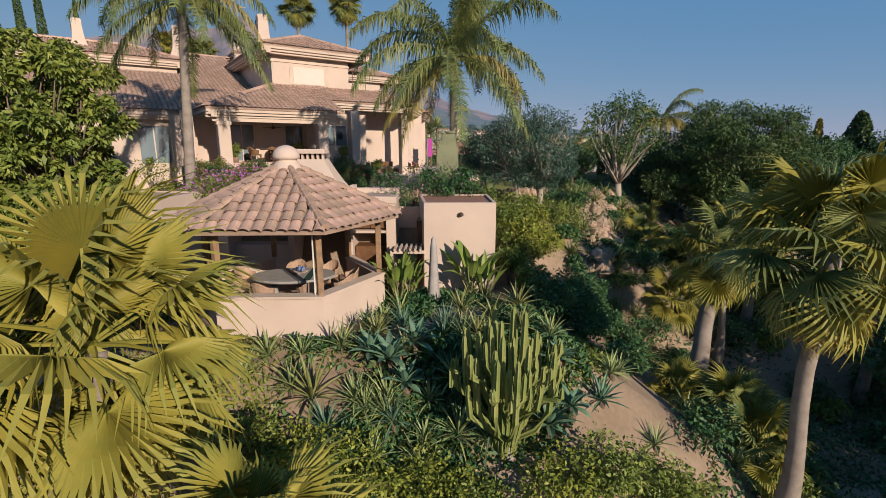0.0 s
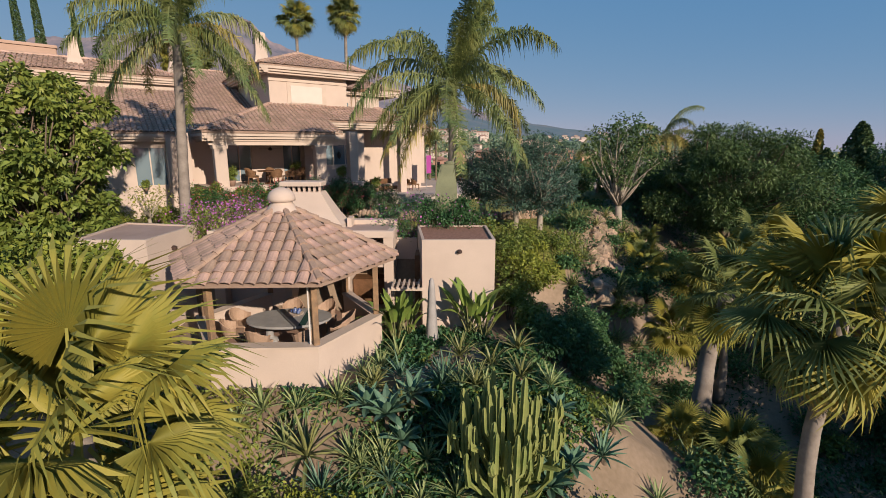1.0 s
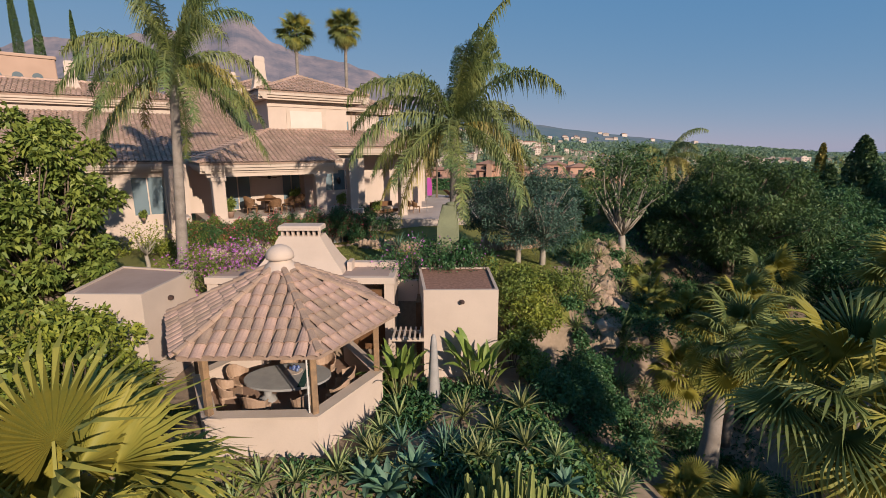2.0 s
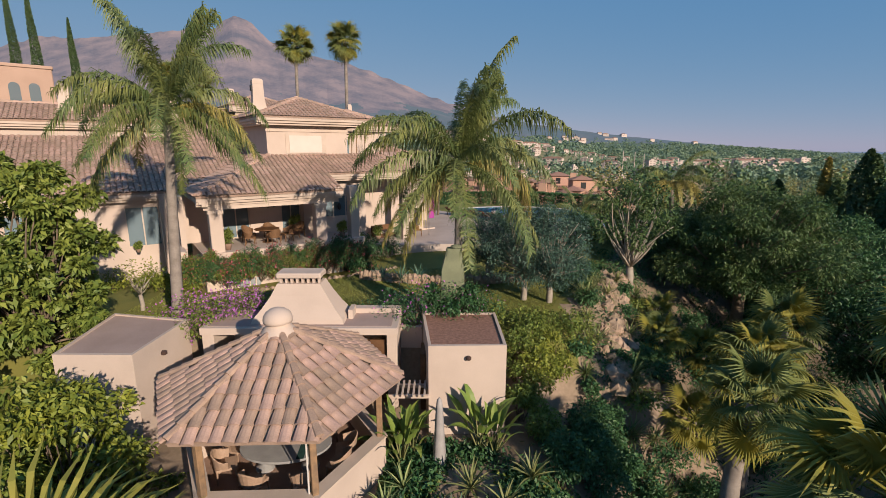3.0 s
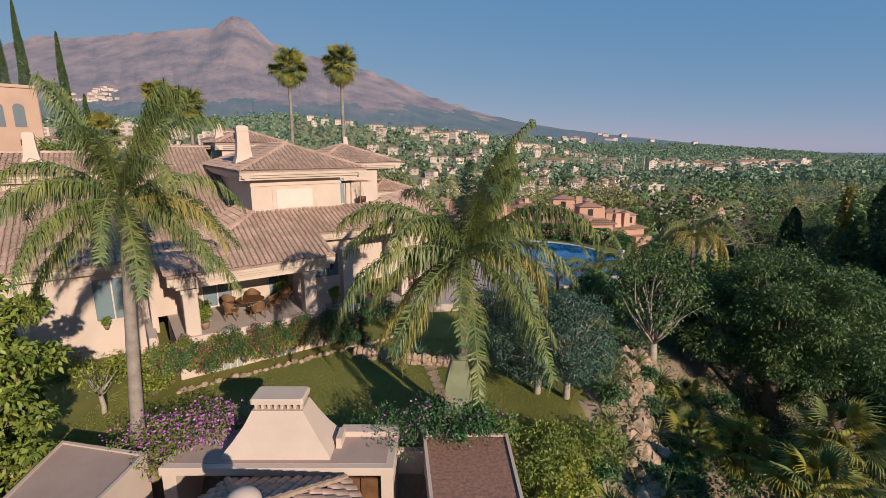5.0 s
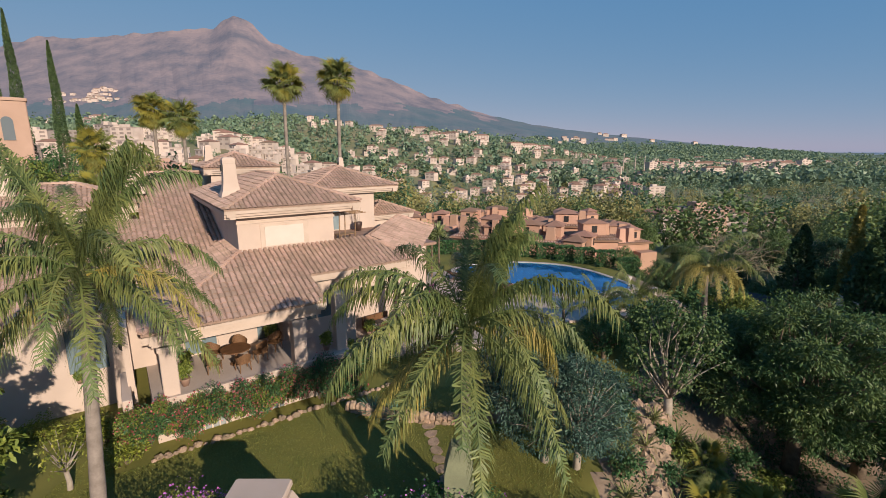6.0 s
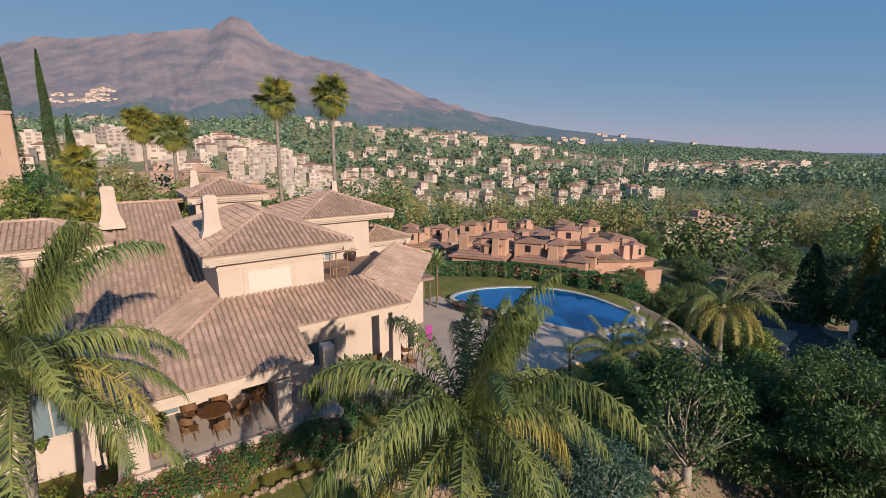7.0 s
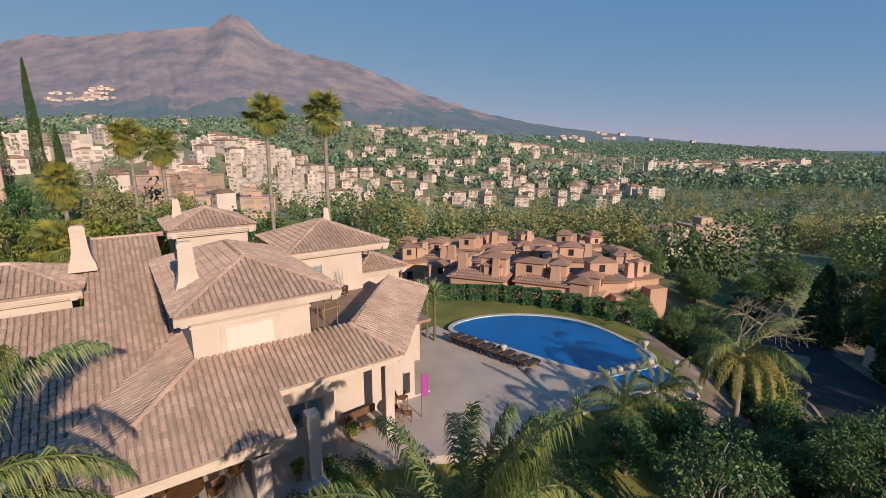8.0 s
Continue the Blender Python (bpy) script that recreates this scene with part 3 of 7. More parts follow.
def build_gazebo():
    g = thing("gazebo", "open hexagonal garden gazebo with white parapet and clay tile roof", "gazebo", gz_m)
    po, pi_ = hexa(POST_R + 0.16), hexa(POST_R - 0.14)
    for i in range(6):
        if i in (1,):
            continue
        j = (i + 1) % 6
        wall = Mesh()
        wall.add([(*po[i], -2.2), (*po[j], -2.2), (*pi_[j], -2.2), (*pi_[i], -2.2), (*po[i], 0.34), (*po[j], 0.34), (*pi_[j], 0.34), (*pi_[i], 0.34)],
                 [(0, 1, 5, 4), (1, 2, 6, 5), (2, 3, 7, 6), (3, 0, 4, 7), (4, 5, 6, 7)])
        part("parapet", wall, M_STUCCO, g, "white rendered parapet wall")
    co, ci = hexa(POST_R + 0.22), hexa(POST_R - 0.20)
    for i in range(6):
        if i in (1,):
            continue
        j = (i + 1) % 6
        cap = Mesh()
        cap.add([(*co[i], 0.345), (*co[j], 0.345), (*ci[j], 0.345), (*ci[i], 0.345), (*co[i], 0.41), (*co[j], 0.41), (*ci[j], 0.41), (*ci[i], 0.41)],
                [(0, 1, 5, 4), (1, 2, 6, 5), (2, 3, 7, 6), (3, 0, 4, 7), (4, 5, 6, 7), (3, 2, 1, 0)])
        part("coping", cap, M_TRIM, g, "cream coping on the parapet")
    part("floor_slab", Mesh().prism(hexa(POST_R - 0.02), -0.6, -0.3), M_FLOOR, g, "terracotta floor")
    for x, y in hexa(POST_R):
        m = pose(x, y, 0, 0, 0, math.degrees(math.atan2(y, x)))
        part("post", Mesh().box((-0.08, -0.08, 0.41), (0.08, 0.08, 2.16), m, 0.015), M_OLDWOOD, g)
    ring = hexa(POST_R)
    for i in range(6):
        a, b = Vector((*ring[i], 2.12)), Vector((*ring[(i + 1) % 6], 2.12))
        d = (b - a)
        m = Matrix.Translation((a + b) / 2) @ pose(0, 0, 0, 0, 0, math.degrees(math.atan2(d.y, d.x)))
        part("beam", Mesh().box((-d.length / 2, -0.07, -0.09), (d.length / 2, 0.07, 0.10), m), M_WOOD, g)
    er = hexa(EAVE_R)
    under = Mesh()
    under.add([(*p, EAVE_Z - 0.03) for p in er] + [(0, 0, APEX_Z - 0.03)] + [(p[0] * 0.995, p[1] * 0.995, EAVE_Z - 0.12) for p in er] + [(0, 0, APEX_Z - 0.15)],
              [(i, (i + 1) % 6, 6) for i in range(6)] + [(7 + (i + 1) % 6, 7 + i, 13) for i in range(6)] + [(i, 7 + i, 7 + (i + 1) % 6, (i + 1) % 6) for i in range(6)])
    bed = part("roof", under, M_UNDER, g, "six-sided clay tile roof")
    hips = Mesh()
    for x, y in er:
        ridge_tiles(hips, (x, y, EAVE_Z + 0.05), (x * 0.1, y * 0.1, APEX_Z - 0.1), 0.36, 0.105)
    part("hip_tiles", hips, M_TILE_ONE, g, "rounded clay tiles along the roof hips")
    for i in range(6):
        a, b = Vector((*er[i], 0)), Vector((*er[(i + 1) % 6], 0))
        for k in range(12):
            p = a.lerp(b, (k + 0.5) / 12)
            inn = -p.normalized()
            m = Matrix.Translation((p.x, p.y, EAVE_Z - 0.13)) @ pose(0, 0, 0, 0, 0, math.degrees(math.atan2(inn.y, inn.x)))
            if k % 2 == 0:
                part("rafter_end", Mesh().box((0.06, -0.035, -0.05), (0.9, 0.035, 0.05), m @ pose(0, 0, 0.02, 0, -24, 0)), M_OLDWOOD, g)
    fin = Mesh().lathe([(0.50, -0.24), (0.45, -0.08), (0.36, 0.04), (0.31, 0.10), (0.30, 0.15), (0.385, 0.17), (0.395, 0.24), (0.375, 0.34), (0.32, 0.43), (0.22, 0.51), (0.10, 0.555), (0.01, 0.565)], 24, (0, 0, APEX_Z - 0.02))
    part("finial", fin, M_STUCCO, g, "white rounded plaster cap on the roof top", True)
    return g, bed, er


gazebo, gazebo_bed, gz_eave = build_gazebo()

# ---- the barbecue house, shed and store beside the gazebo ----
def block(name, label, category, poly, z0, z1, rim=0.14, rim_h=0.16, roof_mat=M_FLATROOF):
    """A flat-roofed white garden building with a raised rim round its roof."""
    t = thing(name, label, category)
    n = len(poly)
    c = Vector((sum(p[0] for p in poly) / n, sum(p[1] for p in poly) / n))
    inner = []
    for p in poly:
        v = c - Vector(p)
        inner.append(tuple(Vector(p) + v.normalized() * rim * 1.5))
    part("wall", Mesh().prism(poly, z0, z1 - rim_h), M_STUCCO, t)
    r = Mesh()
    for i in range(n):
        j = (i + 1) % n
        r.add([(*poly[i], z1 - rim_h), (*poly[j], z1 - rim_h), (*inner[j], z1 - rim_h), (*inner[i], z1 - rim_h), (*poly[i], z1), (*poly[j], z1), (*inner[j], z1), (*inner[i], z1)],
              [(0, 1, 5, 4), (1, 2, 6, 5), (2, 3, 7, 6), (3, 0, 4, 7), (4, 5, 6, 7)])
    part("roof_rim", r, M_STUCCO, t, "white raised roof rim")
    part("roof_surface", Mesh().prism(inner, z1 - rim_h - 0.02, z1 - rim_h + 0.035), roof_mat, t)
    return t


store = block("garden_store", "white rendered garden store with red gravel roof beside the gazebo", "garden building",
              [(-0.66, 16.08), (1.84, 16.14), (1.80, 19.2), (-0.98, 19.2)], -2.6, 2.40, rim=0.10, rim_h=0.09, roof_mat=M_GRAVEL)
part("wall_lamp", Mesh().lathe([(0.05, 0), (0.09, 0.03), (0.09, 0.10), (0.04, 0.14)], 12, (0.62, 16.05, 1.93)), M_POT, store, "small round clay wall lamp")
part("side_door", Mesh().box((-0.98, 17.2, -0.5), (-0.80, 18.2, 1.6)), M_WOOD, store, "dark wooden side door")
shed = block("garden_shed", "white rendered garden shed with a pinkish flat roof", "garden building",
             [(-11.65, 14.98), (-9.28, 14.95), (-9.2, 17.9), (-12.2, 18.5)], -1.6, 2.62, rim=0.10, rim_h=0.09)
part("wall_lamp", Mesh().lathe([(0.05, 0), (0.10, 0.03), (0.10, 0.12), (0.04, 0.16)], 12, (-9.2, 16.3, 2.0)), M_POT, shed, "small round clay wall lamp")


def build_bbq():
    b = thing("barbecue_house", "white rendered outdoor kitchen with broad tapered chimney hood", "outdoor kitchen")
    W = lambda *bx: part("wall", Mesh().box(bx[:3], bx[3:], None, 0.012), M_STUCCO, b)
    W(-8.55, 17.45, -0.6, -8.15, 19.3, 2.25)
    W(-2.15, 17.45, -0.6, -1.80, 19.3, 2.25)
    W(-8.15, 19.0, -0.6, -2.15, 19.3, 2.25)
    W(-3.65, 17.5, -0.6, -3.45, 19.0, 2.25)
    W(-5.9, 17.5, -0.6, -5.65, 19.0, 2.25)
    part("lintel", Mesh().box((-8.6, 17.40, 2.22), (-1.76, 19.35, 2.46), None, 0.02), M_STUCCO, b)
    part("roof_surface", Mesh().box((-8.4, 17.6, 2.40), (-2.0, 19.2, 2.475)), M_FLATROOF, b)
    part("roof_rim", Mesh().box((-3.6, 18.9, 2.46), (-1.76, 19.3, 2.66)).box((-3.62, 18.3, 2.46), (-3.45, 18.9, 2.82)), M_STUCCO, b)
    hood = Mesh()
    prof = [(-6.95, -3.68, 17.75, 19.2, 2.46), (-6.90, -3.72, 17.78, 19.2, 2.62), (-6.62, -4.0, 17.95, 19.12, 2.95), (-6.3, -4.30, 18.1, 19.05, 3.4), (-6.08, -4.55, 18.2, 19.0, 3.82)]
    for i in range(len(prof) - 1):
        p, q = prof[i], prof[i + 1]
        hood.add([(p[0], p[2], p[4]), (p[1], p[2], p[4]), (p[1], p[3], p[4]), (p[0], p[3], p[4]), (q[0], q[2], q[4]), (q[1], q[2], q[4]), (q[1], q[3], q[4]), (q[0], q[3], q[4])],
                 [(0, 1, 5, 4), (1, 2, 6, 5), (2, 3, 7, 6), (3, 0, 4, 7)] + ([(4, 5, 6, 7)] if i == 3 else []))
    part("chimney_hood", hood, M_STUCCO, b, "broad tapering white chimney hood")
    for k in range(8):
        x = -6.02 + k * 0.195
        part("baluster", Mesh().box((x, 18.3, 3.82), (x + 0.075, 18.45, 4.03)), M_STUCCO, b)
    # black block painting the shade in the hollow behind the balusters
    part("vent_shade_block", Mesh().box((-5.98, 18.55, 3.82), (-4.65, 18.95, 4.03)), M_PAINTED_SHADE, b)
    part("chimney_cap", Mesh().box((-6.12, 18.18, 4.03), (-4.52, 19.02, 4.20), None, 0.05), M_STUCCO, b)
    part("counter", Mesh().box((-8.15, 17.9, -0.6), (-5.9, 19.0, 0.55), None, 0.02), M_STUCCO, b)
    part("cupboard_door", Mesh().box((-3.35, 17.62, 1.25), (-2.8, 17.68, 1.95)), M_WOOD, b)
    part("cupboard_door", Mesh().box((-2.76, 17.62, 1.25), (-2.2, 17.68, 1.95)), M_WOOD, b)
    part("shelf", Mesh().box((-3.45, 17.5, 1.08), (-2.15, 19.0, 1.18)), M_STUCCO, b)
    part("cabinet", Mesh().box((-3.4, 17.9, -0.5), (-2.2, 18.8, 0.5)), M_WOOD, b)
    for i in range(4):
        part("towel_rail_hook", Mesh().box((-5.6 + i * 0.15, 17.37, 2.33), (-5.5 + i * 0.15, 17.40, 2.40)), M_TRIM, b)
    return b


bbq = build_bbq()
# the shady passage between the kitchen and the store
part("wall_passage", Mesh().box((-1.80, 19.0, -0.8), (-0.98, 19.2, 1.9)), M_STUCCO)
tagged(bpy.data.objects["wall_passage"], "rendered wall closing the shady passage", "wall", kind="structure")
trellis = thing("pergola_slats", "short white pergola slats over the passage entrance", "pergola")
for i in range(6):
    x = -1.72 + i * 0.18
    part("slat", Mesh().box((x, 15.9, 0.72), (x + 0.06, 16.9, 0.80)), M_TRIM, trellis)
part("rail", Mesh().box((-1.85, 16.0, 0.62), (-0.66, 16.1, 0.72)), M_TRIM, trellis)
part("rail", Mesh().box((-1.85, 16.7, 0.62), (-0.75, 16.8, 0.72)), M_TRIM, trellis)
part("post", Mesh().box((-1.85, 15.98, -1.2), (-1.75, 16.1, 0.62)), M_TRIM, trellis)


# ---- the house ----
HO = (-11.3, 24.56)
HM = pose(*HO, 0, 0, 0, 35)
house = thing("house", "large two-storey villa, peach-white stucco, clay tile hip roofs", "house", HM)
SL = 0.385
hw = lambda a, b: 6.3 + SL * b


def hbox(name, lo, hi, mat=M_STUCCO, label="", cut=0.0, parent=None):
    return part(name, Mesh().box(lo, hi, None, cut), mat, parent or house, label)


def slab(corners, thick=0.12):
    """A roof bed under the tiles."""
    mb = Mesh()
    n = len(corners)
    mb.add(list(corners) + [(x, y, z - thick) for x, y, z in corners],
           [tuple(range(n)), tuple(range(2 * n - 1, n - 1, -1))] + [(i, n + i, n + (i + 1) % n, (i + 1) % n) for i in range(n)])
    return mb


trng = random.Random(5)


def roof_plane(corners, down, ridges=(), label=""):
    bed = part("roof", slab([(x, y, z - 0.02) for x, y, z in corners]), M_UNDER, house, label)
    tl = tiles_joined(tile_poses(corners, down, 0.255, 0.37, trng))
    for p, q in ridges:
        ridge_tiles(tl, p, q)
    t = part("roof_tiles", tl, M_TILE, bed)
    t["kind"] = "stuff"


def moulding(a0, b0, a1, b1, z, out, steps=((0.0, 0.16), (0.10, 0.14), (0.22, 0.12)), inner=0.5):
    """A stepped cornice along an eave from (a0, b0) to (a1, b1); out: its outward way; z: its top."""
    d = Vector((a1 - a0, b1 - b0, 0))
    L = d.length
    m = Matrix.Translation((a0, b0, 0)) @ pose(0, 0, 0, 0, 0, math.degrees(math.atan2(d.y, d.x)))
    mb = Mesh()
    side = 1 if d.cross(Vector((*out, 0))).z > 0 else -1
    top = z
    for inset, h in steps:
        y0, y1 = sorted((-side * inset, -side * inner))
        mb.box((0.002, y0, top - h), (L - 0.002, y1, top), m)
        top -= h
    part("cornice", mb, M_TRIM, house)


# lower roofs
E = 6.3
roof_plane([(-0.6, 0, E), (6.8, 0, E), (6.8, 2.1, hw(0, 2.1)), (12.9, 2.1, hw(0, 2.1)), (11.3, 4.7, hw(0, 4.7)), (4.1, 4.7, hw(0, 4.7))], (0, -1),
           [((-0.6, 0, E), (4.1, 4.7, hw(0, 4.7)))], "weathered clay tile roof over the portico")
roof_plane([(-0.6, 0, E), (4.1, 4.7, hw(0, 4.7)), (4.1, 9.0, hw(0, 4.7)), (-0.6, 4.3, E)], (-1, 0))
roof_plane([(-0.6, 4.3, E), (4.1, 9.0, 6.3 + SL * 4.7), (4.1, 18, 6.3 + SL * 13.7), (0.3, 18, 6.3 + SL * 13.7), (0.3, 12, 6.3 + SL * 7.7), (-20, 12, 6.3 + SL * 7.7), (-20, 4.3, E)], (0, -1))
zr = hw(0, 4.7)
roof_plane([(4.6, 18, 6.3 + SL * 13.7), (0.3, 18, 6.3 + SL * 13.7), (0.3, 22, 10.0), (4.6, 22, 10.0)], (0, 1), [((0.3, 18, 6.3 + SL * 13.7), (4.6, 18, 6.3 + SL * 13.7))])
roof_plane([(12.9, 2.1, hw(0, 2.1)), (19.9, 10.6, hw(0, 2.1) - 0.1), (17.3, 11.6, zr), (11.3, 4.7, zr)], (0.77, -0.63), [((11.3, 4.7, zr), (12.9, 2.1, hw(0, 2.1))), ((11.3, 4.7, zr), (17.3, 11.6, zr)), ((17.3, 11.6, zr), (19.9, 10.6, hw(0, 2.1)))])
roof_plane([(11.3, 4.7, zr), (17.3, 11.6, zr), (16.5, 12.2, 7.35), (10.4, 5.2, 7.35)], (-0.77, 0.63))
# upper roofs
def hip_roof(a0, a1, b0, b1, z, slope=0.385, label=""):
    w, d = a1 - a0, b1 - b0
    h = min(w, d) / 2
    top = z + h * slope
    if w >= d:
        r0, r1 = (a0 + h, b0 + h, top), (a1 - h, b0 + h, top)
        f = [([(a0, b0, z), (a1, b0, z), r1, r0], (0, -1)), ([(a1, b1, z), (a0, b1, z), r0, r1], (0, 1)),
             ([(a0, b1, z), (a0, b0, z), r0], (-1, 0)), ([(a1, b0, z), (a1, b1, z), r1], (1, 0))]
    else:
        r0, r1 = (a0 + h, b0 + h, top), (a0 + h, b1 - h, top)
        f = [([(a0, b0, z), (a1, b0, z), r0], (0, -1)), ([(a1, b1, z), (a0, b1, z), r1], (0, 1)),
             ([(a0, b1, z), (a0, b0, z), r0, r1], (-1, 0)), ([(a1, b0, z), (a1, b1, z), r1, r0], (1, 0))]
    hips = [[((a0, b0, z), r0)], [((a1, b1, z), r1)], [((a0, b1, z), r1 if d > w else r0)], [((a1, b0, z), r0 if d > w else r1)]]
    for k, (c, dn) in enumerate(f):
        if len(set(c)) < 3:
            continue
        c2 = []
        for p in c:
            if not c2 or p != c2[-1]:
                c2.append(p)
        roof_plane(c2, dn, hips[k] + ([(r0, r1)] if k == 0 and r0 != r1 else []), label if k == 0 else "")
    for p, q, o in (((a0, b0), (a1, b0), (0, -1)), ((a1, b0), (a1, b1), (1, 0)), ((a1, b1), (a0, b1), (0, 1)), ((a0, b1), (a0, b0), (-1, 0))):
        moulding(*p, *q, z - 0.1, o)
    return top


hip_roof(3.45, 10.6, 4.0, 15.5, 10.38, label="clay tile hip roof of the upper storey")
hip_roof(10.65, 17.9, 12.5, 20.0, 10.42)
hip_roof(-20, 0.3, 11.9, 17.5, 10.15)
hip_roof(4.6, 9.9, 16.6, 22, 11.9)
hip_roof(16.2, 20.5, 14.4, 19, 7.9)
# walls of the upper storeys
hbox("wall", (4.1, 4.7, 6.6), (9.2, 11.0, 9.95))
hbox("wall", (9.6, 13.1, 6.6), (16.0, 19.5, 9.98))
hbox("wall", (-19.5, 12.4, 6.6), (-0.2, 17, 9.72))
hbox("wall", (5.1, 17.1, 6.6), (9.4, 21.5, 11.5))
hbox("wall", (4.1, 11.0, 6.6), (9.2, 15.0, 9.95))
hbox("wall", (16.0, 14.9, 3.5), (20, 18.6, 7.5))
# recessed panel and frame mouldings on the upper wall
hbox("wall_panel", (5.2, 4.66, 8.2), (7.75, 4.72, 9.42), M_TRIM)
hbox("blind", (5.42, 4.63, 8.25), (7.45, 4.665, 9.28), M_BLIND, "closed cream roller blind")
hbox("wall_band", (4.05, 4.64, 9.5), (9.25, 4.705, 9.62), M_TRIM)
# cornices of the lower eaves
moulding(-0.6, 0, 6.8, 0, E - 0.1, (0, -1))
moulding(-0.6, 4.3, -0.6, 0, E - 0.1, (-1, 0))
moulding(-20, 4.3, -0.6, 4.3, E - 0.1, (0, -1))
moulding(6.8, 2.1, 12.9, 2.1, hw(0, 2.1) - 0.1, (0, -1))
moulding(6.8, 0, 6.8, 2.1, E + 0.1, (1, 0), ((0.0, 0.2), (0.1, 0.3)))
moulding(12.9, 2.1, 19.9, 10.6, hw(0, 2.1) - 0.12, (0.77, -0.63))
# portico ceiling, beam, pillars, floor and low wall
hbox("portico_ceiling", (-0.1, 0.5, 5.80), (6.6, 4.2, 5.88))
hbox("beam", (-0.3, 0.28, 5.58), (6.6, 0.62, 5.80), M_TRIM)
FL = 3.42
for a in (0.2, 5.5):
    pl = hbox("pillar", (a - 0.3, 0.15, FL), (a + 0.3, 0.75, 5.58), M_STUCCO, "square white pillar", 0.03)
    hbox("pillar_capital", (a - 0.36, 0.09, 5.40), (a + 0.36, 0.81, 5.58), M_TRIM, "", 0.03, pl)
hbox("pillar", (7.4, 0.5, FL - 1.5), (7.95, 1.05, 6.4), M_STUCCO, "square white pillar", 0.03)
hbox("terrace_floor", (-0.5, 0.05, FL - 0.25), (8.0, 4.2, FL), M_DECK)
hbox("terrace_edge", (-0.55, -0.05, FL - 0.22), (8.0, 0.12, FL + 0.06), M_STUCCO, "", 0.02)
hbox("wall", (-0.5, 0.15, 0.6), (8.0, 4.2, FL - 0.25))
hbox("wall", (-1.3, 3.9, FL), (1.1, 4.3, 6.3))
hbox("wall", (2.6, 3.9, FL), (4.4, 4.3, 6.3))
hbox("wall", (1.1, 3.9, 5.65), (2.6, 4.3, 6.3))
hbox("wall", (4.4, 3.9, 5.65), (5.6, 4.3, 6.3))
hbox("wall", (5.6, 3.3, FL), (6.3, 4.3, 6.3))
hbox("wall", (-1.25, 1.6, FL), (-1.0, 3.9, 6.2))
hbox("low_wall", (-1.5, 0.3, FL - 0.9), (-1.15, 3.2, FL + 0.25), M_STUCCO, "", 0.03)
# left wing
hbox("wall", (-19.5, 4.9, 0.6), (-8.2, 11.9, 6.15))
hbox("wall", (-8.2, 4.9, 0.6), (-6.6, 11.9, FL + 0.2))
hbox("wall", (-8.2, 4.9, 5.4), (-6.6, 5.3, 6.15))
hbox("wall", (-6.6, 4.9, 0.6), (-3.4, 11.9, 6.15))
hbox("wall", (-3.4, 4.9, 0.6), (-1.8, 5.3, FL - 0.1))
hbox("wall", (-3.4, 4.9, 5.5), (-1.8, 5.3, 6.15))
hbox("wall", (-1.8, 4.3, 0.6), (-1.0, 11.9, 6.15))
# right part under the second eave
hbox("wall", (6.3, 2.9, FL), (6.5, 4.3, 6.9))
hbox("wall", (6.5, 2.9, 0.6), (9.0, 3.2, FL + 0.9))
hbox("wall", (6.5, 2.9, 5.7), (9.0, 3.2, 6.9))
hbox("wall", (9.0, 2.9, 0.6), (9.5, 3.4, 6.9))
hbox("wall", (9.5, 5.2, 0.6), (15.4, 5.5, 7.0))
hbox("wall", (16.2, 11.0, 0.6), (16.5, 19, 7.0))
hbox("wall", (15.4, 5.2, 0.6), (16.5, 11.0, 2.5))
hbox("pillar", (12.1, 2.6, 2.0), (12.6, 3.1, 6.9), M_STUCCO, "square white pillar", 0.03)
hbox("pillar", (17.9, 9.3, 2.0), (18.4, 9.8, 6.7), M_STUCCO, "square white pillar", 0.03)
hbox("roof_terrace_floor", (9.2, 5.2, 6.95), (16.6, 13.1, 7.12), M_FLOOR)


def window(a0, a1, b, z0, z1, bars=1, label="dark glazed window with a pale frame", parent=house):
    w = part("window", Mesh().box((a0, b, z0), (a0 + 0.07, b + 0.1, z1)).box((a1 - 0.07, b, z0), (a1, b + 0.1, z1)).box((a0 + 0.07, b, z1 - 0.07), (a1 - 0.07, b + 0.1, z1)).box((a0 + 0.07, b, z0), (a1 - 0.07, b + 0.1, z0 + 0.07)), M_TRIM, parent, label)
    for i in range(1, bars + 1):
        x = a0 + (a1 - a0) * i / (bars + 1)
        part("mullion", Mesh().box((x - 0.03, b + 0.01, z0 + 0.07), (x + 0.03, b + 0.08, z1 - 0.07)), M_TRIM, w)
    pane_ = part("pane", Mesh().box((a0 + 0.05, b + 0.045, z0 + 0.05), (a1 - 0.05, b + 0.06, z1 - 0.05)), M_GLASS, w)
    pane_.visible_shadow = False
    # black sheet behind the glass, painting an unlit room
    part("black_backing", Mesh().box((a0 + 0.02, b + 0.5, z0 + 0.02), (a1 - 0.02, b + 0.52, z1 - 0.02)), M_PAINTED_SHADE, w)
    return w


window(-8.2, -6.6, 4.92, FL + 0.2, 5.4, 1)
window(-3.4, -1.8, 4.92, FL - 0.1, 5.5, 1)
window(1.1, 2.6, 3.95, FL, 5.65, 1, "glazed terrace door with dark frame")
window(4.4, 5.6, 3.95, FL, 5.65, 1, "glazed terrace door with dark frame")
window(6.5, 9.0, 2.95, FL + 0.9, 5.7, 2)
window(11.75, 13.1, 13.02, 7.15, 9.3, 1, "glazed roof terrace door with pale frame")
for a in (0.9, 3.4, 6.0):
    wn = window(a, a + 1.2, 0.10, 1.42, 2.06, 3, "small barred basement window")


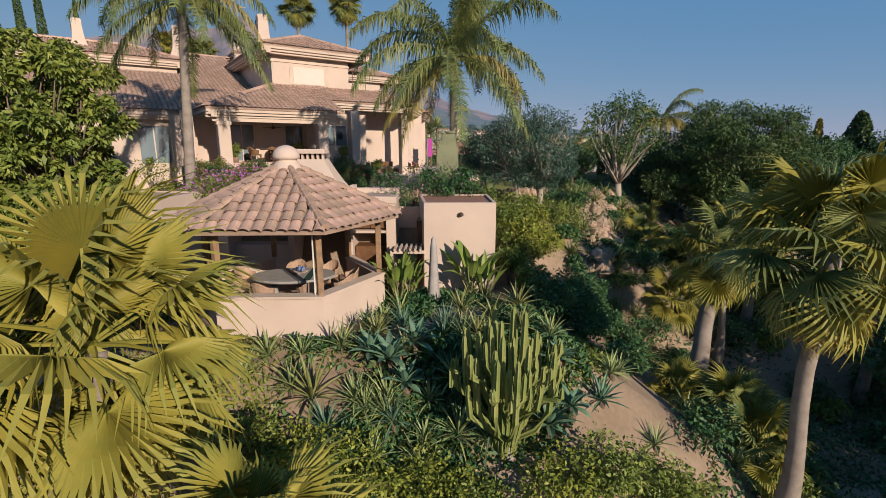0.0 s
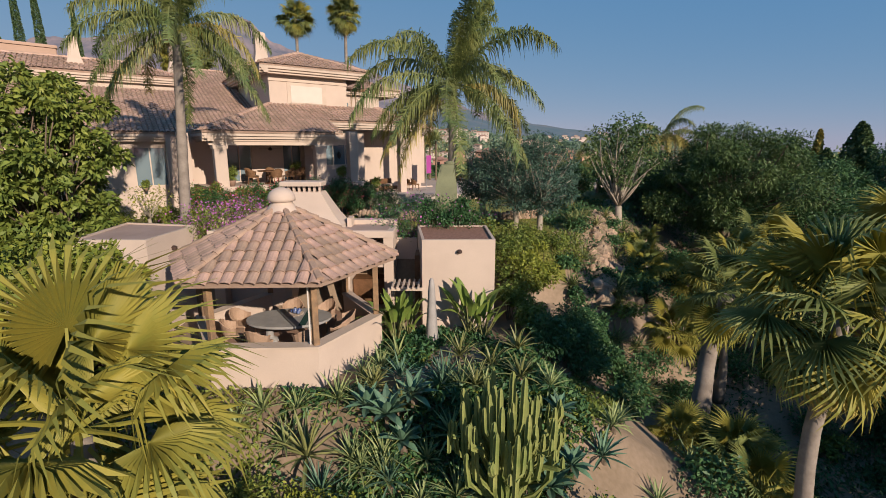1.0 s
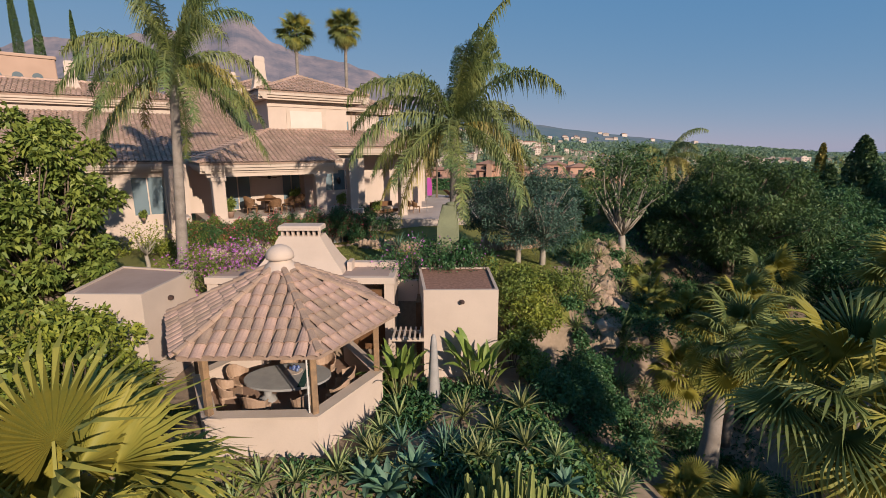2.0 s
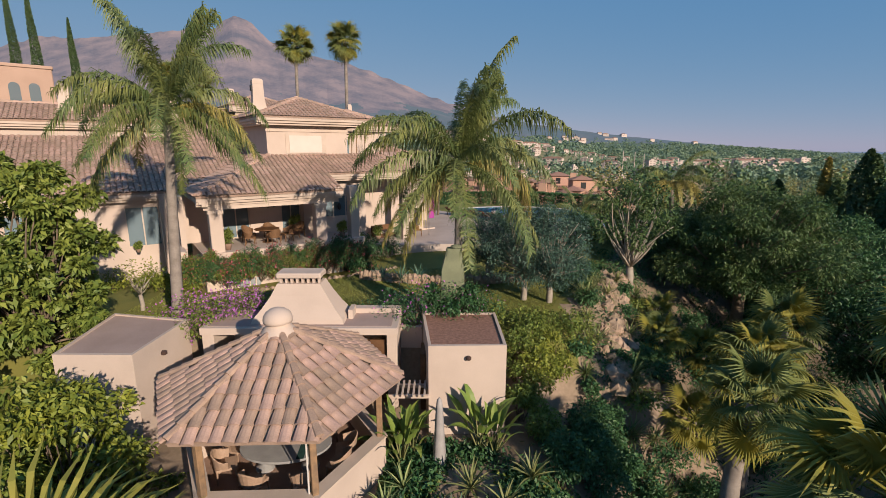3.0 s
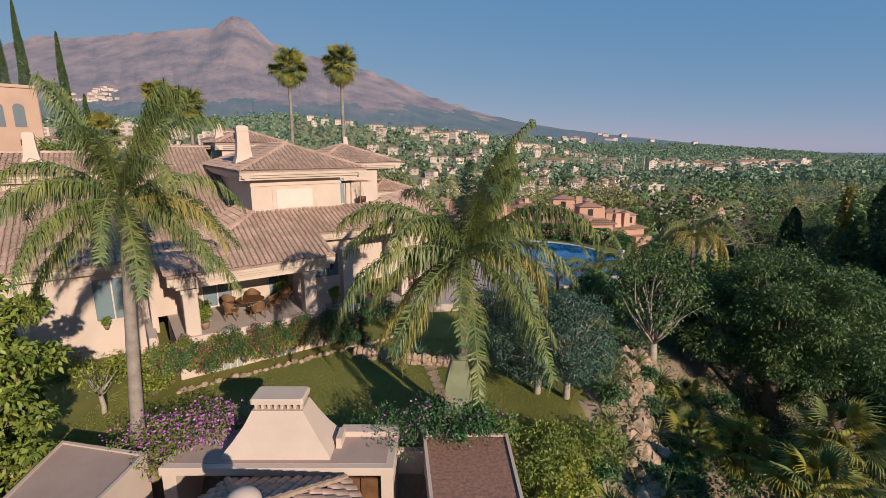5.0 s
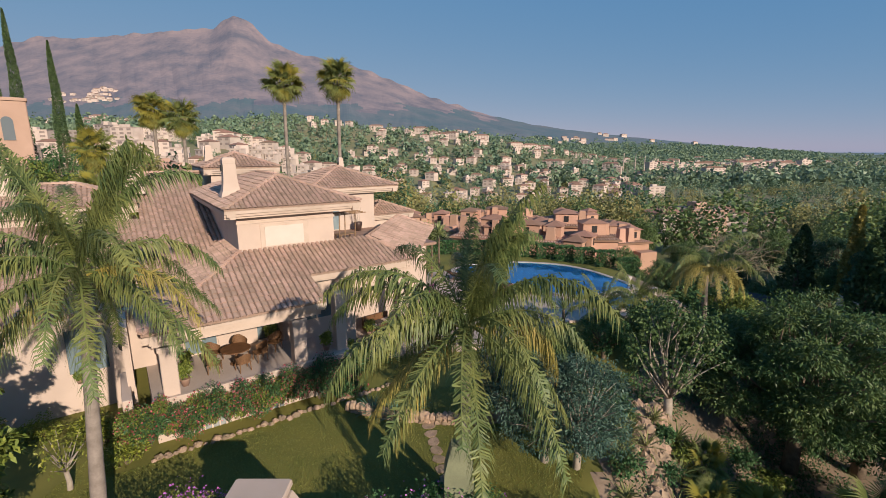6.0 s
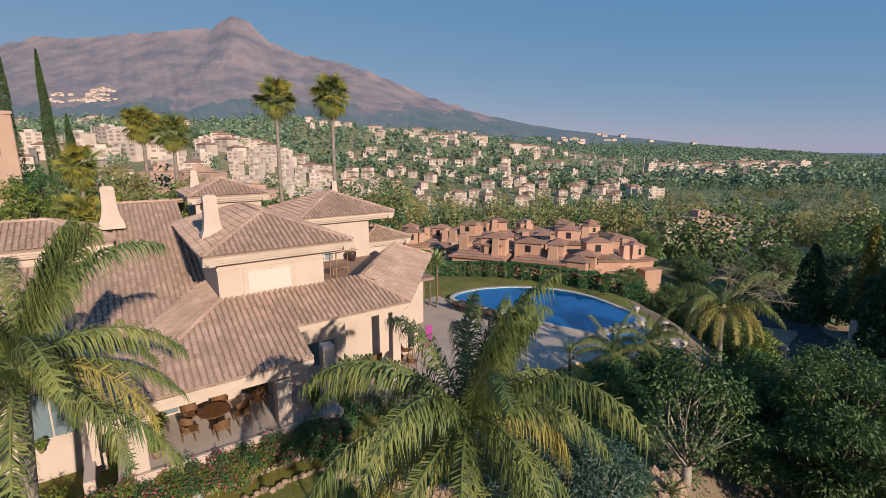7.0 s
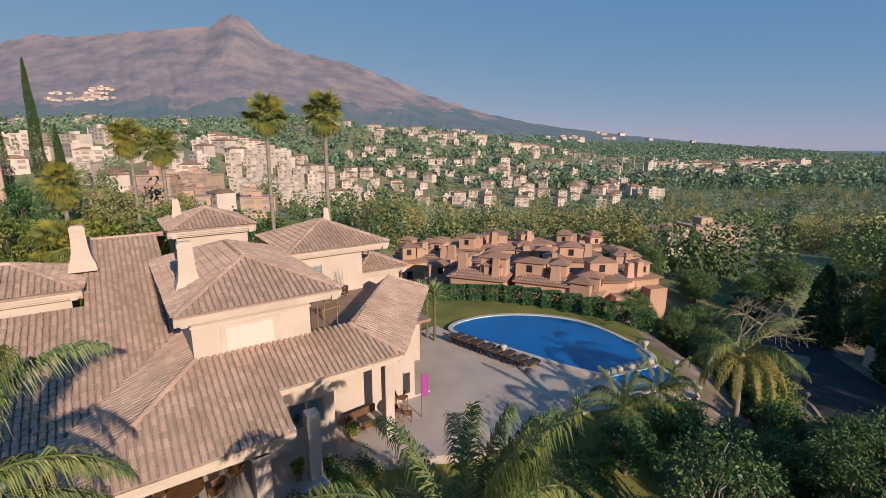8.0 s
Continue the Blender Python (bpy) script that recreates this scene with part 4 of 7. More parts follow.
def chimney(a, b, z, s=1.0, top=2.2):
    mb = Mesh()
    prof = [(0.56, -0.3), (0.50, 0.14), (0.40, 0.42), (0.34, 0.8), (0.315, 1.1), (0.29, top - 0.36), (0.30, top - 0.30), (0.30, top - 0.14), (0.26, top - 0.05), (0.17, top)]
    p, q = [], []
    for r, h in prof:
        r *= s
        p += [(a - r, b - r * 0.75, z + h), (a + r, b - r * 0.75, z + h), (a + r, b + r * 0.75, z + h), (a - r, b + r * 0.75, z + h)]
    for i in range(len(prof) - 1):
        q += [(4 * i + j, 4 * i + (j + 1) % 4, 4 * i + 4 + (j + 1) % 4, 4 * i + 4 + j) for j in range(4)]
    k = 4 * (len(prof) - 1)
    mb.add(p, q + [(k, k + 1, k + 2, k + 3)])
    c = part("chimney", mb, M_STUCCO, house, "white plastered chimney with flared foot")
    # flue slot as a black block on the face, its shade painted
    part("flue_slot_shade", Mesh().box((a - 0.36 * s - 0.012, b - 0.16, z + top - 0.75), (a - 0.3 * s, b + 0.16, z + top - 0.42)), M_PAINTED_SHADE, c)
    return c


chimney(4.5, 7.5, 10.6, 1.1, 2.2)
chimney(0.35, 14.7, 10.8, 1.15, 2.15)
chimney(-5.5, 13.6, 10.6, 0.9, 1.8)
chimney(5.6, 20.3, 12.2, 0.7, 1.3)
chimney(15.2, 17.5, 11.3, 0.6, 1.2)


# ---- plants ----
nrng = np.random.default_rng(7)
prng = random.Random(21)
gz = lambda x, y: float(land(x, y))


def feather_mesh(length, droop, rng, leaflet=0.55, pairs=46, pitch=62):
    """One arching feather frond along +x from its base, its leaflets hanging like a curtain on both sides."""
    mb = Mesh()
    p, d = Vector((0, 0, 0)), Vector((math.cos(radians(pitch)), 0, math.sin(radians(pitch)))).normalized()
    pts = [p.copy()]
    dirs = [d.copy()]
    for i in range(pairs):
        d = (d + Vector((0, 0, -droop / pairs * (0.6 + 0.9 * i / pairs)))).normalized()
        p = p + d * (length / pairs)
        pts.append(p.copy())
        dirs.append(d.copy())
    mb.tube(pts[::4], [0.035 * (1 - 0.8 * k / len(pts[::4])) for k in range(len(pts[::4]))], 4)
    for i in range(int(pairs * 0.1), pairs + 1):
        t = i / pairs
        L = leaflet * (0.5 + 0.5 * math.sin(math.pi * min(1, t * 0.95 + 0.08))) * rng.uniform(0.8, 1.15)
        for sd in (-1, 1):
            side = Vector((0, sd, 0))
            way = (side * rng.uniform(0.35, 0.85) + dirs[i] * rng.uniform(0.25, 0.8) + Vector((0, 0, rng.uniform(-0.7, 0.4)))).normalized()
            a = pts[i]
            m = a + way * L * 0.42 + Vector((0, 0, -0.06 * L))
            e = a + way * L * 0.66 + Vector((0, 0, -rng.uniform(0.35, 0.95) * L))
            w = dirs[i] * 0.0135
            mb.add([a - w, a + w, m + w * 1.2, m - w * 1.2, e], [(0, 1, 2, 3), (3, 2, 4)])
    return mb.data("frond")


def fan_mesh(radius, rng, segs=34, stalk=0.9, span=285, fused=0.42):
    """One pleated fan leaf: a stalk along +x, then the blade with split, hanging tips."""
    mb = Mesh()
    hub = Vector((stalk, 0, 0.0))
    mb.tube([(0, 0, 0), (stalk * 0.5, 0, 0.03), hub], [0.03, 0.022, 0.016], 4)
    k = []
    for i in range(2 * segs + 1):
        a = radians(-span / 2 + span * i / (2 * segs))
        r = radius * fused * (0.85 + 0.15 * math.cos(a))
        k.append(hub + Vector((math.cos(a) * r, math.sin(a) * r, (0.045 if i % 2 else -0.045) * radius - 0.10 * radius * (1 - math.cos(a)) * 0.5)))
    tips, mids = [], []
    for i in range(segs):
        a = radians(-span / 2 + span * (2 * i + 1) / (2 * segs))
        r = radius * rng.uniform(0.88, 1.06) * (0.82 + 0.18 * math.cos(a))
        low = 0.1 * radius * (1 - math.cos(a)) * 0.5
        sag = rng.uniform(0.2, 0.62)
        a2 = a + rng.uniform(-0.03, 0.03)
        tips.append(hub + Vector((math.cos(a2) * r * 1.06, math.sin(a2) * r * 1.06, -sag * radius - low)))
        half = radians(span / segs) * 0.22
        for b in (a - half, a + half):
            mids.append(hub + Vector((math.cos(b) * r * 0.78, math.sin(b) * r * 0.78, -0.24 * sag * radius - low)))
    v = [hub] + k + tips + mids
    f = []
    n = len(k)
    for i in range(2 * segs):
        f.append((0, 1 + i, 2 + i))
    for i in range(segs):
        m0 = 1 + n + segs + 2 * i
        f += [(1 + 2 * i, m0, 2 + 2 * i), (2 + 2 * i, m0, m0 + 1), (2 + 2 * i, m0 + 1, 3 + 2 * i), (m0, 1 + n + i, m0 + 1)]
    mb.add(v, f)
    return mb.data("fan_leaf")


FEATHER = [feather_mesh(3.6, b, prng, 0.62, 140, a) for a, b in ((76, 1.4), (66, 1.9), (54, 2.0), (42, 2.1), (28, 1.9), (12, 1.7), (-4, 1.4), (-22, 1.2))]
PLUME = feather_mesh(3.4, 0.85, prng, 0.85, 170, 68)
FEATHER_DRY = [feather_mesh(3.4, b, prng, 0.64, 120, a) for a, b in ((30, 2.6), (8, 2.2), (-20, 1.6))]
for m_ in (*FEATHER, PLUME):
    m_.materials.append(M_FEATHER)
for m_ in FEATHER_DRY:
    m_.materials.append(M_DRY)
FANS = [fan_mesh(1.0, prng), fan_mesh(1.0, prng, 30, 1.05, 255), fan_mesh(0.95, prng, 36, 0.8, 300)]
FANS2 = [fan_mesh(1.0, prng, 36, 0.9, 280, 0.32), fan_mesh(1.0, prng, 32, 1.05, 250, 0.34), fan_mesh(0.95, prng, 38, 0.8, 300, 0.3)]
for m_ in FANS:
    m_.materials.append(M_FAN)
for m_ in FANS2:
    m_.materials.append(M_FAN2)
FAN_DRY = fan_mesh(0.9, prng, 26, 0.8, 200)
FAN_DRY.materials.append(M_DRY)


def hang(name, me, parent, m):
    ob = new(name, me)
    ob.parent = parent
    ob.matrix_local = m
    return ob


def feather_palm(base, top, label, r0=0.24, fronds=30, size=1.0, dry=6, seed=1, shaft=True, plumes=(), spread=(0.0, 1.0), gold=False):
    rng = random.Random(seed)
    b, t = Vector(base), Vector(top)
    palm = thing("feather_palm", label, "palm tree", Matrix.Translation(b))
    pts = [b.lerp(t, k / 10) - b for k in range(11)]
    rad = [r0 * (1.35 - 0.35 * min(1, k / 2)) * (1 - 0.035 * k) * (1 + 0.03 * (k % 2)) for k in range(11)]
    part("trunk", Mesh().tube(pts, rad, 12), M_BARK, palm, "smooth grey ringed trunk", True)
    if shaft:
        part("crownshaft", Mesh().tube([t - b, t - b + Vector((0, 0, 0.45)), t - b + Vector((0, 0, 0.9))], [r0 * 0.8, r0 * 0.85, r0 * 0.35], 10), M_SHAFT, palm, "pale green leaf bases", True)
    c = t - b + Vector((0, 0, 0.6))
    for i in range(fronds):
        az = i * 137.5 + rng.uniform(-12, 12)
        kind = FEATHER[min(7, int(8 * (spread[0] + (spread[1] - spread[0]) * i / fronds)))]
        hang("frond", kind, palm, Matrix.Translation(c) @ pose(0, 0, 0, rng.uniform(-14, 14), rng.uniform(-6, 6), az) @ Matrix.Scale(size * rng.uniform(0.88, 1.1), 4))
    for az, tilt, s in plumes:
        hang("frond", PLUME, palm, Matrix.Translation(c) @ pose(0, 0, 0, rng.uniform(-20, 20), tilt, az) @ Matrix.Scale(size * s, 4))
    for i in range(dry):
        hang("frond", FEATHER_DRY[i % 3 if not gold else 0], palm, Matrix.Translation(c - Vector((0, 0, 0.2))) @ pose(0, 0, 0, rng.uniform(-10, 10), rng.uniform(-8, 8), i * 103 + rng.uniform(0, 60)) @ Matrix.Scale(size * 0.95, 4))
    return palm


def fan_palm(base, top, label, r0=0.17, leaves=34, size=1.0, green=False, dry=3, seed=1, low=62):
    rng = random.Random(seed)
    b, t = Vector(base), Vector(top)
    palm = thing("fan_palm", label, "palm tree", Matrix.Translation(b))
    pts = [b.lerp(t, k / 8) - b + Vector((0.05 * math.sin(k), 0.04 * math.cos(k * 1.3), 0)) for k in range(9)]
    part("trunk", Mesh().tube(pts, [r0 * (1.7 - 0.7 * min(1, k / 2.5)) * (1 - 0.03 * k) for k in range(9)], 12), M_BARK, palm, "pale tapering trunk", True)
    c = t - b
    kinds = FANS2 + FANS if green else FANS
    for i in range(leaves):
        k = i / leaves
        tilt = -72 + (72 + low) * k ** 0.85 + rng.uniform(-8, 8)
        hang("fan_leaf", kinds[rng.randrange(len(kinds))], palm, Matrix.Translation(c + Vector((0, 0, 0.25 * (1 - k)))) @ pose(0, 0, 0, 0, tilt, i * 137.5 + rng.uniform(-15, 15)) @ pose(0, 0, 0, rng.uniform(-30, 30), 0, 0) @ Matrix.Scale(size * rng.uniform(0.8, 1.12), 4))
    for i in range(dry):
        hang("fan_leaf", FAN_DRY, palm, Matrix.Translation(c - Vector((0, 0, 0.1))) @ pose(0, 0, 0, 0, rng.uniform(60, 85), rng.uniform(0, 360)) @ Matrix.Scale(size, 4))
    return palm


def limbs(mb, base, tips, r, rng, bend=0.25, n=6):
    """Curved tapering limbs from base to each tip."""
    base = Vector(base)
    for tip in tips:
        tip = Vector(tip)
        L = (tip - base).length
        off = Vector((rng.uniform(-1, 1), rng.uniform(-1, 1), rng.uniform(-0.2, 0.8))) * L * bend
        pts = []
        for k in range(5):
            s = k / 4
            pts.append(base.lerp(tip, s) + off * (s * (1 - s) * 2) * (1 - 0.5 * s))
        mb.tube(pts, [r * (1 - 0.8 * k / 4) for k in range(5)], n)


def leafy_tree(base, height, spread, label, mat, leaves=3500, leaf_size=0.22, clumps=16, trunk_r=0.16, bark=M_BARK2, seed=3, low=0.3, name="tree", squash=0.75, thin=0.45, category="tree", fork=0.35):
    rng, ng = random.Random(seed), np.random.default_rng(seed)
    t = thing(name, label, category, Matrix.Translation(Vector(base)))
    cl = []
    zc, zr_ = height * (low + 1) / 2, height * (1 - low) / 2
    for i in range(clumps):
        a, u = i * 2.39996 + rng.uniform(-0.4, 0.4), -0.9 + 1.85 * (i + 0.5) / clumps
        q = math.sqrt(max(0.05, 1 - u * u)) * rng.uniform(0.4, 1.13)
        s = spread * rng.uniform(0.55, 1.4) / clumps ** 0.38
        cl.append(((spread - s * 0.6) * q * math.cos(a), (spread - s * 0.6) * q * math.sin(a), zc + (zr_ - s * squash * 0.7) * u * rng.uniform(0.75, 1.1), s, s * squash))
    wood = Mesh()
    fork = min(fork, low + 0.12)
    f = Vector((0, 0, height * fork))
    wood.tube([(0, 0, -0.3), (0.04, 0.02, height * fork * 0.5), f], [trunk_r * 1.25, trunk_r, trunk_r * 0.85], 9)
    limbs(wood, f, [c[:3] for c in cl], trunk_r * 0.34, rng)
    part("trunk", wood, bark, t, "", True)
    p, d = clump_points(cl, leaves, ng, 0.5)
    part("crown", leaves_mesh("crown", p, leaf_size, ng, mat, d, thin), mat, t)
    return t


def bush(x, y, z, r, h, mat, label, n=900, size=0.12, seed=1, name="shrub", flowers=None, nf=0, ry=None, group="", fill=1.0):
    """A shrub of uneven clumps on short stems, with blossoms where it has them."""
    rng, ng = random.Random(seed), np.random.default_rng(seed)
    t = thing(name, label, "shrub", Matrix.Translation((x, y, z)), group)
    ry = ry or r
    cl = []
    for i in range(9):
        a, q = i * 2.4, math.sqrt((i + 0.5) / 9)
        s = min(r, ry) * rng.uniform(0.28, 0.58) * fill
        cl.append((r * q * 0.75 * math.cos(a), ry * q * 0.75 * math.sin(a), h * rng.uniform(0.25, 0.95) * (1 - 0.25 * q), s, min(s, h * 0.42)))
    st = Mesh()
    limbs(st, (0, 0, -0.1), [c[:3] for c in cl], 0.025, rng, 0.2, 4)
    part("stem_work", st, M_BARK2, t)["kind"] = "stuff"
    p, d = clump_points(cl, n, ng)
    part("leaves", leaves_mesh("leaves", p, size, ng, mat, d, 0.5), mat, t)
    if nf:
        p, d = clump_points([(c[0], c[1], c[2] + 0.03, c[3] * 1.05, c[4] * 1.08) for c in cl], nf, ng, 0.9)
        part("blossom", leaves_mesh("blossom", p, size * 0.8, ng, flowers, d, 0.8), flowers, t)
    return t


def rosette(x, y, z, n, length, width, mat, label, name="agave", seed=1, stem=0.0, up=70, droop=0.5, fold=0.22, wide=0.35, category="plant", group=""):
    """A rosette of tapering folded leaves, on a short stem where it has one."""
    rng = random.Random(seed)
    t = thing(name, label, category, Matrix.Translation((x, y, z)), group)
    if stem:
        part("stem", Mesh().tube([(0, 0, -0.2), (0.03, 0, stem * 0.5), (0, 0.02, stem)], [0.11, 0.09, 0.08], 8), M_BARK2, t)
    mb = Mesh()
    for i in range(n):
        az = radians(i * 137.5 + rng.uniform(-10, 10))
        el = radians(up * (1 - i / n) ** 0.8 + rng.uniform(-6, 8) - 4)
        way = Vector((math.cos(az) * math.cos(el), math.sin(az) * math.cos(el), math.sin(el)))
        side = Vector((-math.sin(az), math.cos(az), 0))
        mb.blade(Vector((0, 0, stem + 0.03)) + way * 0.03, way, side, length * rng.uniform(0.8, 1.1), width, droop * rng.uniform(0.5, 1.3), fold, 4, 0.04, wide)
    part("leaves", mb, mat, t)
    return t


def big_leaf_plant(x, y, z, n, height, label, seed=1):
    rng = random.Random(seed)
    t = thing("banana_plant", label, "plant", Matrix.Translation((x, y, z)), "banana plants by the store")
    st = Mesh()
    for i in range(n):
        az = radians(i * 137.5 + rng.uniform(-20, 20))
        el = radians(rng.uniform(48, 80))
        way = Vector((math.cos(az) * math.cos(el), math.sin(az) * math.cos(el), math.sin(el)))
        side = Vector((-math.sin(az), math.cos(az), 0))
        h = height * rng.uniform(0.5, 0.75)
        st.tube([(0, 0, -0.1), way * h * 0.5, way * h], [0.04, 0.03, 0.02], 5)
        mb = Mesh()
        mb.blade(way * h * 0.96, way, side, height * rng.uniform(0.55, 0.75), height * rng.uniform(0.15, 0.2), rng.uniform(0.6, 1.6), 0.12, 7, 0.08, 0.45)
        part("leaf", mb, M_BANANA, t)
    part("stalk_work", st, M_SHAFT, t)
    return t


def cactus(x, y, z, stems, height, spread, label, seed=2):
    rng = random.Random(seed)
    t = thing("candelabra_cactus", label, "cactus", Matrix.Translation((x, y, z)))
    part("trunk", Mesh().tube([(0, 0, -0.3), (0, 0, 0.3), (0.02, 0, 0.8)], [0.22, 0.20, 0.16], 10), M_GREYPLANT, t, "thick grey woody base")
    for i in range(stems):
        q = math.sqrt((i + 0.3) / stems)
        az = i * 2.39996 + rng.uniform(-0.2, 0.2)
        r = spread * q
        h = height * (1.0 - 0.22 * q * q) * rng.uniform(0.66, 1.08)
        x1, y1 = r * math.cos(az), r * math.sin(az)
        s = height * (0.22 + 0.42 * rng.random())
        pts = [(x1 * 0.16 + rng.uniform(-0.1, 0.1), y1 * 0.16, -0.05), (x1 * 0.30, y1 * 0.30, s * 0.6), (x1 * 0.68, y1 * 0.68, s), (x1 * 0.94, y1 * 0.94, s + (h - s) * 0.28), (x1, y1, h - 0.22), (x1, y1, h - 0.05), (x1, y1, h)]
        rr = rng.uniform(0.042, 0.062)
        part("stem", Mesh().tube(pts, [rr * 0.9, rr, rr, rr * 1.05, rr, rr * 0.72, rr * 0.2], 10, lambda a: 1 + 0.28 * math.cos(5 * a)), M_CACTUS, t)
        if rng.random() < 0.55:
            b2, dx, dy = s + (h - s) * rng.uniform(0.2, 0.5), rng.uniform(-0.16, 0.16), rng.uniform(-0.16, 0.16)
            h2 = h * rng.uniform(0.82, 0.98)
            part("stem", Mesh().tube([(x1, y1, b2), (x1 + dx, y1 + dy, b2 + 0.14), (x1 + dx * 1.2, y1 + dy * 1.2, h2 - 0.1), (x1 + dx * 1.2, y1 + dy * 1.2, h2)], [rr * 0.8, rr * 0.9, rr * 0.85, rr * 0.25], 10, lambda a: 1 + 0.28 * math.cos(5 * a)), M_CACTUS, t)
    return t


def cypress(x, y, z, h, r, label, seed=1, n=2600, mat=None, size=0.35, group="cypresses"):
    ng = np.random.default_rng(seed)
    t = thing("cypress", label, "tree", Matrix.Translation((x, y, z)), group)
    part("trunk", Mesh().tube([(0, 0, -0.3), (0, 0, h * 0.5)], [r * 0.22, r * 0.1], 7), M_BARK2, t)
    k = ng.random(n) ** 0.8
    a = ng.random(n) * 2 * np.pi
    prof = np.minimum(1, k / 0.12) ** 0.6 * (1 - k) ** 0.62 * (1 + 0.16 * np.sin(a * 3 + k * 17)) * 1.15
    rad = r * prof * (0.6 + 0.4 * ng.random(n) ** 0.5)
    p = np.stack([rad * np.cos(a), rad * np.sin(a), h * (0.04 + 0.96 * k)], 1)
    d = np.stack([np.cos(a) * 0.5, np.sin(a) * 0.5, np.full(n, 1.0)], 1)
    part("crown", leaves_mesh("crown", p, size, ng, mat or M_CYPRESS, d, 0.5), mat or M_CYPRESS, t)
    return t


# the two tall feather palms before the house
feather_palm((-10.2, 18.9, 1.3), (-10.3, 20.0, 9.35), "tall feather palm with grey trunk and arching fronds", 0.22, 22, 1.22, 3, 4, spread=(0.1, 1.0), plumes=((190, -11, 0.95), (165, -15, 0.9), (10, -9, 0.95), (350, -5, 0.95), (30, -10, 0.9)))
feather_palm((0.4, 20.9, 1.4), (0.47, 21.05, 7.4), "feather palm with drooping green and dry yellow fronds", 0.2, 24, 1.34, 6, 8, spread=(0.1, 1.0), plumes=((0, -11, 0.84), (330, -13, 0.82), (40, -16, 0.8), (300, -10, 0.75), (20, -7, 0.76), (345, -4, 0.74), (70, -15, 0.74)))
# fan palms round the first eye
fan_palm((-5.6, 7.3, gz(-5.6, 7.3)), (-5.6, 7.0, 1.05), "large yellow-green fan palm on the slope below the gazebo", 0.2, 28, 1.7, False, 4, 5, 60)
fan_palm((-2.2, 4.3, gz(-2.2, 4.3)), (-2.3, 4.9, -0.95), "low yellow-green fan palm in the undergrowth", 0.16, 22, 0.95, False, 1, 6, 40)
fan_palm((-8.8, 6.6, gz(-8.8, 6.6)), (-8.7, 6.5, 0.2), "yellow-green fan palm behind a larger one", 0.16, 28, 1.15, False, 3, 9, 50)
fan_palm((8.35, 9.9, gz(8.35, 9.9)), (8.15, 9.6, 2.1), "tall fan palm with pale trunk and yellowing leaves", 0.2, 34, 1.25, True, 6, 12, 72)
fan_palm((8.75, 15.2, gz(8.75, 15.2)), (9.5, 15.5, 0.7), "fan palm with thick leaning pale trunk", 0.3, 24, 1.0, True, 5, 15, 75)
fan_palm((11.6, 18.4, gz(11.6, 18.4)), (11.4, 18.2, 0.9), "slender fan palm among the trees", 0.15, 24, 0.95, True, 4, 17, 75)
fan_palm((13.8, 20.2, gz(13.8, 20.2)), (13.6, 20, 1.3), "fan palm with upright pleated leaves", 0.16, 18, 1.0, True, 2, 18, 50)
fan_palm((17.2, 17.6, gz(17.2, 17.6)), (17, 17.5, 2.2), "fan palm on the wooded slope", 0.16, 30, 1.25, True, 3, 28, 70)
for i, (x, y, h, s) in enumerate([(8.6, 11.4, 0.4, 0.7), (9.8, 19.0, 0.9, 0.8), (8.6, 12.6, 0.9, 0.85), (7.2, 13.2, 0.35, 0.6), (9.9, 22.6, 0.7, 0.7), (12.4, 23.2, 0.9, 0.8), (10.6, 24.6, 0.5, 0.65)]):
    fan_palm((x, y, gz(x, y)), (x, y, gz(x, y) + h), "small young fan palm in the garden slope", 0.1, 18, s, i % 2 == 0, 1, 40 + i, 45)
# cactus and the pale column
cactus(1.4, 9.3, gz(1.4, 9.3) - 0.05, 64, 3.2, 1.25, "tall many-stemmed green candelabra cactus")
obel = thing("column_cactus", "pale grey tapering column cactus before the store wall", "cactus", Matrix.Translation((-0.3, 14.5, -0.85)))
part("column", Mesh().tube([(0, 0, -0.1), (0, 0, 0.3), (0, 0, 1.2), (0, 0, 2.0), (0, 0, 2.28), (0, 0, 2.36)], [0.22, 0.20, 0.14, 0.10, 0.07, 0.02], 12, lambda a: 1 + 0.07 * math.cos(6 * a)), M_GREYPLANT, obel, "", True)
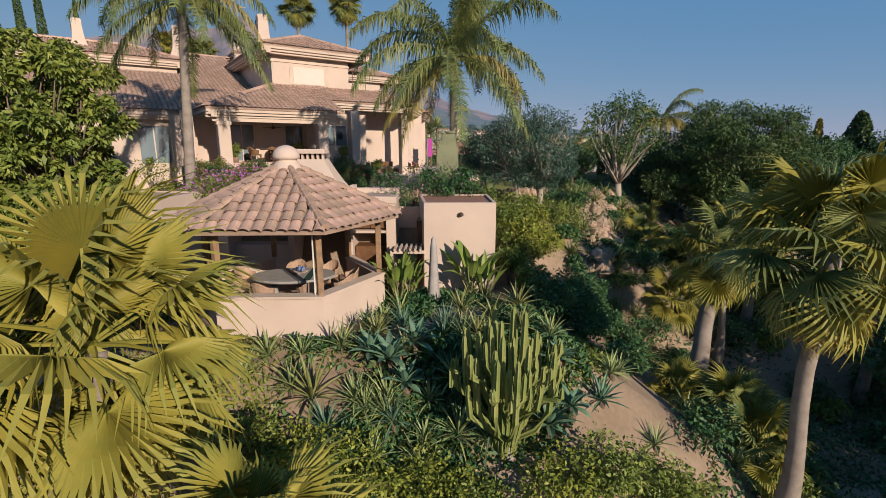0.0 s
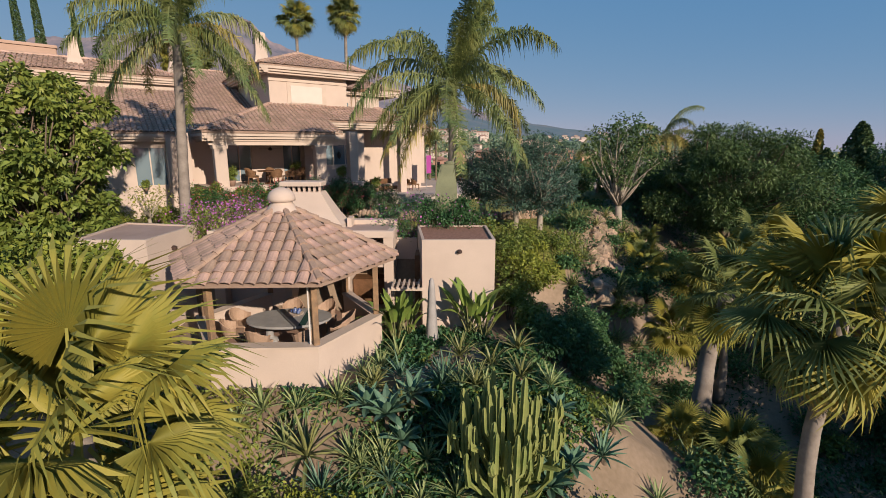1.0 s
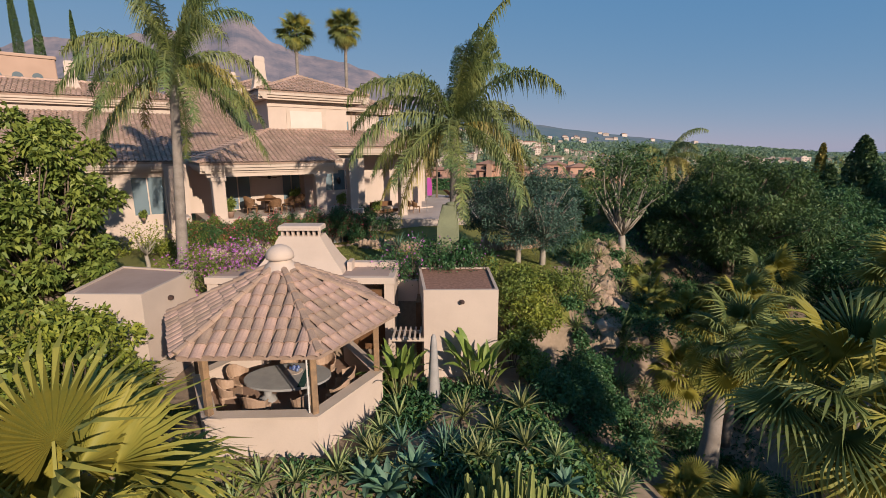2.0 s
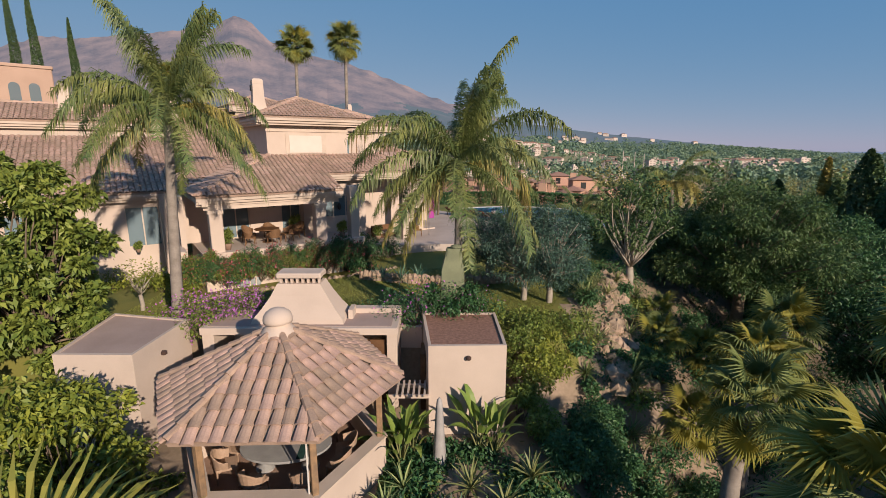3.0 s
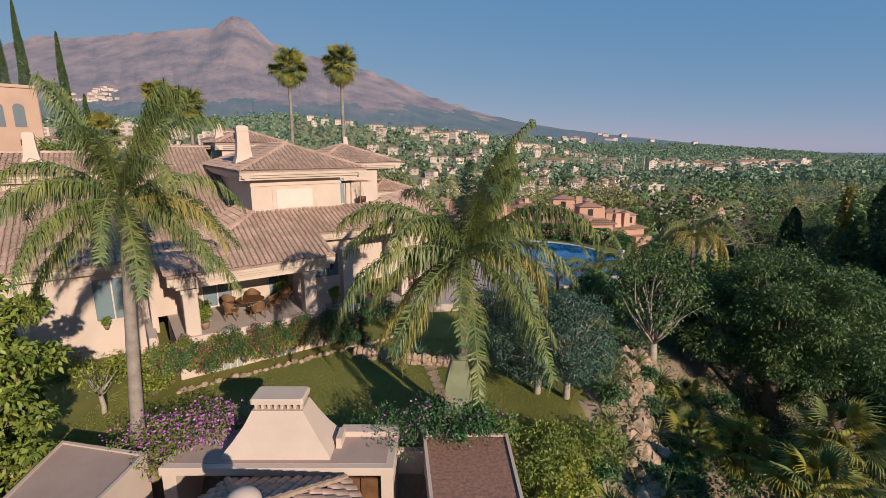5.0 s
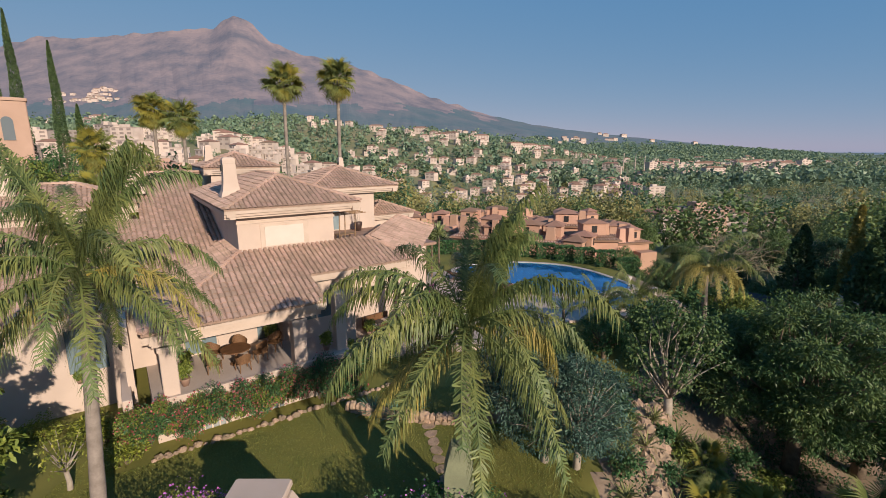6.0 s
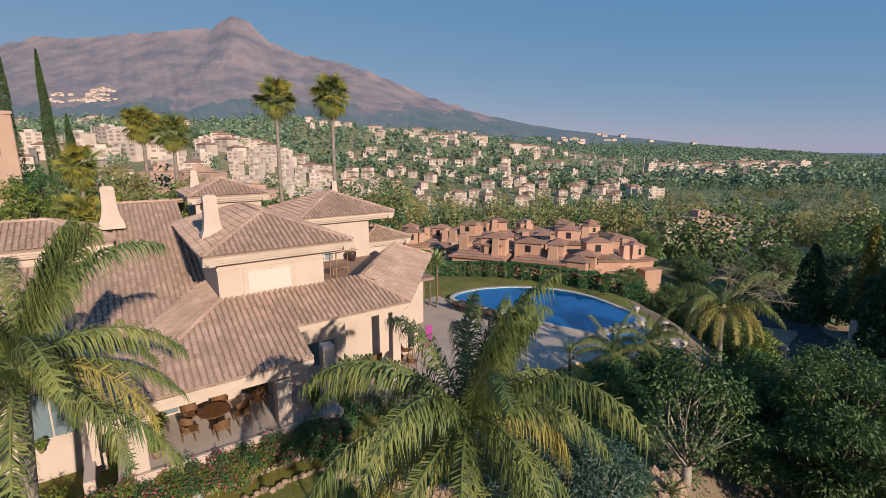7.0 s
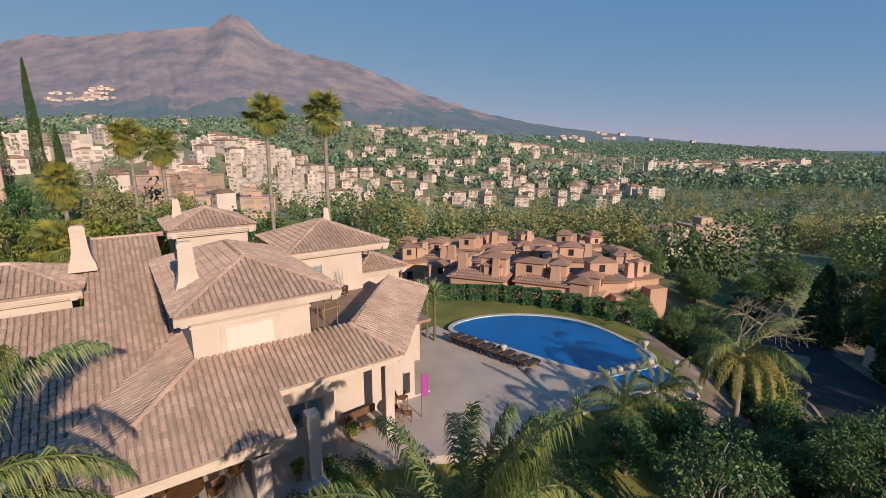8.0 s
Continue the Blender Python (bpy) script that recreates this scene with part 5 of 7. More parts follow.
# spiky plants on the slope
SP = [(-3.1, 10.1, 24, 1.15, 0.10, "y"), (-1.35, 9.9, 40, 0.85, 0.05, "s"), (0.35, 9.5, 40, 0.9, 0.05, "s"), (-0.5, 9.0, 36, 0.8, 0.05, "s"), (-4.4, 11.0, 26, 0.75, 0.07, "s"),
      (-3.6, 11.1, 26, 0.7, 0.06, "s"), (-2.6, 11.3, 26, 0.8, 0.07, "s"), (-2.1, 12.1, 26, 0.7, 0.07, "s"), (-1.7, 12.7, 24, 0.7, 0.07, "s"), (-2.0, 11.2, 22, 0.65, 0.07, "s"),
      (-1.3, 13.5, 24, 0.75, 0.07, "s"), (0.55, 13.3, 26, 0.85, 0.09, "y"), (2.3, 13.7, 26, 0.85, 0.09, "y"), (1.4, 12.6, 22, 0.7, 0.08, "y"), (0.9, 11.6, 22, 0.75, 0.08, "y"), (2.1, 11.9, 22, 0.75, 0.08, "y"),
      (3.9, 10.5, 22, 0.75, 0.09, "a"), (4.4, 11.3, 22, 0.65, 0.08, "s"), (5.0, 12.3, 24, 0.6, 0.06, "s"), (5.6, 13.7, 24, 0.6, 0.06, "s"), (6.4, 14.6, 26, 0.6, 0.06, "s"),
      (5.2, 10.2, 22, 0.6, 0.06, "s"), (6.9, 12.0, 24, 0.7, 0.06, "s"), (7.7, 10.9, 24, 0.75, 0.07, "s"), (7.5, 19.7, 38, 1.15, 0.05, "d"), (10.6, 25.6, 34, 0.9, 0.05, "d"), (7.2, 18.4, 30, 0.95, 0.05, "s"),
      (6.5, 17.2, 30, 0.9, 0.05, "s"), (8.6, 20.8, 34, 1.0, 0.05, "d"), (7.9, 24.2, 24, 0.8, 0.07, "y"), (8.9, 25.8, 24, 0.8, 0.07, "y"), (6.6, 23.4, 26, 0.95, 0.07, "s"), (7.2, 24.8, 26, 0.95, 0.07, "s"),
      (5.6, 18.2, 24, 0.85, 0.06, "s"), (-4.9, 10.6, 22, 0.7, 0.07, "s"), (-6.2, 10.4, 22, 0.8, 0.07, "s"), (-2.4, 26.1, 40, 0.95, 0.06, "a"), (-3.4, 26.5, 40, 0.95, 0.06, "a"), (-1.5, 26.6, 36, 0.9, 0.06, "a"),
      (11.5, 13.9, 30, 0.9, 0.06, "s"), (10.6, 12.2, 30, 0.9, 0.06, "s"), (12.6, 16.4, 30, 0.9, 0.06, "d"), (9.2, 17.8, 28, 0.8, 0.06, "d")]
WORD = {"y": (M_SPIKEY, "cream-edged spiky yucca rosette in dry soil", "yucca"), "s": (M_SPIKE, "grey-green spiky aloe rosette on the garden slope", "aloe"),
        "a": (M_AGAVE, "blue-green narrow-leaved agave rosette", "agave"), "d": (M_FEATHER, "dark green cycad with stiff leaves", "cycad")}
for i, (x, y, n, L, w, k) in enumerate(SP):
    mt, lb, nm = WORD[k]
    rosette(x, y, gz(x, y) + 0.02, n, L, w, mt, lb, nm, i, 0.18 if k in "yd" else 0.05, 78 if k != "d" else 60, 0.55 if k != "d" else 0.9, group=nm + " rosettes on the slope")
for i in range(34):
    x, y = prng.uniform(-4.6, 3.6), prng.uniform(8.9, 12.2)
    if y > 10.9 and x < -1.9:
        continue
    kk = 'sysa'[i % 4]
    mt, lb, nm = WORD[kk]
    rosette(x, y, gz(x, y) + 0.02, 30, prng.uniform(0.5, 0.9), 0.06, mt, lb, nm, 140 + i, 0.1, 80, 0.5, group=nm + ' rosettes on the slope')
for i, (x, y, s) in enumerate([(-1.3, 10.7, 1.0), (-0.7, 11.1, 0.9), (-1.8, 10.9, 0.85), (-0.9, 10.3, 0.85), (2.4, 9.5, 0.8), (3.0, 9.9, 0.75), (2.9, 10.9, 0.7)]):
    rosette(x, y, gz(x, y) + 0.05, 20, 0.72 * s, 0.22 * s, M_AGAVE, "broad blue-green agave with fleshy pointed leaves", "agave", 70 + i, 0.35 * s, 72, 0.5, 0.16, 0.5, group="broad-leaved agaves")
# bananas by the store
for i, (x, y, h) in enumerate([(-1.45, 14.6, 1.7), (-1.15, 15.1, 1.5), (0.95, 15.4, 1.9), (1.4, 15.2, 1.7), (-1.6, 15.5, 1.4)]):
    big_leaf_plant(x, y, gz(x, y), 13, h * 0.85, "leafy banana plant beside the white store", i)
# undergrowth along the lower edge
for i, (x, y, r, h, mt) in enumerate([(-2.9, 8.7, 0.9, 0.95, 1), (-1.6, 8.3, 0.9, 0.9, 1), (-0.3, 8.2, 0.9, 0.85, 1), (0.9, 8.0, 0.8, 0.8, 0), (2.4, 8.2, 0.95, 0.95, 1), (3.5, 8.6, 0.8, 0.8, 0), (-4.2, 8.9, 0.8, 0.9, 0),
                                      (4.6, 8.9, 0.8, 0.7, 0), (-0.6, 6.9, 1.1, 0.9, 0), (1.4, 6.8, 1.1, 0.9, 1), (3.4, 6.9, 1.1, 0.8, 0), (5.4, 9.3, 0.6, 0.6, 0), (-7.4, 9.2, 1.2, 1.2, 0), (-6.0, 9.4, 0.9, 0.9, 0)]):
    bush(x, y, gz(x, y), r * 1.1, h * 1.5, (M_LEAF, M_LEAFY)[mt], "dense yellow-green garden shrub on the slope" if mt else "dense green garden shrub on the slope", 2000, 0.11, 100 + i, group="slope shrubs")
for i in range(70):
    a, b = prng.random(), prng.random()
    x, y = 4.2 + 14 * a, 9.5 + 17 * b
    if x < 6.5 and y < 13 or (x < 9 and 19.5 < y):
        continue
    bush(x, y, gz(x, y), prng.uniform(0.5, 1.1), prng.uniform(0.5, 1.2), (M_LEAFD, M_LEAF, M_LEAFD)[i % 3], "low dark green shrub under the palms", 750, 0.15, 200 + i, group="shrubs under the palms")
for i in range(40):
    s_ = i / 39
    x, y = 5.2 + 3.2 * s_ + prng.choice((-1.1, -0.7, 0.9, 1.3, 1.8)) + prng.uniform(-0.3, 0.3), 15.5 + 10.5 * s_
    if i % 3 == 0:
        bush(x, y, gz(x, y), prng.uniform(0.4, 0.8), prng.uniform(0.5, 1.0), M_LEAFD, "low dark green shrub beside the rockery", 700, 0.14, 800 + i, group="rockery shrubs")
    else:
        mt, lb, nm = WORD['sdy'[i % 3]]
        rosette(x, y, gz(x, y) + 0.02, 34, prng.uniform(0.6, 1.0), 0.06, mt, lb, nm, 840 + i, 0.2, 72, 0.7, group=nm + ' rosettes on the slope')
for i, (x, y, r, h) in enumerate([(4.3, 16.0, 0.9, 2.0), (5.2, 17.0, 1.0, 2.2), (5.9, 18.2, 0.9, 1.7), (4.7, 14.9, 0.8, 1.5), (3.6, 14.6, 0.8, 1.5), (6.0, 16.2, 0.7, 1.2)]):
    bush(x, y, gz(x, y), r, h, M_LEAFD, "dense dark green shrub beside the store", 2600, 0.12, 1300 + i, group="dark shrubs by the store")
# climbing greenery behind and beside the store
for i, (x, y, z, r, h) in enumerate([(2.5, 16.9, -0.9, 0.7, 2.8), (3.1, 17.5, -0.9, 0.8, 2.9), (2.5, 18.4, 0, 0.9, 2.8), (3.9, 18.7, -0.3, 0.8, 2.2), (3.3, 19.6, 1.0, 1.1, 1.7), (1.4, 19.8, 1.4, 0.9, 1.3), (4.9, 20.3, 0.6, 1.1, 1.6), (3.1, 16.0, -1.2, 0.7, 2.0)]):
    bush(x, y, z, r, h, (M_LEAF, M_LEAFY)[i % 2 if i < 5 else 0], "tall leafy climbing shrub beside the store", 2300, 0.12, 300 + i, group="climbing shrubs")
# bougainvillea over the outdoor kitchen and beside the store roof
for i, (x, y, z, r, h, nf) in enumerate([(-9.0, 18.6, 1.6, 0.9, 1.3, 700), (-7.9, 18.9, 1.9, 0.9, 1.1, 700), (-8.8, 17.9, 1.7, 0.7, 1.1, 60), (-10.1, 18.7, 1.5, 0.8, 1.2, 260), (-7.2, 19.6, 1.6, 0.7, 1.3, 420),
                                         (-2.0, 19.3, 1.5, 0.8, 1.4, 60), (-1.2, 19.2, 1.6, 0.9, 1.6, 120), (-0.4, 19.1, 1.7, 0.8, 1.6, 90), (0.4, 19.2, 1.7, 0.8, 1.5, 60), (1.2, 19.3, 1.6, 0.8, 1.3, 40), (-3.0, 19.7, 1.5, 0.6, 0.9, 10)]):
    bush(x, y, z + 0.3, r * 1.1, h * 1.1, M_LEAFD if i > 4 else M_LEAF, "trailing bougainvillea with magenta blossom over the roof edge", 800, 0.10, 330 + i, "bougainvillea", M_BOUG, nf, group="bougainvillea")
# hedge with red blossom under the terrace
for i in range(17):
    a, bb = -1.3 + i * 0.56, -0.45 - 0.12 * (i % 2)
    w = HM @ Vector((a, bb, 0))
    bush(w.x, w.y, 2.0 - 0.25 * (i > 12) - 0.5 * (i > 14) + 0.1 * (i % 3), 0.7, 1.6 + 0.3 * (i > 12), (M_LEAF, M_LEAFD)[i % 2 if i < 12 else 1], "flowering hedge with red blossom under the terrace edge", 2900, 0.095, 350 + i, "hedge", M_RED, (300, 160, 480, 560)[i % 4], 0.55, group="terrace hedge", fill=1.55)
for i, (a, bb, r, h) in enumerate([(7.6, -0.2, 0.8, 1.9), (8.3, 0.6, 0.8, 2.0), (8.9, 1.6, 0.9, 1.7), (7.0, -0.9, 0.6, 1.0), (10.2, 1.2, 0.9, 1.5), (-2.2, 1.5, 0.6, 1.0), (-2.8, 2.6, 0.8, 1.0), (-4.5, 3.4, 0.8, 0.9), (-6, 3.6, 0.8, 0.9), (-1.6, -0.6, 0.8, 0.9), (-8, 3.7, 0.8, 0.9)]):
    w = HM @ Vector((a, bb, 0))
    bush(w.x, w.y, gz(w.x, w.y), r, h, (M_LEAFD, M_LEAFY)[i > 4], "rounded green shrub along the house wall", 1200, 0.11, 370 + i, group="shrubs along the house")
# trees
leafy_tree((-14.4, 17.6, 0.6), 7.8, 2.7, "tall broad-leaved tree with dense olive-green foliage", M_LEAF, 20000, 0.27, 110, 0.2, seed=31, low=0.02)
leafy_tree((-16.6, 15.4, 0.2), 7.4, 2.8, "broad-leaved tree with dense olive-green foliage", M_LEAF, 11000, 0.30, 80, 0.2, seed=32, low=0.02)
leafy_tree((-9.3, 12.2, -1.0), 4.5, 1.8, "small yellow-green leafy tree beside the gazebo", M_LEAFY, 6500, 0.2, 50, 0.1, seed=33, low=0.05)
leafy_tree((-10.6, 11.2, -1.4), 4.8, 1.8, "small yellow-green leafy tree below the shed", M_LEAFY, 4200, 0.2, 40, 0.1, seed=34, low=0.05)
leafy_tree((-13.4, 21.8, 1.4), 2.5, 1.25, "small pale-barked tree with sparse leaves", M_LEAFY, 420, 0.13, 16, 0.09, M_PALEBARK, seed=35, low=0.45)
leafy_tree((3.6, 23.3, 1.4), 4.7, 2.2, "rounded grey-green olive tree on the lawn", M_OLIVE, 13000, 0.13, 60, 0.14, M_PALEBARK, seed=36, low=0.16, thin=0.3)
leafy_tree((4.7, 22.9, 1.2), 5.0, 2.2, "grey-green olive tree with pale twisted trunk", M_OLIVE, 12000, 0.13, 60, 0.14, M_PALEBARK, seed=37, low=0.18, thin=0.3)
leafy_tree((2.2, 26.0, 1.5), 4.0, 1.8, "dark rounded olive tree on the lawn", M_OLIVE, 8000, 0.14, 45, 0.18, M_PALEBARK, seed=38, low=0.2, thin=0.3)
leafy_tree((9.9, 26.7, gz(9.9, 26.7)), 5.9, 2.5, "open tree with pale forked branches and light foliage", M_LEAFT, 4600, 0.18, 30, 0.2, M_PALEBARK, seed=39, low=0.3, fork=0.16)
leafy_tree((16.2, 27.0, -1.4), 8.2, 4.6, "broad dark green feathery-leaved tree", M_LEAFT, 60000, 0.2, 84, 0.3, seed=40, low=0.2, thin=0.28)
leafy_tree((21.5, 29.0, -3.6), 9.2, 4.4, "broad dark green tree on the slope", M_LEAFD, 34000, 0.22, 120, 0.3, seed=41, low=0.15, thin=0.3)
leafy_tree((20.5, 22.0, -3.6), 6.2, 3.4, "dark green tree on the lower slope", M_LEAFD, 20000, 0.22, 90, 0.25, seed=42, low=0.15, thin=0.3)
leafy_tree((14.5, 31.5, 0.2), 4.0, 2.3, "green tree beside the pool terrace", M_LEAFD, 12000, 0.17, 45, 0.2, seed=43, low=0.3)
leafy_tree((30.0, 33.0, -4.0), 7.0, 3.6, "dark green tree above the road", M_LEAFD, 9000, 0.3, 28, 0.3, seed=44, low=0.15)
leafy_tree((8.6, 31.6, 1.6), 3.0, 1.5, "leafy tree beside the pool deck", M_LEAFD, 6000, 0.14, 34, 0.12, seed=45, low=0.2)
leafy_tree((12.0, 33.4, 1.6), 3.1, 1.6, "leafy tree beside the pool deck", M_LEAFD, 6000, 0.14, 34, 0.12, seed=46, low=0.2)
leafy_tree((18.2, 15.0, -5.6), 4.6, 3.0, "dark green tree low on the slope", M_LEAFD, 5000, 0.26, 20, 0.22, seed=47, low=0.15)
# tall dark trees added on the far side of the road, to shade it
for i, (x, y, h, r) in enumerate([(38, 26, 10, 4.2), (41, 34, 11, 4.6), (44, 41, 11, 4.4), (36.5, 18, 9, 4.0), (47, 48, 11, 4.6), (42, 22, 10, 4.4)]):
    leafy_tree((x, y, gz(x, y)), h, r, "tall dark tree on the far side of the road", M_LEAFD, 9000, 0.36, 60, 0.3, seed=700 + i, low=0.05, thin=0.35)
for i in range(26):
    s_ = i / 25
    x, y = 18.5 + 3.5 * prng.random() + 5 * s_, 31 + 24 * s_ + prng.uniform(-1, 1)
    bush(x, y, gz(x, y), prng.uniform(0.9, 1.7), prng.uniform(1.0, 2.2), (M_LEAFD, M_LEAF)[i % 2], "dark green shrub on the bank above the road", 1300, 0.2, 720 + i, group="bank shrubs")
for i in range(14):
    s_ = i / 13
    x, y = 18.6 + 6.5 * s_ + prng.uniform(-1.5, 1.5), 35.5 + 17 * s_ + prng.uniform(-1, 1)
    leafy_tree((x, y, gz(x, y)), prng.uniform(2.2, 3.8), prng.uniform(1.2, 2.0), "bushy green tree on the bank above the road", (M_LEAFD, M_LEAF)[i % 2], 3000, 0.2, 30, 0.1, seed=900 + i, low=0.05)
# dark woods on both sides of the road, and on the rise beyond it
# this tree and the first four copies are unseen, added to cast shade
dark = leafy_tree((52, 22, gz(52, 22)), 14.0, 5.2, "tall dark pine on the rise beyond the road", M_WOODD, 26000, 0.34, 90, 0.35, seed=950, low=0.08, thin=0.35)
for i, (x, y, s_) in enumerate([(54, 12, 1.1), (53, 33, 1.0), (56, 42, 1.0), (60, 24, 1.1), (48, 45, 0.7), (43, 53, 0.55), (50, 60, 0.6), (54, 70, 0.7),
                                (25.5, 61, 0.33), (27.5, 54.5, 0.36), (24.5, 49.5, 0.33), (23.5, 44, 0.28), (41, 72, 0.5), (23.5, 36.5, 0.32)]):
    c_ = copy_thing(dark, Matrix.Translation((x, y, gz(x, y))) @ pose(0, 0, 0, 0, 0, i * 67) @ Matrix.Diagonal((s_ * (0.85 + 0.05 * (i % 5)), s_, s_ * (0.85 + 0.09 * (i % 4)), 1)))
    if x < 30:
        tagged(c_, "dark green pine on the bank above the road", "tree")
# unseen dark trees added on the near bank of the road, to shade the slope
for i, (x, y, s_) in enumerate([(15.6, 5.6, 0.7), (17.6, 7.0, 0.64), (20.0, 9.6, 0.7), (22.4, 13.5, 0.62)]):
    tagged(copy_thing(dark, Matrix.Translation((x, y, gz(x, y))) @ pose(0, 0, 0, 0, 0, 40 + i * 67) @ Matrix.Diagonal((s_ * 0.85, s_ * 0.85, s_ * 1.2, 1))), "dark green pine on the bank above the road", "tree")
# lighter garden trees between the road and the townhouses
light = leafy_tree((24, 66, gz(24, 66)), 5.6, 2.8, "leafy green garden tree beyond the pool", M_WOODG, 9000, 0.24, 60, 0.18, seed=960, low=0.06, thin=0.4)
for i, (x, y, s_) in enumerate([(27, 72, 1.2), (22, 72, 1.0), (31, 66, 1.0), (20.5, 60, 0.75), (24.5, 57, 0.8), (30, 60, 0.8), (32.5, 84, 1.2), (26, 82, 1.1), (38, 79, 1.1), (42, 66, 0.9), (45, 76, 1.1), (22, 53.5, 0.65), (27.8, 48.5, 0.6), (21.2, 47, 0.55), (45, 58, 0.9), (49, 68, 1.1), (55, 60, 1.2), (52, 80, 1.3)]):
    copy_thing(light, Matrix.Translation((x, y, gz(x, y))) @ pose(0, 0, 0, 0, 0, i * 71) @ Matrix.Diagonal((s_, s_ * (0.85 + 0.06 * (i % 5)), s_ * (0.8 + 0.12 * (i % 4)), 1)))
# pale wall along the far side of the road
wl = [(40.0, 46), (41.0, 54), (43.0, 62), (46.0, 70), (49.5, 77)]
for i in range(4):
    (x0, y0), (x1, y1) = wl[i], wl[i + 1]
    z0 = min(gz(x0, y0), gz(x1, y1))
    d_ = Vector((x1 - x0, y1 - y0)).normalized() * 0.15
    tagged(part("roadside_wall", Mesh().prism([(x0 + d_.y, y0 - d_.x), (x1 + d_.y, y1 - d_.x), (x1 - d_.y, y1 + d_.x), (x0 - d_.y, y0 + d_.x)], z0 - 1.0, z0 + 2.1), M_STUCCO), "pale rendered garden wall along the road", "wall", "roadside walls")
# garden trees behind the house
for i, (x, y, h, r, mt) in enumerate([(-37, 51, 11, 3.2, M_LEAF), (-31, 53, 10, 3.0, M_LEAFY), (-25.5, 57, 10, 3.0, M_LEAF), (-34, 60, 12, 3.4, M_WOODS), (-21, 59, 9.5, 2.8, M_LEAFD), (-41, 57, 12, 3.6, M_LEAFD), (-28, 62, 11, 3.2, M_WOODS), (-17.5, 61, 9, 2.6, M_WOODG)]):
    leafy_tree((x, y, gz(x, y)), h, r, "tall leafy garden tree behind the house", mt, 7000, 0.3, 70, 0.2, seed=980 + i, low=0.1)
# palms by the pool
feather_palm((16.6, 36.0, 1.2), (15.9, 35.2, 5.7), "short feather palm with golden yellow fronds", 0.2, 6, 0.95, 17, 51, spread=(0.2, 0.6), gold=True)
feather_palm((9.4, 34.0, 2.0), (9.2, 33.8, 3.4), "young feather palm beside the pool deck", 0.15, 16, 0.75, 1, 52, False)
feather_palm((11.4, 35.2, 2.0), (11.6, 35.0, 3.6), "young feather palm beside the pool deck", 0.15, 16, 0.7, 1, 53, False)
rosette(7.0, 34.2, 2.2, 46, 0.95, 0.06, M_SPIKE, "tall yucca with a round spiky head", "yucca", 60, 1.6, 80, 0.4)
for i, (x, y, h) in enumerate([(-1.7, 45.6, 4.0), (-0.6, 46.0, 3.8), (-1.2, 46.6, 3.2), (-2.0, 46.4, 2.6)]):
    rosette(x, y, 2.3, 90, 1.3, 0.11, M_SPIKE, "tall green yucca clump beside the end of the house", "yucca", 62 + i, h, 80, 0.8, group="yuccas beside the pool lawn")
# tall fan palms behind the house
for i, (x, y, z) in enumerate([(-11.0, 57.6, 20.0), (-16.9, 58.8, 19.9)]):
    p = fan_palm((x, y, 1.5), (x, y, z), "tall slender fan palm with round crown behind the roofs", 0.22, 40, 1.25, True, 7, 80 + i, 68)
    tagged(p, group="tall fan palms")
for i, (x, y, z) in enumerate([(-37.5, 70, 18.0), (-33.8, 70, 17.0), (-31, 50, 9.0), (-40, 62, 13.0)]):
    p = fan_palm((x, y, gz(x, y)), (x, y, z), "fan palm among neighbouring gardens", 0.26, 44, 1.4, True, 9, 90 + i, 78)
    tagged(p, group="neighbouring fan palms")
for i, (x, y, h, r) in enumerate([(-73.6, 88.0, 35.5, 1.25), (-70.5, 88.6, 35.0, 1.3), (-64.1, 88.6, 30.2, 1.2), (-62.0, 90.0, 20.5, 1.2), (-76.5, 86.0, 29.0, 2.6)]):
    cypress(x, y, gz(x, y), h - gz(x, y), r, "tall narrow dark green cypress", 400 + i, 12000, None, 0.3)
for i, (x, y, h, r) in enumerate([(43.5, 56, 11.5, 1.1), (46, 53, 12, 2.2), (49, 57, 13, 2.6), (41, 60, 10, 2.0), (52, 50, 12, 2.6), (39, 49, 9, 1.6), (45, 46, 9, 2.2), (55, 62, 13, 2.8)]):
    cypress(x, y, gz(x, y), h, r, "brownish columnar cypress beside the road" if i == 0 else "dark broad cypress beside the road", 410 + i, 3400, M_DRY if i == 0 else None, 0.5, "roadside cypresses")
# bare tree beside the pool
bare = thing("bare_tree", "leafless tree with fine branching twigs", "tree", Matrix.Translation((19.4, 42.0, -0.8)))
bw = Mesh()
brng = random.Random(4)
def twig(p, d, L, r, k):
    q = p + d * L
    m = p.lerp(q, 0.5) + Vector((brng.uniform(-1, 1), brng.uniform(-1, 1), brng.uniform(-0.6, 1))) * L * 0.09
    bw.tube([p, m, q], [r, r * 0.8, r * 0.6], 5 if k > 2 else 3)
    if k:
        for _ in range(3 if k > 1 else 4):
            e = (d + Vector((brng.gauss(0.08, 0.7), brng.gauss(0, 0.6), brng.gauss(-0.16, 0.36)))).normalized()
            twig(q, e, L * brng.uniform(0.62, 0.85), r * 0.6, k - 1)
twig(Vector((0, 0, -0.3)), Vector((0.12, 0, 1)), 3.3, 0.24, 5)
part("branch_work", bw, M_TWIG, bare)
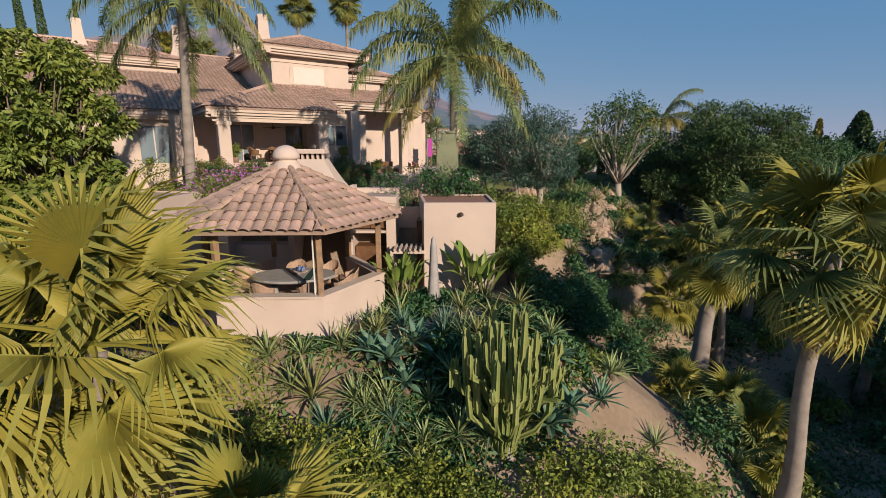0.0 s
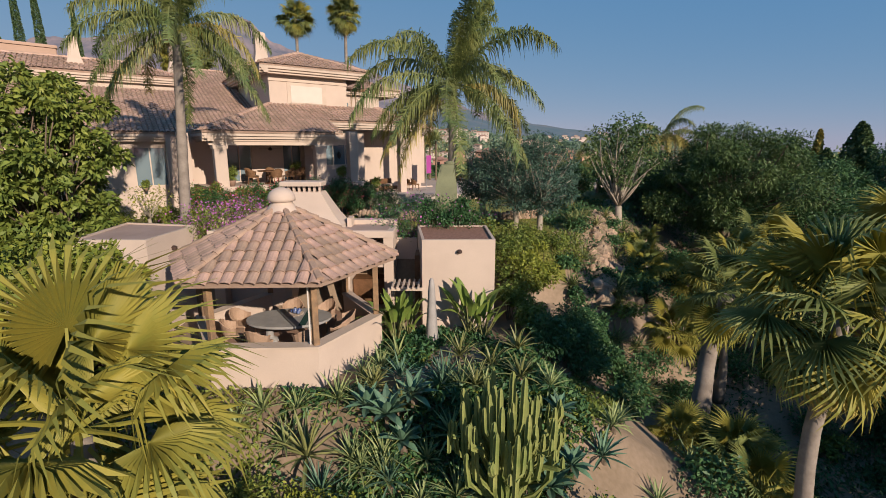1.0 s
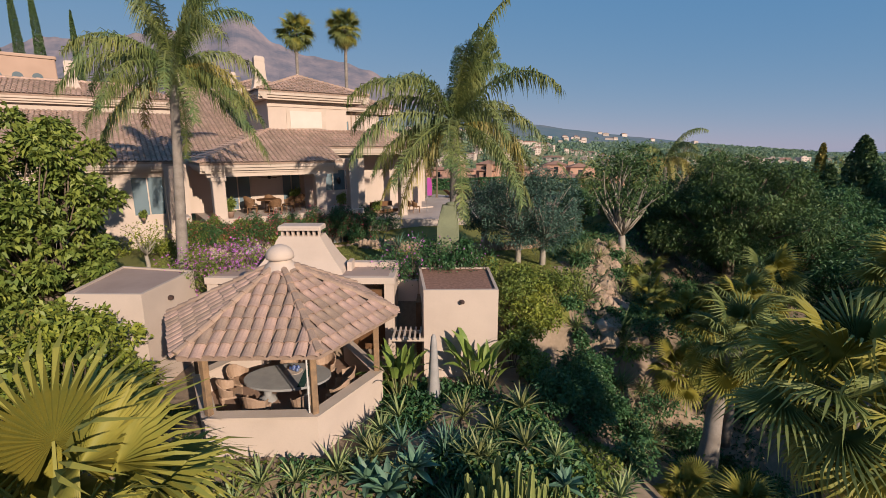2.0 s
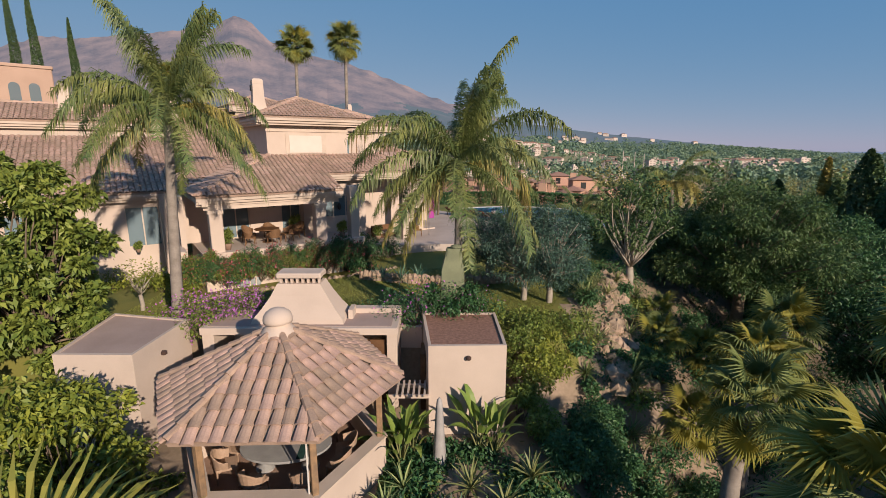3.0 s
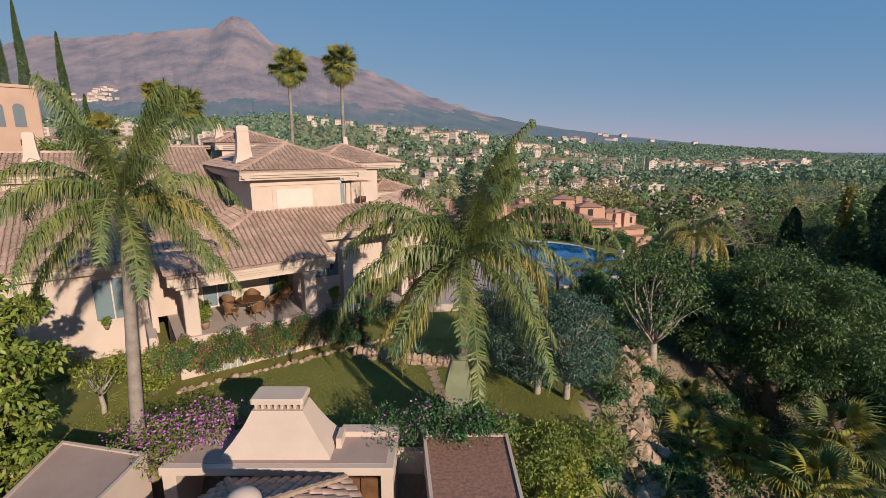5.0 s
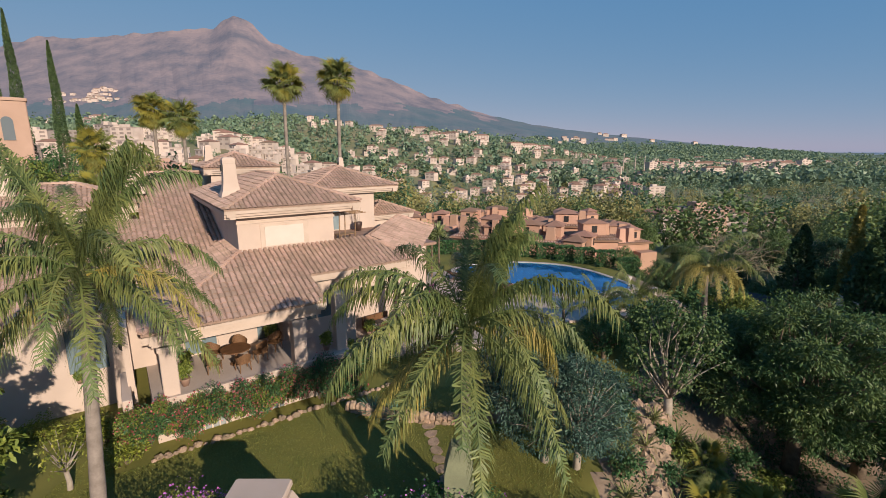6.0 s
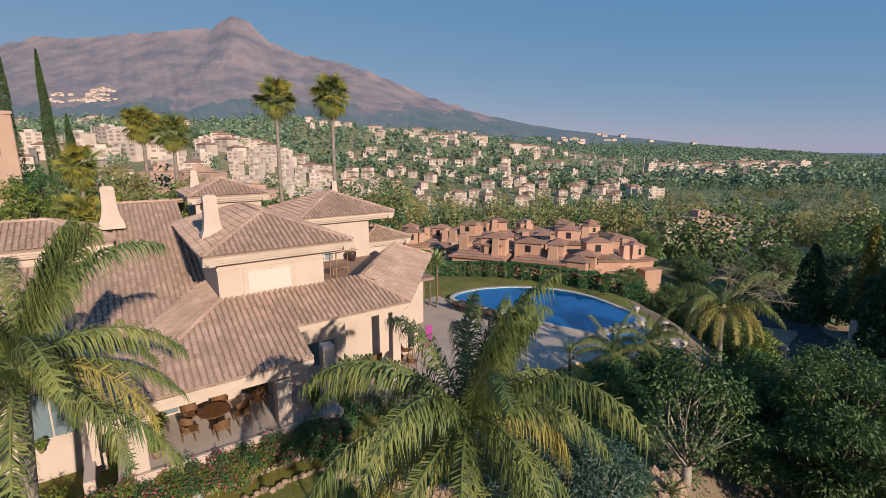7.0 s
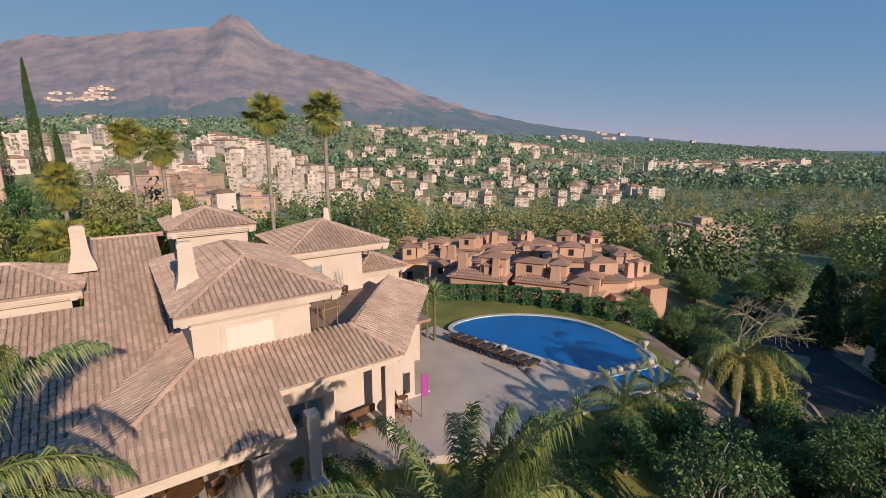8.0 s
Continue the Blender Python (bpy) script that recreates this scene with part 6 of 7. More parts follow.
def rock_mesh(r, rng, flat=0.8):
    """An uneven broken stone."""
    mb = Mesh().lathe([(r * 0.8, -0.2), (r * 1.05, 0.0), (r * 0.95, r * 0.4 * flat), (r * 0.55, r * 0.8 * flat), (r * 0.15, r * 0.9 * flat)], 7)
    mb.v = [(x * rng.uniform(0.72, 1.2), y * rng.uniform(0.72, 1.2), z * rng.uniform(0.7, 1.25)) for x, y, z in mb.v]
    return mb


# greenery at the foot of the garden pillar
for i, (x, y, r, h) in enumerate([(0.2, 19.1, 0.6, 2.5), (-0.5, 19.45, 0.55, 2.3), (0.85, 19.4, 0.6, 2.2)]):
    bush(x, y, gz(x, y), r, h, M_LEAFD, "dark leafy shrub before the garden pillar", 1500, 0.15, 1350 + i, group="shrubs round the pillar")
# stone edging of the terrace beds
for i in range(40):
    w = HM @ Vector((-0.8 + i * 0.26 + prng.uniform(-0.06, 0.06), -0.95 + prng.gauss(0, 0.06), 0))
    st = part("edging_stone", rock_mesh(prng.uniform(0.09, 0.2), prng), M_STONE, None)
    st.matrix_world = Matrix.Translation((w.x, w.y, gz(w.x, w.y))) @ pose(0, 0, 0, prng.uniform(-12, 12), prng.uniform(-12, 12), prng.uniform(0, 360))
    tagged(st, "rough field stone edging the terrace bed", "stone", "bed edging stones")
# rockery on the slope
for i in range(150):
    s = prng.random()
    x, y = 7.2 + 1.9 * s + prng.gauss(0, 0.5), 19.6 + 7.2 * s + prng.gauss(0, 0.3)
    st = part("rock", rock_mesh(prng.uniform(0.12, 0.42), prng, 1.1), M_STONE, None)
    st.matrix_world = Matrix.Translation((x, y, gz(x, y) + 0.02)) @ pose(0, 0, 0, prng.uniform(-25, 25), prng.uniform(-25, 25), prng.uniform(0, 360))
    tagged(st, "rough brown rock in the rockery", "rock", "rockery rocks")

# low ground cover on the slope
def cover(name, n, box_, size, mat, label, seed, skip=None, high=0.18):
    ng = np.random.default_rng(seed)
    x, y = ng.uniform(box_[0], box_[2], n), ng.uniform(box_[1], box_[3], n)
    patch = np.sin(x * 1.9 + 0.7) * np.cos(y * 1.6) + np.sin(x * 0.8 - y * 1.1) + ng.normal(0, 0.45, n)
    ok = patch > -0.35
    if skip:
        ok &= ~skip(x, y)
    x, y = x[ok], y[ok]
    p = np.stack([x, y, land(x, y) + high * ng.random(len(x)) ** 1.5], 1)
    d = np.stack([ng.normal(0, 0.4, len(x)), ng.normal(0, 0.4, len(x)), np.full(len(x), 0.8)], 1)
    tagged(new(name, leaves_mesh(name, p, size, ng, mat, d, 0.35)), label, "ground cover", kind="stuff")


path_skip = lambda x, y: ((np.abs(x - (5.2 + (y - 10) * 0.45)) < 1.4) & (y < 15.5)) | ((x > -7.6) & (x < -2) & (y > 11.6))
cover("ground_cover", 52000, (-11, 5.0, 7, 14.2), 0.18, M_LEAF, "low green ground cover plants on the slope", 501, path_skip)
cover("ground_cover", 30000, (-4.0, 8.0, 3.8, 15.6), 0.22, M_LEAFD, "low dark ground cover under the cactus", 502, path_skip, 0.3)
cover("ground_cover", 60000, (5.5, 8.5, 24, 33), 0.2, M_LEAFD, "low dark undergrowth under the palms", 503, path_skip, 0.3)


def lawn_ok(x, y):
    back = (x > 4.6 + np.maximum(0, y - 22) * 0.5)
    la = (x - HO[0]) * 0.8192 + (y - HO[1]) * 0.5736
    lb = -(x - HO[0]) * 0.5736 + (y - HO[1]) * 0.8192
    return back | ((lb > -1.1) & (la > -2)) | (lb > 4.4)


ng = np.random.default_rng(55)
gx_, gy_ = ng.uniform(-14, 7, 90000), ng.uniform(19.4, 29, 90000)
keep_ = ~lawn_ok(gx_, gy_)
gp = np.stack([gx_[keep_], gy_[keep_], land(gx_[keep_], gy_[keep_]) + 0.02], 1)
M_GRASS = leaf("grass_blade", (0.34, 0.31, 0.08), (0.22, 0.235, 0.055), 0.4, 0.2)
tagged(new("lawn_grass", leaves_mesh("lawn_grass", gp, 0.085, ng, M_GRASS, np.tile([0, 0, 1.0], (len(gp), 1)), 0.2)), "short mown grass blades of the lawn", "grass", kind="stuff")


# ---- pool and deck ----
POOL = [(0.6, 48.0), (2.2, 46.6), (5.7, 43.9), (10.1, 40.3), (12.2, 40.6), (14.6, 42.3), (14.9, 43.4), (13.9, 46.2), (12.6, 48.7), (10.8, 50.4), (8.4, 51.2), (6.2, 51.4), (3.6, 50.9), (1.4, 49.6)]


def grown(poly, k):
    n = len(poly)
    out = []
    for i in range(n):
        a, b, c = Vector(poly[i - 1]), Vector(poly[i]), Vector(poly[(i + 1) % n])
        d = ((b - a).normalized() + (c - b).normalized()).normalized()
        out.append((b.x + d.y * k, b.y - d.x * k))
    return out


def smooth_poly(poly, k=2):
    for _ in range(k):
        q = []
        for i in range(len(poly)):
            (x0, y0), (x1, y1) = poly[i], poly[(i + 1) % len(poly)]
            q += [(0.75 * x0 + 0.25 * x1, 0.75 * y0 + 0.25 * y1), (0.25 * x0 + 0.75 * x1, 0.25 * y0 + 0.75 * y1)]
        poly = q
    return poly


def pool_of(poly, label, z=2.42):
    t = thing("swimming_pool", label, "pool")
    part("basin", Mesh().prism(poly, z - 0.6, z + 0.01), M_POOLTILE, t, "blue mosaic pool bottom")
    part("water", Mesh().prism(grown(poly, -0.02), z + 0.06, z + 0.07), M_WATER, t, "clear still water").visible_shadow = False
    o, c = grown(poly, 0.38), Mesh()
    n = len(poly)
    c.add([(*p, z + 0.10) for p in poly] + [(*p, z + 0.10) for p in o] + [(*p, z - 0.02) for p in poly] + [(*p, z - 0.5) for p in o],
          [(i, n + i, n + (i + 1) % n, (i + 1) % n) for i in range(n)] + [(n + i, 3 * n + i, 3 * n + (i + 1) % n, n + (i + 1) % n) for i in range(n)] + [(2 * n + i, i, (i + 1) % n, 2 * n + (i + 1) % n) for i in range(n)])
    part("coping", c, M_COPING, t, "pale stone coping")
    return t


deck = tagged(part("pavement", Mesh().prism([(-8.0, 33.2), (-4, 31.8), (1.5, 32.4), (8, 36.0), (15.4, 37.6), (16.2, 39.6), (12.4, 40.2), (9.9, 39.9), (5.4, 43.5), (0.2, 48.2), (-0.6, 49.2), (-2.2, 47.4), (-8, 43)], 0.6, 2.40), M_DECK), "pale pink paved pool deck", "paving", kind="structure")
pool = pool_of(smooth_poly(POOL), "large curved swimming pool with deep blue water")
pool2 = pool_of([(11.4, 37.9), (15.0, 38.9), (14.5, 41.3), (10.9, 39.9)], "small square plunge pool beside the swimming pool", 2.46)
for i in range(8):
    x, y = 10.7 + i * 0.52, 40.3 + i * 0.24
    t = tagged(part("pool_stone", Mesh().box((x - 0.2, y - 0.2, 2.38), (x + 0.2, y + 0.2, 2.78), None, 0.06), M_COPING), "pale stepping block between the two pools", "stone block", "pool edge blocks")


def lounger(m, label):
    t = thing("sun_lounger", label, "lounger", m, "loungers by the pool")
    for x in (-0.28, 0.28):
        for y in (-0.8, 0.55):
            part("leg", Mesh().box((x - 0.025, y - 0.025, 0), (x + 0.025, y + 0.025, 0.28)), M_WOOD, t)
    part("frame", Mesh().box((-0.33, -0.98, 0.26), (0.33, 0.32, 0.32), None, 0.01), M_WOOD, t)
    part("backrest", Mesh().box((-0.33, 0, 0), (0.33, 0.72, 0.05), pose(0, 0.32, 0.28, 38)), M_WOOD, t)
    part("mattress", Mesh().box((-0.30, -0.95, 0.322), (0.30, 0.30, 0.39), None, 0.02), M_CLOTH, t)
    part("back_cushion", Mesh().box((-0.30, 0.02, 0.052), (0.30, 0.70, 0.11), pose(0, 0.32, 0.28, 38), 0.02), M_CLOTH, t)
    return t


for i in range(8):
    s = i / 7
    lounger(pose(0.9 + 4.9 * s, 46.0 - 4.6 * s, 2.4, 0, 0, 128 + 4 * (i % 3)), "dark wooden sun lounger with dark cushion on the pool deck")
for i, (x, y) in enumerate([(14.9, 44.2), (15.6, 41.0), (4.4, 43.6), (15.2, 37.6)]):
    t = thing("stone_urn", "pale stone urn on the pool edge", "urn", Matrix.Translation((x, y, 2.42)), "pool urns")
    part("bowl", Mesh().lathe([(0.16, 0), (0.16, 0.1), (0.08, 0.2), (0.2, 0.45), (0.26, 0.62), (0.22, 0.66)], 14), M_COPING, t, "", True)
# hedge behind the pool
hedge_ng = np.random.default_rng(77)
for i in range(13):
    x = -3 + i * 1.65
    y = 57.4 - 0.42 * max(0, i - 3) - 0.05 * max(0, i - 3) ** 2
    t = thing("hedge", "clipped green hedge behind the pool lawn", "hedge", Matrix.Translation((x, y, gz(x, y))), "pool hedge")
    p = hedge_ng.random((1500, 3)) * np.array([1.9, 0.9, 1.5]) - np.array([0.95, 0.45, 0.0])
    k = hedge_ng.random(1500)
    p[:, 1] = np.where(k < 0.5, -0.45 + 0.1 * hedge_ng.random(1500), p[:, 1])
    p[:, 2] = np.where(k > 0.62, 1.4 + 0.15 * hedge_ng.random(1500), p[:, 2])
    part("leaves", leaves_mesh("leaves", p, 0.2, hedge_ng, M_LEAFD, None, 0.6), M_LEAFD, t)
    part("stem", Mesh().tube([(0, 0, -0.2), (0, 0, 1.0)], [0.06, 0.03], 5), M_BARK2, t)


# ---- neighbouring terracotta houses ----
def terracotta_house(m, w, d, h, rng, label):
    t = thing("townhouse", label, "house", m, "terracotta townhouses")
    part("wall", Mesh().box((-w / 2, -d / 2, -4), (w / 2, d / 2, h)).box((w * 0.1, -d / 2 - 1.6, -4), (w * 0.5, -d / 2, h * 0.62)), M_TERRACOTTA, t)
    o = 0.35
    ro = Mesh()
    a0, a1, b0, b1 = -w / 2 - o, w / 2 + o, -d / 2 - o, d / 2 + o
    rise = min(w, d) * 0.16
    ro.add([(a0, b0, h), (a1, b0, h), (a1, b1, h), (a0, b1, h), (a0 + d / 2, 0, h + rise), (a1 - d / 2, 0, h + rise), (a0, b0, h - 0.18), (a1, b0, h - 0.18), (a1, b1, h - 0.18), (a0, b1, h - 0.18)],
           [(0, 1, 5, 4), (2, 3, 4, 5), (1, 2, 5), (3, 0, 4), (0, 6, 7, 1), (1, 7, 8, 2), (2, 8, 9, 3), (3, 9, 6, 0), (9, 8, 7, 6)])
    roof = part("roof", ro, M_FARROOF, t)
    tl = tiles_joined(tile_poses([(a0, b0, h), (a1, b0, h), (a1 - d / 2, 0, h + rise), (a0 + d / 2, 0, h + rise)], (0, -1), 0.32, 0.7))
    tl2 = part("roof_tiles", tl, M_TILE, roof)
    tl2["kind"] = "stuff"
    # stepped upper rooms above the main roof
    for s_ in range(rng.choice((1, 2, 2))):
        ux, uy, uw, ud, uh = rng.uniform(-w * 0.3, w * 0.3), rng.uniform(-d * 0.25, d * 0.1), rng.uniform(0.9, 1.7), rng.uniform(0.9, 1.5), h + rng.uniform(1.2, 2.2)
        up = part("upper_room", Mesh().box((ux - uw, uy - ud, h - 1), (ux + uw, uy + ud, uh), None, 0.05), M_TERRACOTTA, t)
        pr = Mesh()
        pr.add([(ux - uw - 0.25, uy - ud - 0.25, uh), (ux + uw + 0.25, uy - ud - 0.25, uh), (ux + uw + 0.25, uy + ud + 0.25, uh), (ux - uw - 0.25, uy + ud + 0.25, uh), (ux, uy, uh + 0.55)], [(0, 1, 4), (1, 2, 4), (2, 3, 4), (3, 0, 4), (3, 2, 1, 0)])
        part("small_roof", pr, M_FARROOF, up)
        # black box on the wall, painting the shade of an opening
        part("opening_shade", Mesh().box((ux - 0.35, uy - ud - 0.02, uh - 1.1), (ux + 0.3, uy - ud + 0.1, uh - 0.3)), M_PAINTED_SHADE, up)
    for _ in range(rng.choice((1, 1, 2))):
        x, y, c = rng.uniform(-w * 0.4, w * 0.4), rng.uniform(-d * 0.45, d * 0.1), rng.uniform(0.4, 0.62)
        foot, neck, high = ([(x - k * c, y - k * c * 0.8), (x + k * c, y - k * c * 0.8), (x + k * c, y + k * c * 0.8), (x - k * c, y + k * c * 0.8)] for k in (1.25, 0.85, 0.75))
        up_ = h + rng.uniform(1.4, 2.4)
        part("chimney", Mesh().prism(foot, h - 1.5, h + 0.9, neck).prism(neck, h + 0.9, up_, high), M_TERRACOTTA, t)
    k = max(2, int(w / 2.4))
    for i in range(k):
        x = -w / 2 + w * (i + 0.5) / k
        for z in ((h - 1.9,) if i / k > 0.55 else (h - 1.9, h - 4.6)):
            wn = part("window", Mesh().box((x - 0.5, -d / 2 - 0.06, z - 0.65), (x + 0.5, -d / 2 + 0.02, z + 0.65)), M_TRIM, t)
            # black pane, the unlit room behind it painted into its colour
            part("pane", Mesh().box((x - 0.4, -d / 2 - 0.075, z - 0.55), (x + 0.4, -d / 2 - 0.062, z + 0.55)), M_PAINTED_SHADE, wn)
    return t


hrng = random.Random(9)
k = 0
for row, (yy, zz) in enumerate([(64, -0.3), (71, -1.2), (79, -1.8), (88, -2.6), (98, -3.5)]):
    for col in range(6):
        x = -6.5 + col * 5.9 + row * 1.3 + hrng.uniform(-1, 1)
        if row == 0 and col in (0, 1, 5) or row == 1 and col in (0,) or x > 38:
            continue
        w, d, h = hrng.uniform(4.2, 6.4), hrng.uniform(4, 5.4), hrng.uniform(2.8, 5.4)
        y = yy - 0.10 * abs(x - 12) + hrng.uniform(-1.2, 1.2)
        terracotta_house(pose(x, y, zz - 0.6, 0, 0, hrng.uniform(-25, 25)), w, d, h - 0.4, hrng, "terracotta rendered townhouse with clay tile roof and chimneys")
terracotta_house(pose(15.8, 61.4, -1.2, 0, 0, 60), 3.6, 3.4, 2.9, hrng, "small terracotta house with steep clay tile roof")
# the arched terracotta building uphill
arch = thing("arched_building", "flat-roofed terracotta building with arched windows uphill", "building", pose(-60.0, 70.6, 3.6, 0, 0, 42))
part("wall", Mesh().box((-12, -3, -9), (4.5, 6, 15.6), None, 0.1), M_PEACH, arch)
part("roof_rim", Mesh().box((-12.15, -3.15, 15.6), (4.65, 6.15, 16.0), None, 0.08), M_PEACH, arch)
for x in (-9.2, -6.8, -4.4, -2.0, 0.2, 2.3):
    aw = Mesh()
    pl = [(x - 0.6, 10.6), (x + 0.6, 10.6)] + [(x + 0.6 * math.cos(math.pi * j / 8), 13.0 + 0.6 * math.sin(math.pi * j / 8)) for j in range(9)]
    n = len(pl)
    aw.add([(px, -3.06, pz) for px, pz in pl] + [(px, -2.9, pz) for px, pz in pl], [tuple(range(n)), tuple(range(2 * n - 1, n - 1, -1))] + [(i, n + i, n + (i + 1) % n, (i + 1) % n) for i in range(n)])
    part("arched_window", aw, M_GLASS, arch, "arched glazed window")


# ---- villages across the valley ----
def far_villa(w, d, h, flat, floors, name="villa", label="white villa with clay roof across the valley", mat=None):
    mat = mat or M_FARWHITE
    t = thing(name, label, "building", Matrix.Translation((0, 0, -500)), "far village buildings")
    wall = Mesh().box((-w / 2, -d / 2, -3), (w / 2, d / 2, h))
    part("wall", wall, mat, t)
    if flat:
        part("roof", Mesh().box((-w / 2 - 0.3, -d / 2 - 0.3, h), (w / 2 + 0.3, d / 2 + 0.3, h + 0.4)).box((-w * 0.2, -d * 0.2, h + 0.4), (w * 0.1, d * 0.2, h + 2.2)), mat, t)
    else:
        a, b, r = w / 2 + 0.5, d / 2 + 0.5, min(w, d) * 0.2
        ro = Mesh()
        k_ = max(0.0, a - b)
        ro.add([(-a, -b, h), (a, -b, h), (a, b, h), (-a, b, h), (-k_, 0, h + r), (k_ + 0.01, 0, h + r)], [(0, 1, 5, 4), (2, 3, 4, 5), (1, 2, 5), (3, 0, 4), (3, 2, 1, 0)])
        part("roof", ro, M_FARROOF, t)
    n = max(2, int(w / 5.2))
    for f in range(floors):
        for i in range(n):
            x = -w / 2 + w * (i + 0.5) / n
            z = h * (f + 0.5) / floors
            part("window", Mesh().box((x - w / n * 0.27, -d / 2 - 0.05, z - 0.7), (x + w / n * 0.27, -d / 2 + 0.05, z + 0.7)), M_FARGLASS, t)
    return t


protos = [far_villa(9, 8, 5, False, 2), far_villa(12, 9, 6, False, 2), far_villa(8, 7, 5, True, 2), far_villa(17, 9, 7.5, True, 3, "apartment_block", "white terraced apartment block across the valley"),
          far_villa(26, 11, 8.5, False, 3, "apartment_block", "long pale apartment block across the valley"),
          far_villa(12, 9, 5.5, True, 2, "hill_house", "peach-coloured flat-roofed house on the hillside", M_PEACH)]
used = [0] * 6


def settle(i, x, y, s=1.0, turn=0.0, dz=0.0):
    m = Matrix.Translation((x, y, gz(x, y) + dz)) @ pose(0, 0, 0, 0, 0, turn) @ Matrix.Scale(s, 4)
    if not used[i]:
        used[i] = 1
        protos[i].matrix_world = m
        return protos[i]
    return copy_thing(protos[i], m @ Matrix.Scale(1 / protos[i].scale.x, 4))


vr = random.Random(17)
spots = []
# terraced white rows stepping up the hillside
for r_ in range(9):
    y = 215 + r_ * 23
    for c_ in range(9):
        x = -0.41 * y + c_ * (0.24 * y / 8) + vr.uniform(-2, 2)
        if vr.random() < 0.85:
            yy = y + vr.uniform(-6, 6)
            spots.append((x, yy))
            settle(2, x, yy, vr.uniform(0.65, 0.95), vr.uniform(-8, 8) - 12, 1.5)
for n_, (q0, q1, y0, y1, kinds) in ((60, (-0.66, -0.28, 110, 240, (5, 5, 0))), (120, (-0.60, -0.13, 230, 560, (0, 1, 2, 2, 0, 2))), (120, (-0.2, 0.42, 430, 820, (0, 1, 1, 2, 0))), (20, (-0.05, 0.55, 480, 800, (3, 1, 2))), (46, (0.20, 0.85, 800, 1500, (4, 3, 4, 1))),
                                    (44, (-0.95, -0.55, 240, 480, (3, 0, 1))), (26, (-0.9, -0.5, 900, 1300, (0, 1, 4))), (34, (-0.36, 0.2, 950, 1230, (1, 4, 2, 1))), (40, (-0.2, 0.9, 1300, 2600, (4, 3, 4)))):
    for _ in range(n_):
        y = vr.uniform(y0, y1)
        x = vr.uniform(q0, q1) * y
        if all((x - a) ** 2 + (y - b) ** 2 > (13 if y < 780 else 30) ** 2 for a, b in spots):
            spots.append((x, y))
            settle(vr.choice(kinds), x, y, (1.35 if y > 780 else 1.1) if y > 200 else 0.7, vr.uniform(-40, 40), 4 if y > 780 else 2)

for i in range(16):
    y = 1080 + 60 * math.sin(i * 1.7)
    x = (0.44 + 0.021 * i) * y
    spots.append((x, y))
    settle((3, 4, 1, 3)[i % 4], x, y, 1.7, vr.uniform(-15, 15), 5.2)
# houses among the trees beyond the road
for i, x, y, s_, tn in ((5, 66, 128, 0.9, 10), (1, 76, 133, 0.8, -20), (0, 56, 126, 0.85, 25), (0, 101, 150, 0.9, -15)):
    spots.append((x, y))
    settle(i, x, y, s_, tn, 2.6)
# hamlets on the foot of the mountain
hamlet = far_villa(22, 13, 8, False, 1, "far_house", "tiny white house on the foot of the mountain")
first_one = True
for n_, q0, q1, e0, e1 in ((34, -0.80, -0.66, 0.086, 0.104), (8, -0.71, -0.66, 0.104, 0.112), (9, -0.06, 0.12, 0.024, 0.029), (10, -0.36, -0.2, 0.03, 0.045), (22, 0.2, 0.55, 0.006, 0.022), (10, 0.26, 0.42, 0.018, 0.03)):
    for _ in range(n_):
        w = on_mountain(vr.uniform(q0, q1), vr.uniform(e0, e1))
        if w is None:
            continue
        m = Matrix.Translation(w + Vector((0, 0, 2))) @ pose(0, 0, 0, 0, 0, vr.uniform(-30, 30)) @ Matrix.Scale(w.y / 2600 * vr.uniform(0.8, 1.5), 4)
        if first_one:
            hamlet.matrix_world, first_one = m, False
        else:
            copy_thing(hamlet, m @ Matrix.Scale(1 / hamlet.scale.x, 4))
# ---- woods of the valley ----
def woods(name, n, q0, q1, y0, y1, size, per, leaf_s, mat, label, seed, power=1.0, clear=11):
    ng = np.random.default_rng(seed)
    y = y0 + (y1 - y0) * ng.random(n) ** power
    x = (q0 + (q1 - q0) * ng.random(n)) * y
    s = size * ng.uniform(0.5, 1.3, n)
    ok = np.ones(n, bool)
    for a, b in spots:
        ok &= ~((np.abs(x - a) < clear) & (y > b - 3 * clear) & (y < b + clear))
    x, y, s = x[ok], y[ok], s[ok]
    z = land(x, y)
    n = len(x)
    d = ng.normal(size=(n, per, 3))
    d /= np.linalg.norm(d, axis=2)[:, :, None]
    k = 0.45 + 0.55 * ng.random((n, per, 1)) ** 0.5
    lobes = 1 + 0.3 * np.sin(d[:, :, :1] * 5 + ng.random((n, 1, 1)) * 6) * np.cos(d[:, :, 1:2] * 4)
    tall = ng.uniform(0.5, 0.95, (n, 1, 1))
    p = d * k * lobes * s[:, None, None] * np.concatenate([0.5 + 0 * tall, 0.5 + 0 * tall, tall], 2)
    p += np.stack([x, y, z + s * (0.1 + tall[:, 0, 0])], 1)[:, None, :]
    aim = d.reshape(-1, 3)
    sz = np.repeat(s, per) * leaf_s
    me = leaves_mesh(name, p.reshape(-1, 3), sz, ng, mat, aim, 0.7)
    tagged(new(name, me), label, "woods", kind="stuff")


woods("near_woods", 900, -0.14, 0.95, 104, 250, 6.4, 360, 0.092, M_WOODS, "brownish green eucalyptus woods below the houses", 1)
woods("green_woods", 190, -0.14, 1.0, 100, 250, 6.0, 360, 0.092, M_WOODG, "fresh green trees below the houses", 11)
woods("pine_woods", 110, -0.14, 1.05, 100, 270, 6.8, 360, 0.092, M_WOODD, "dark pines among the eucalyptus woods", 12)
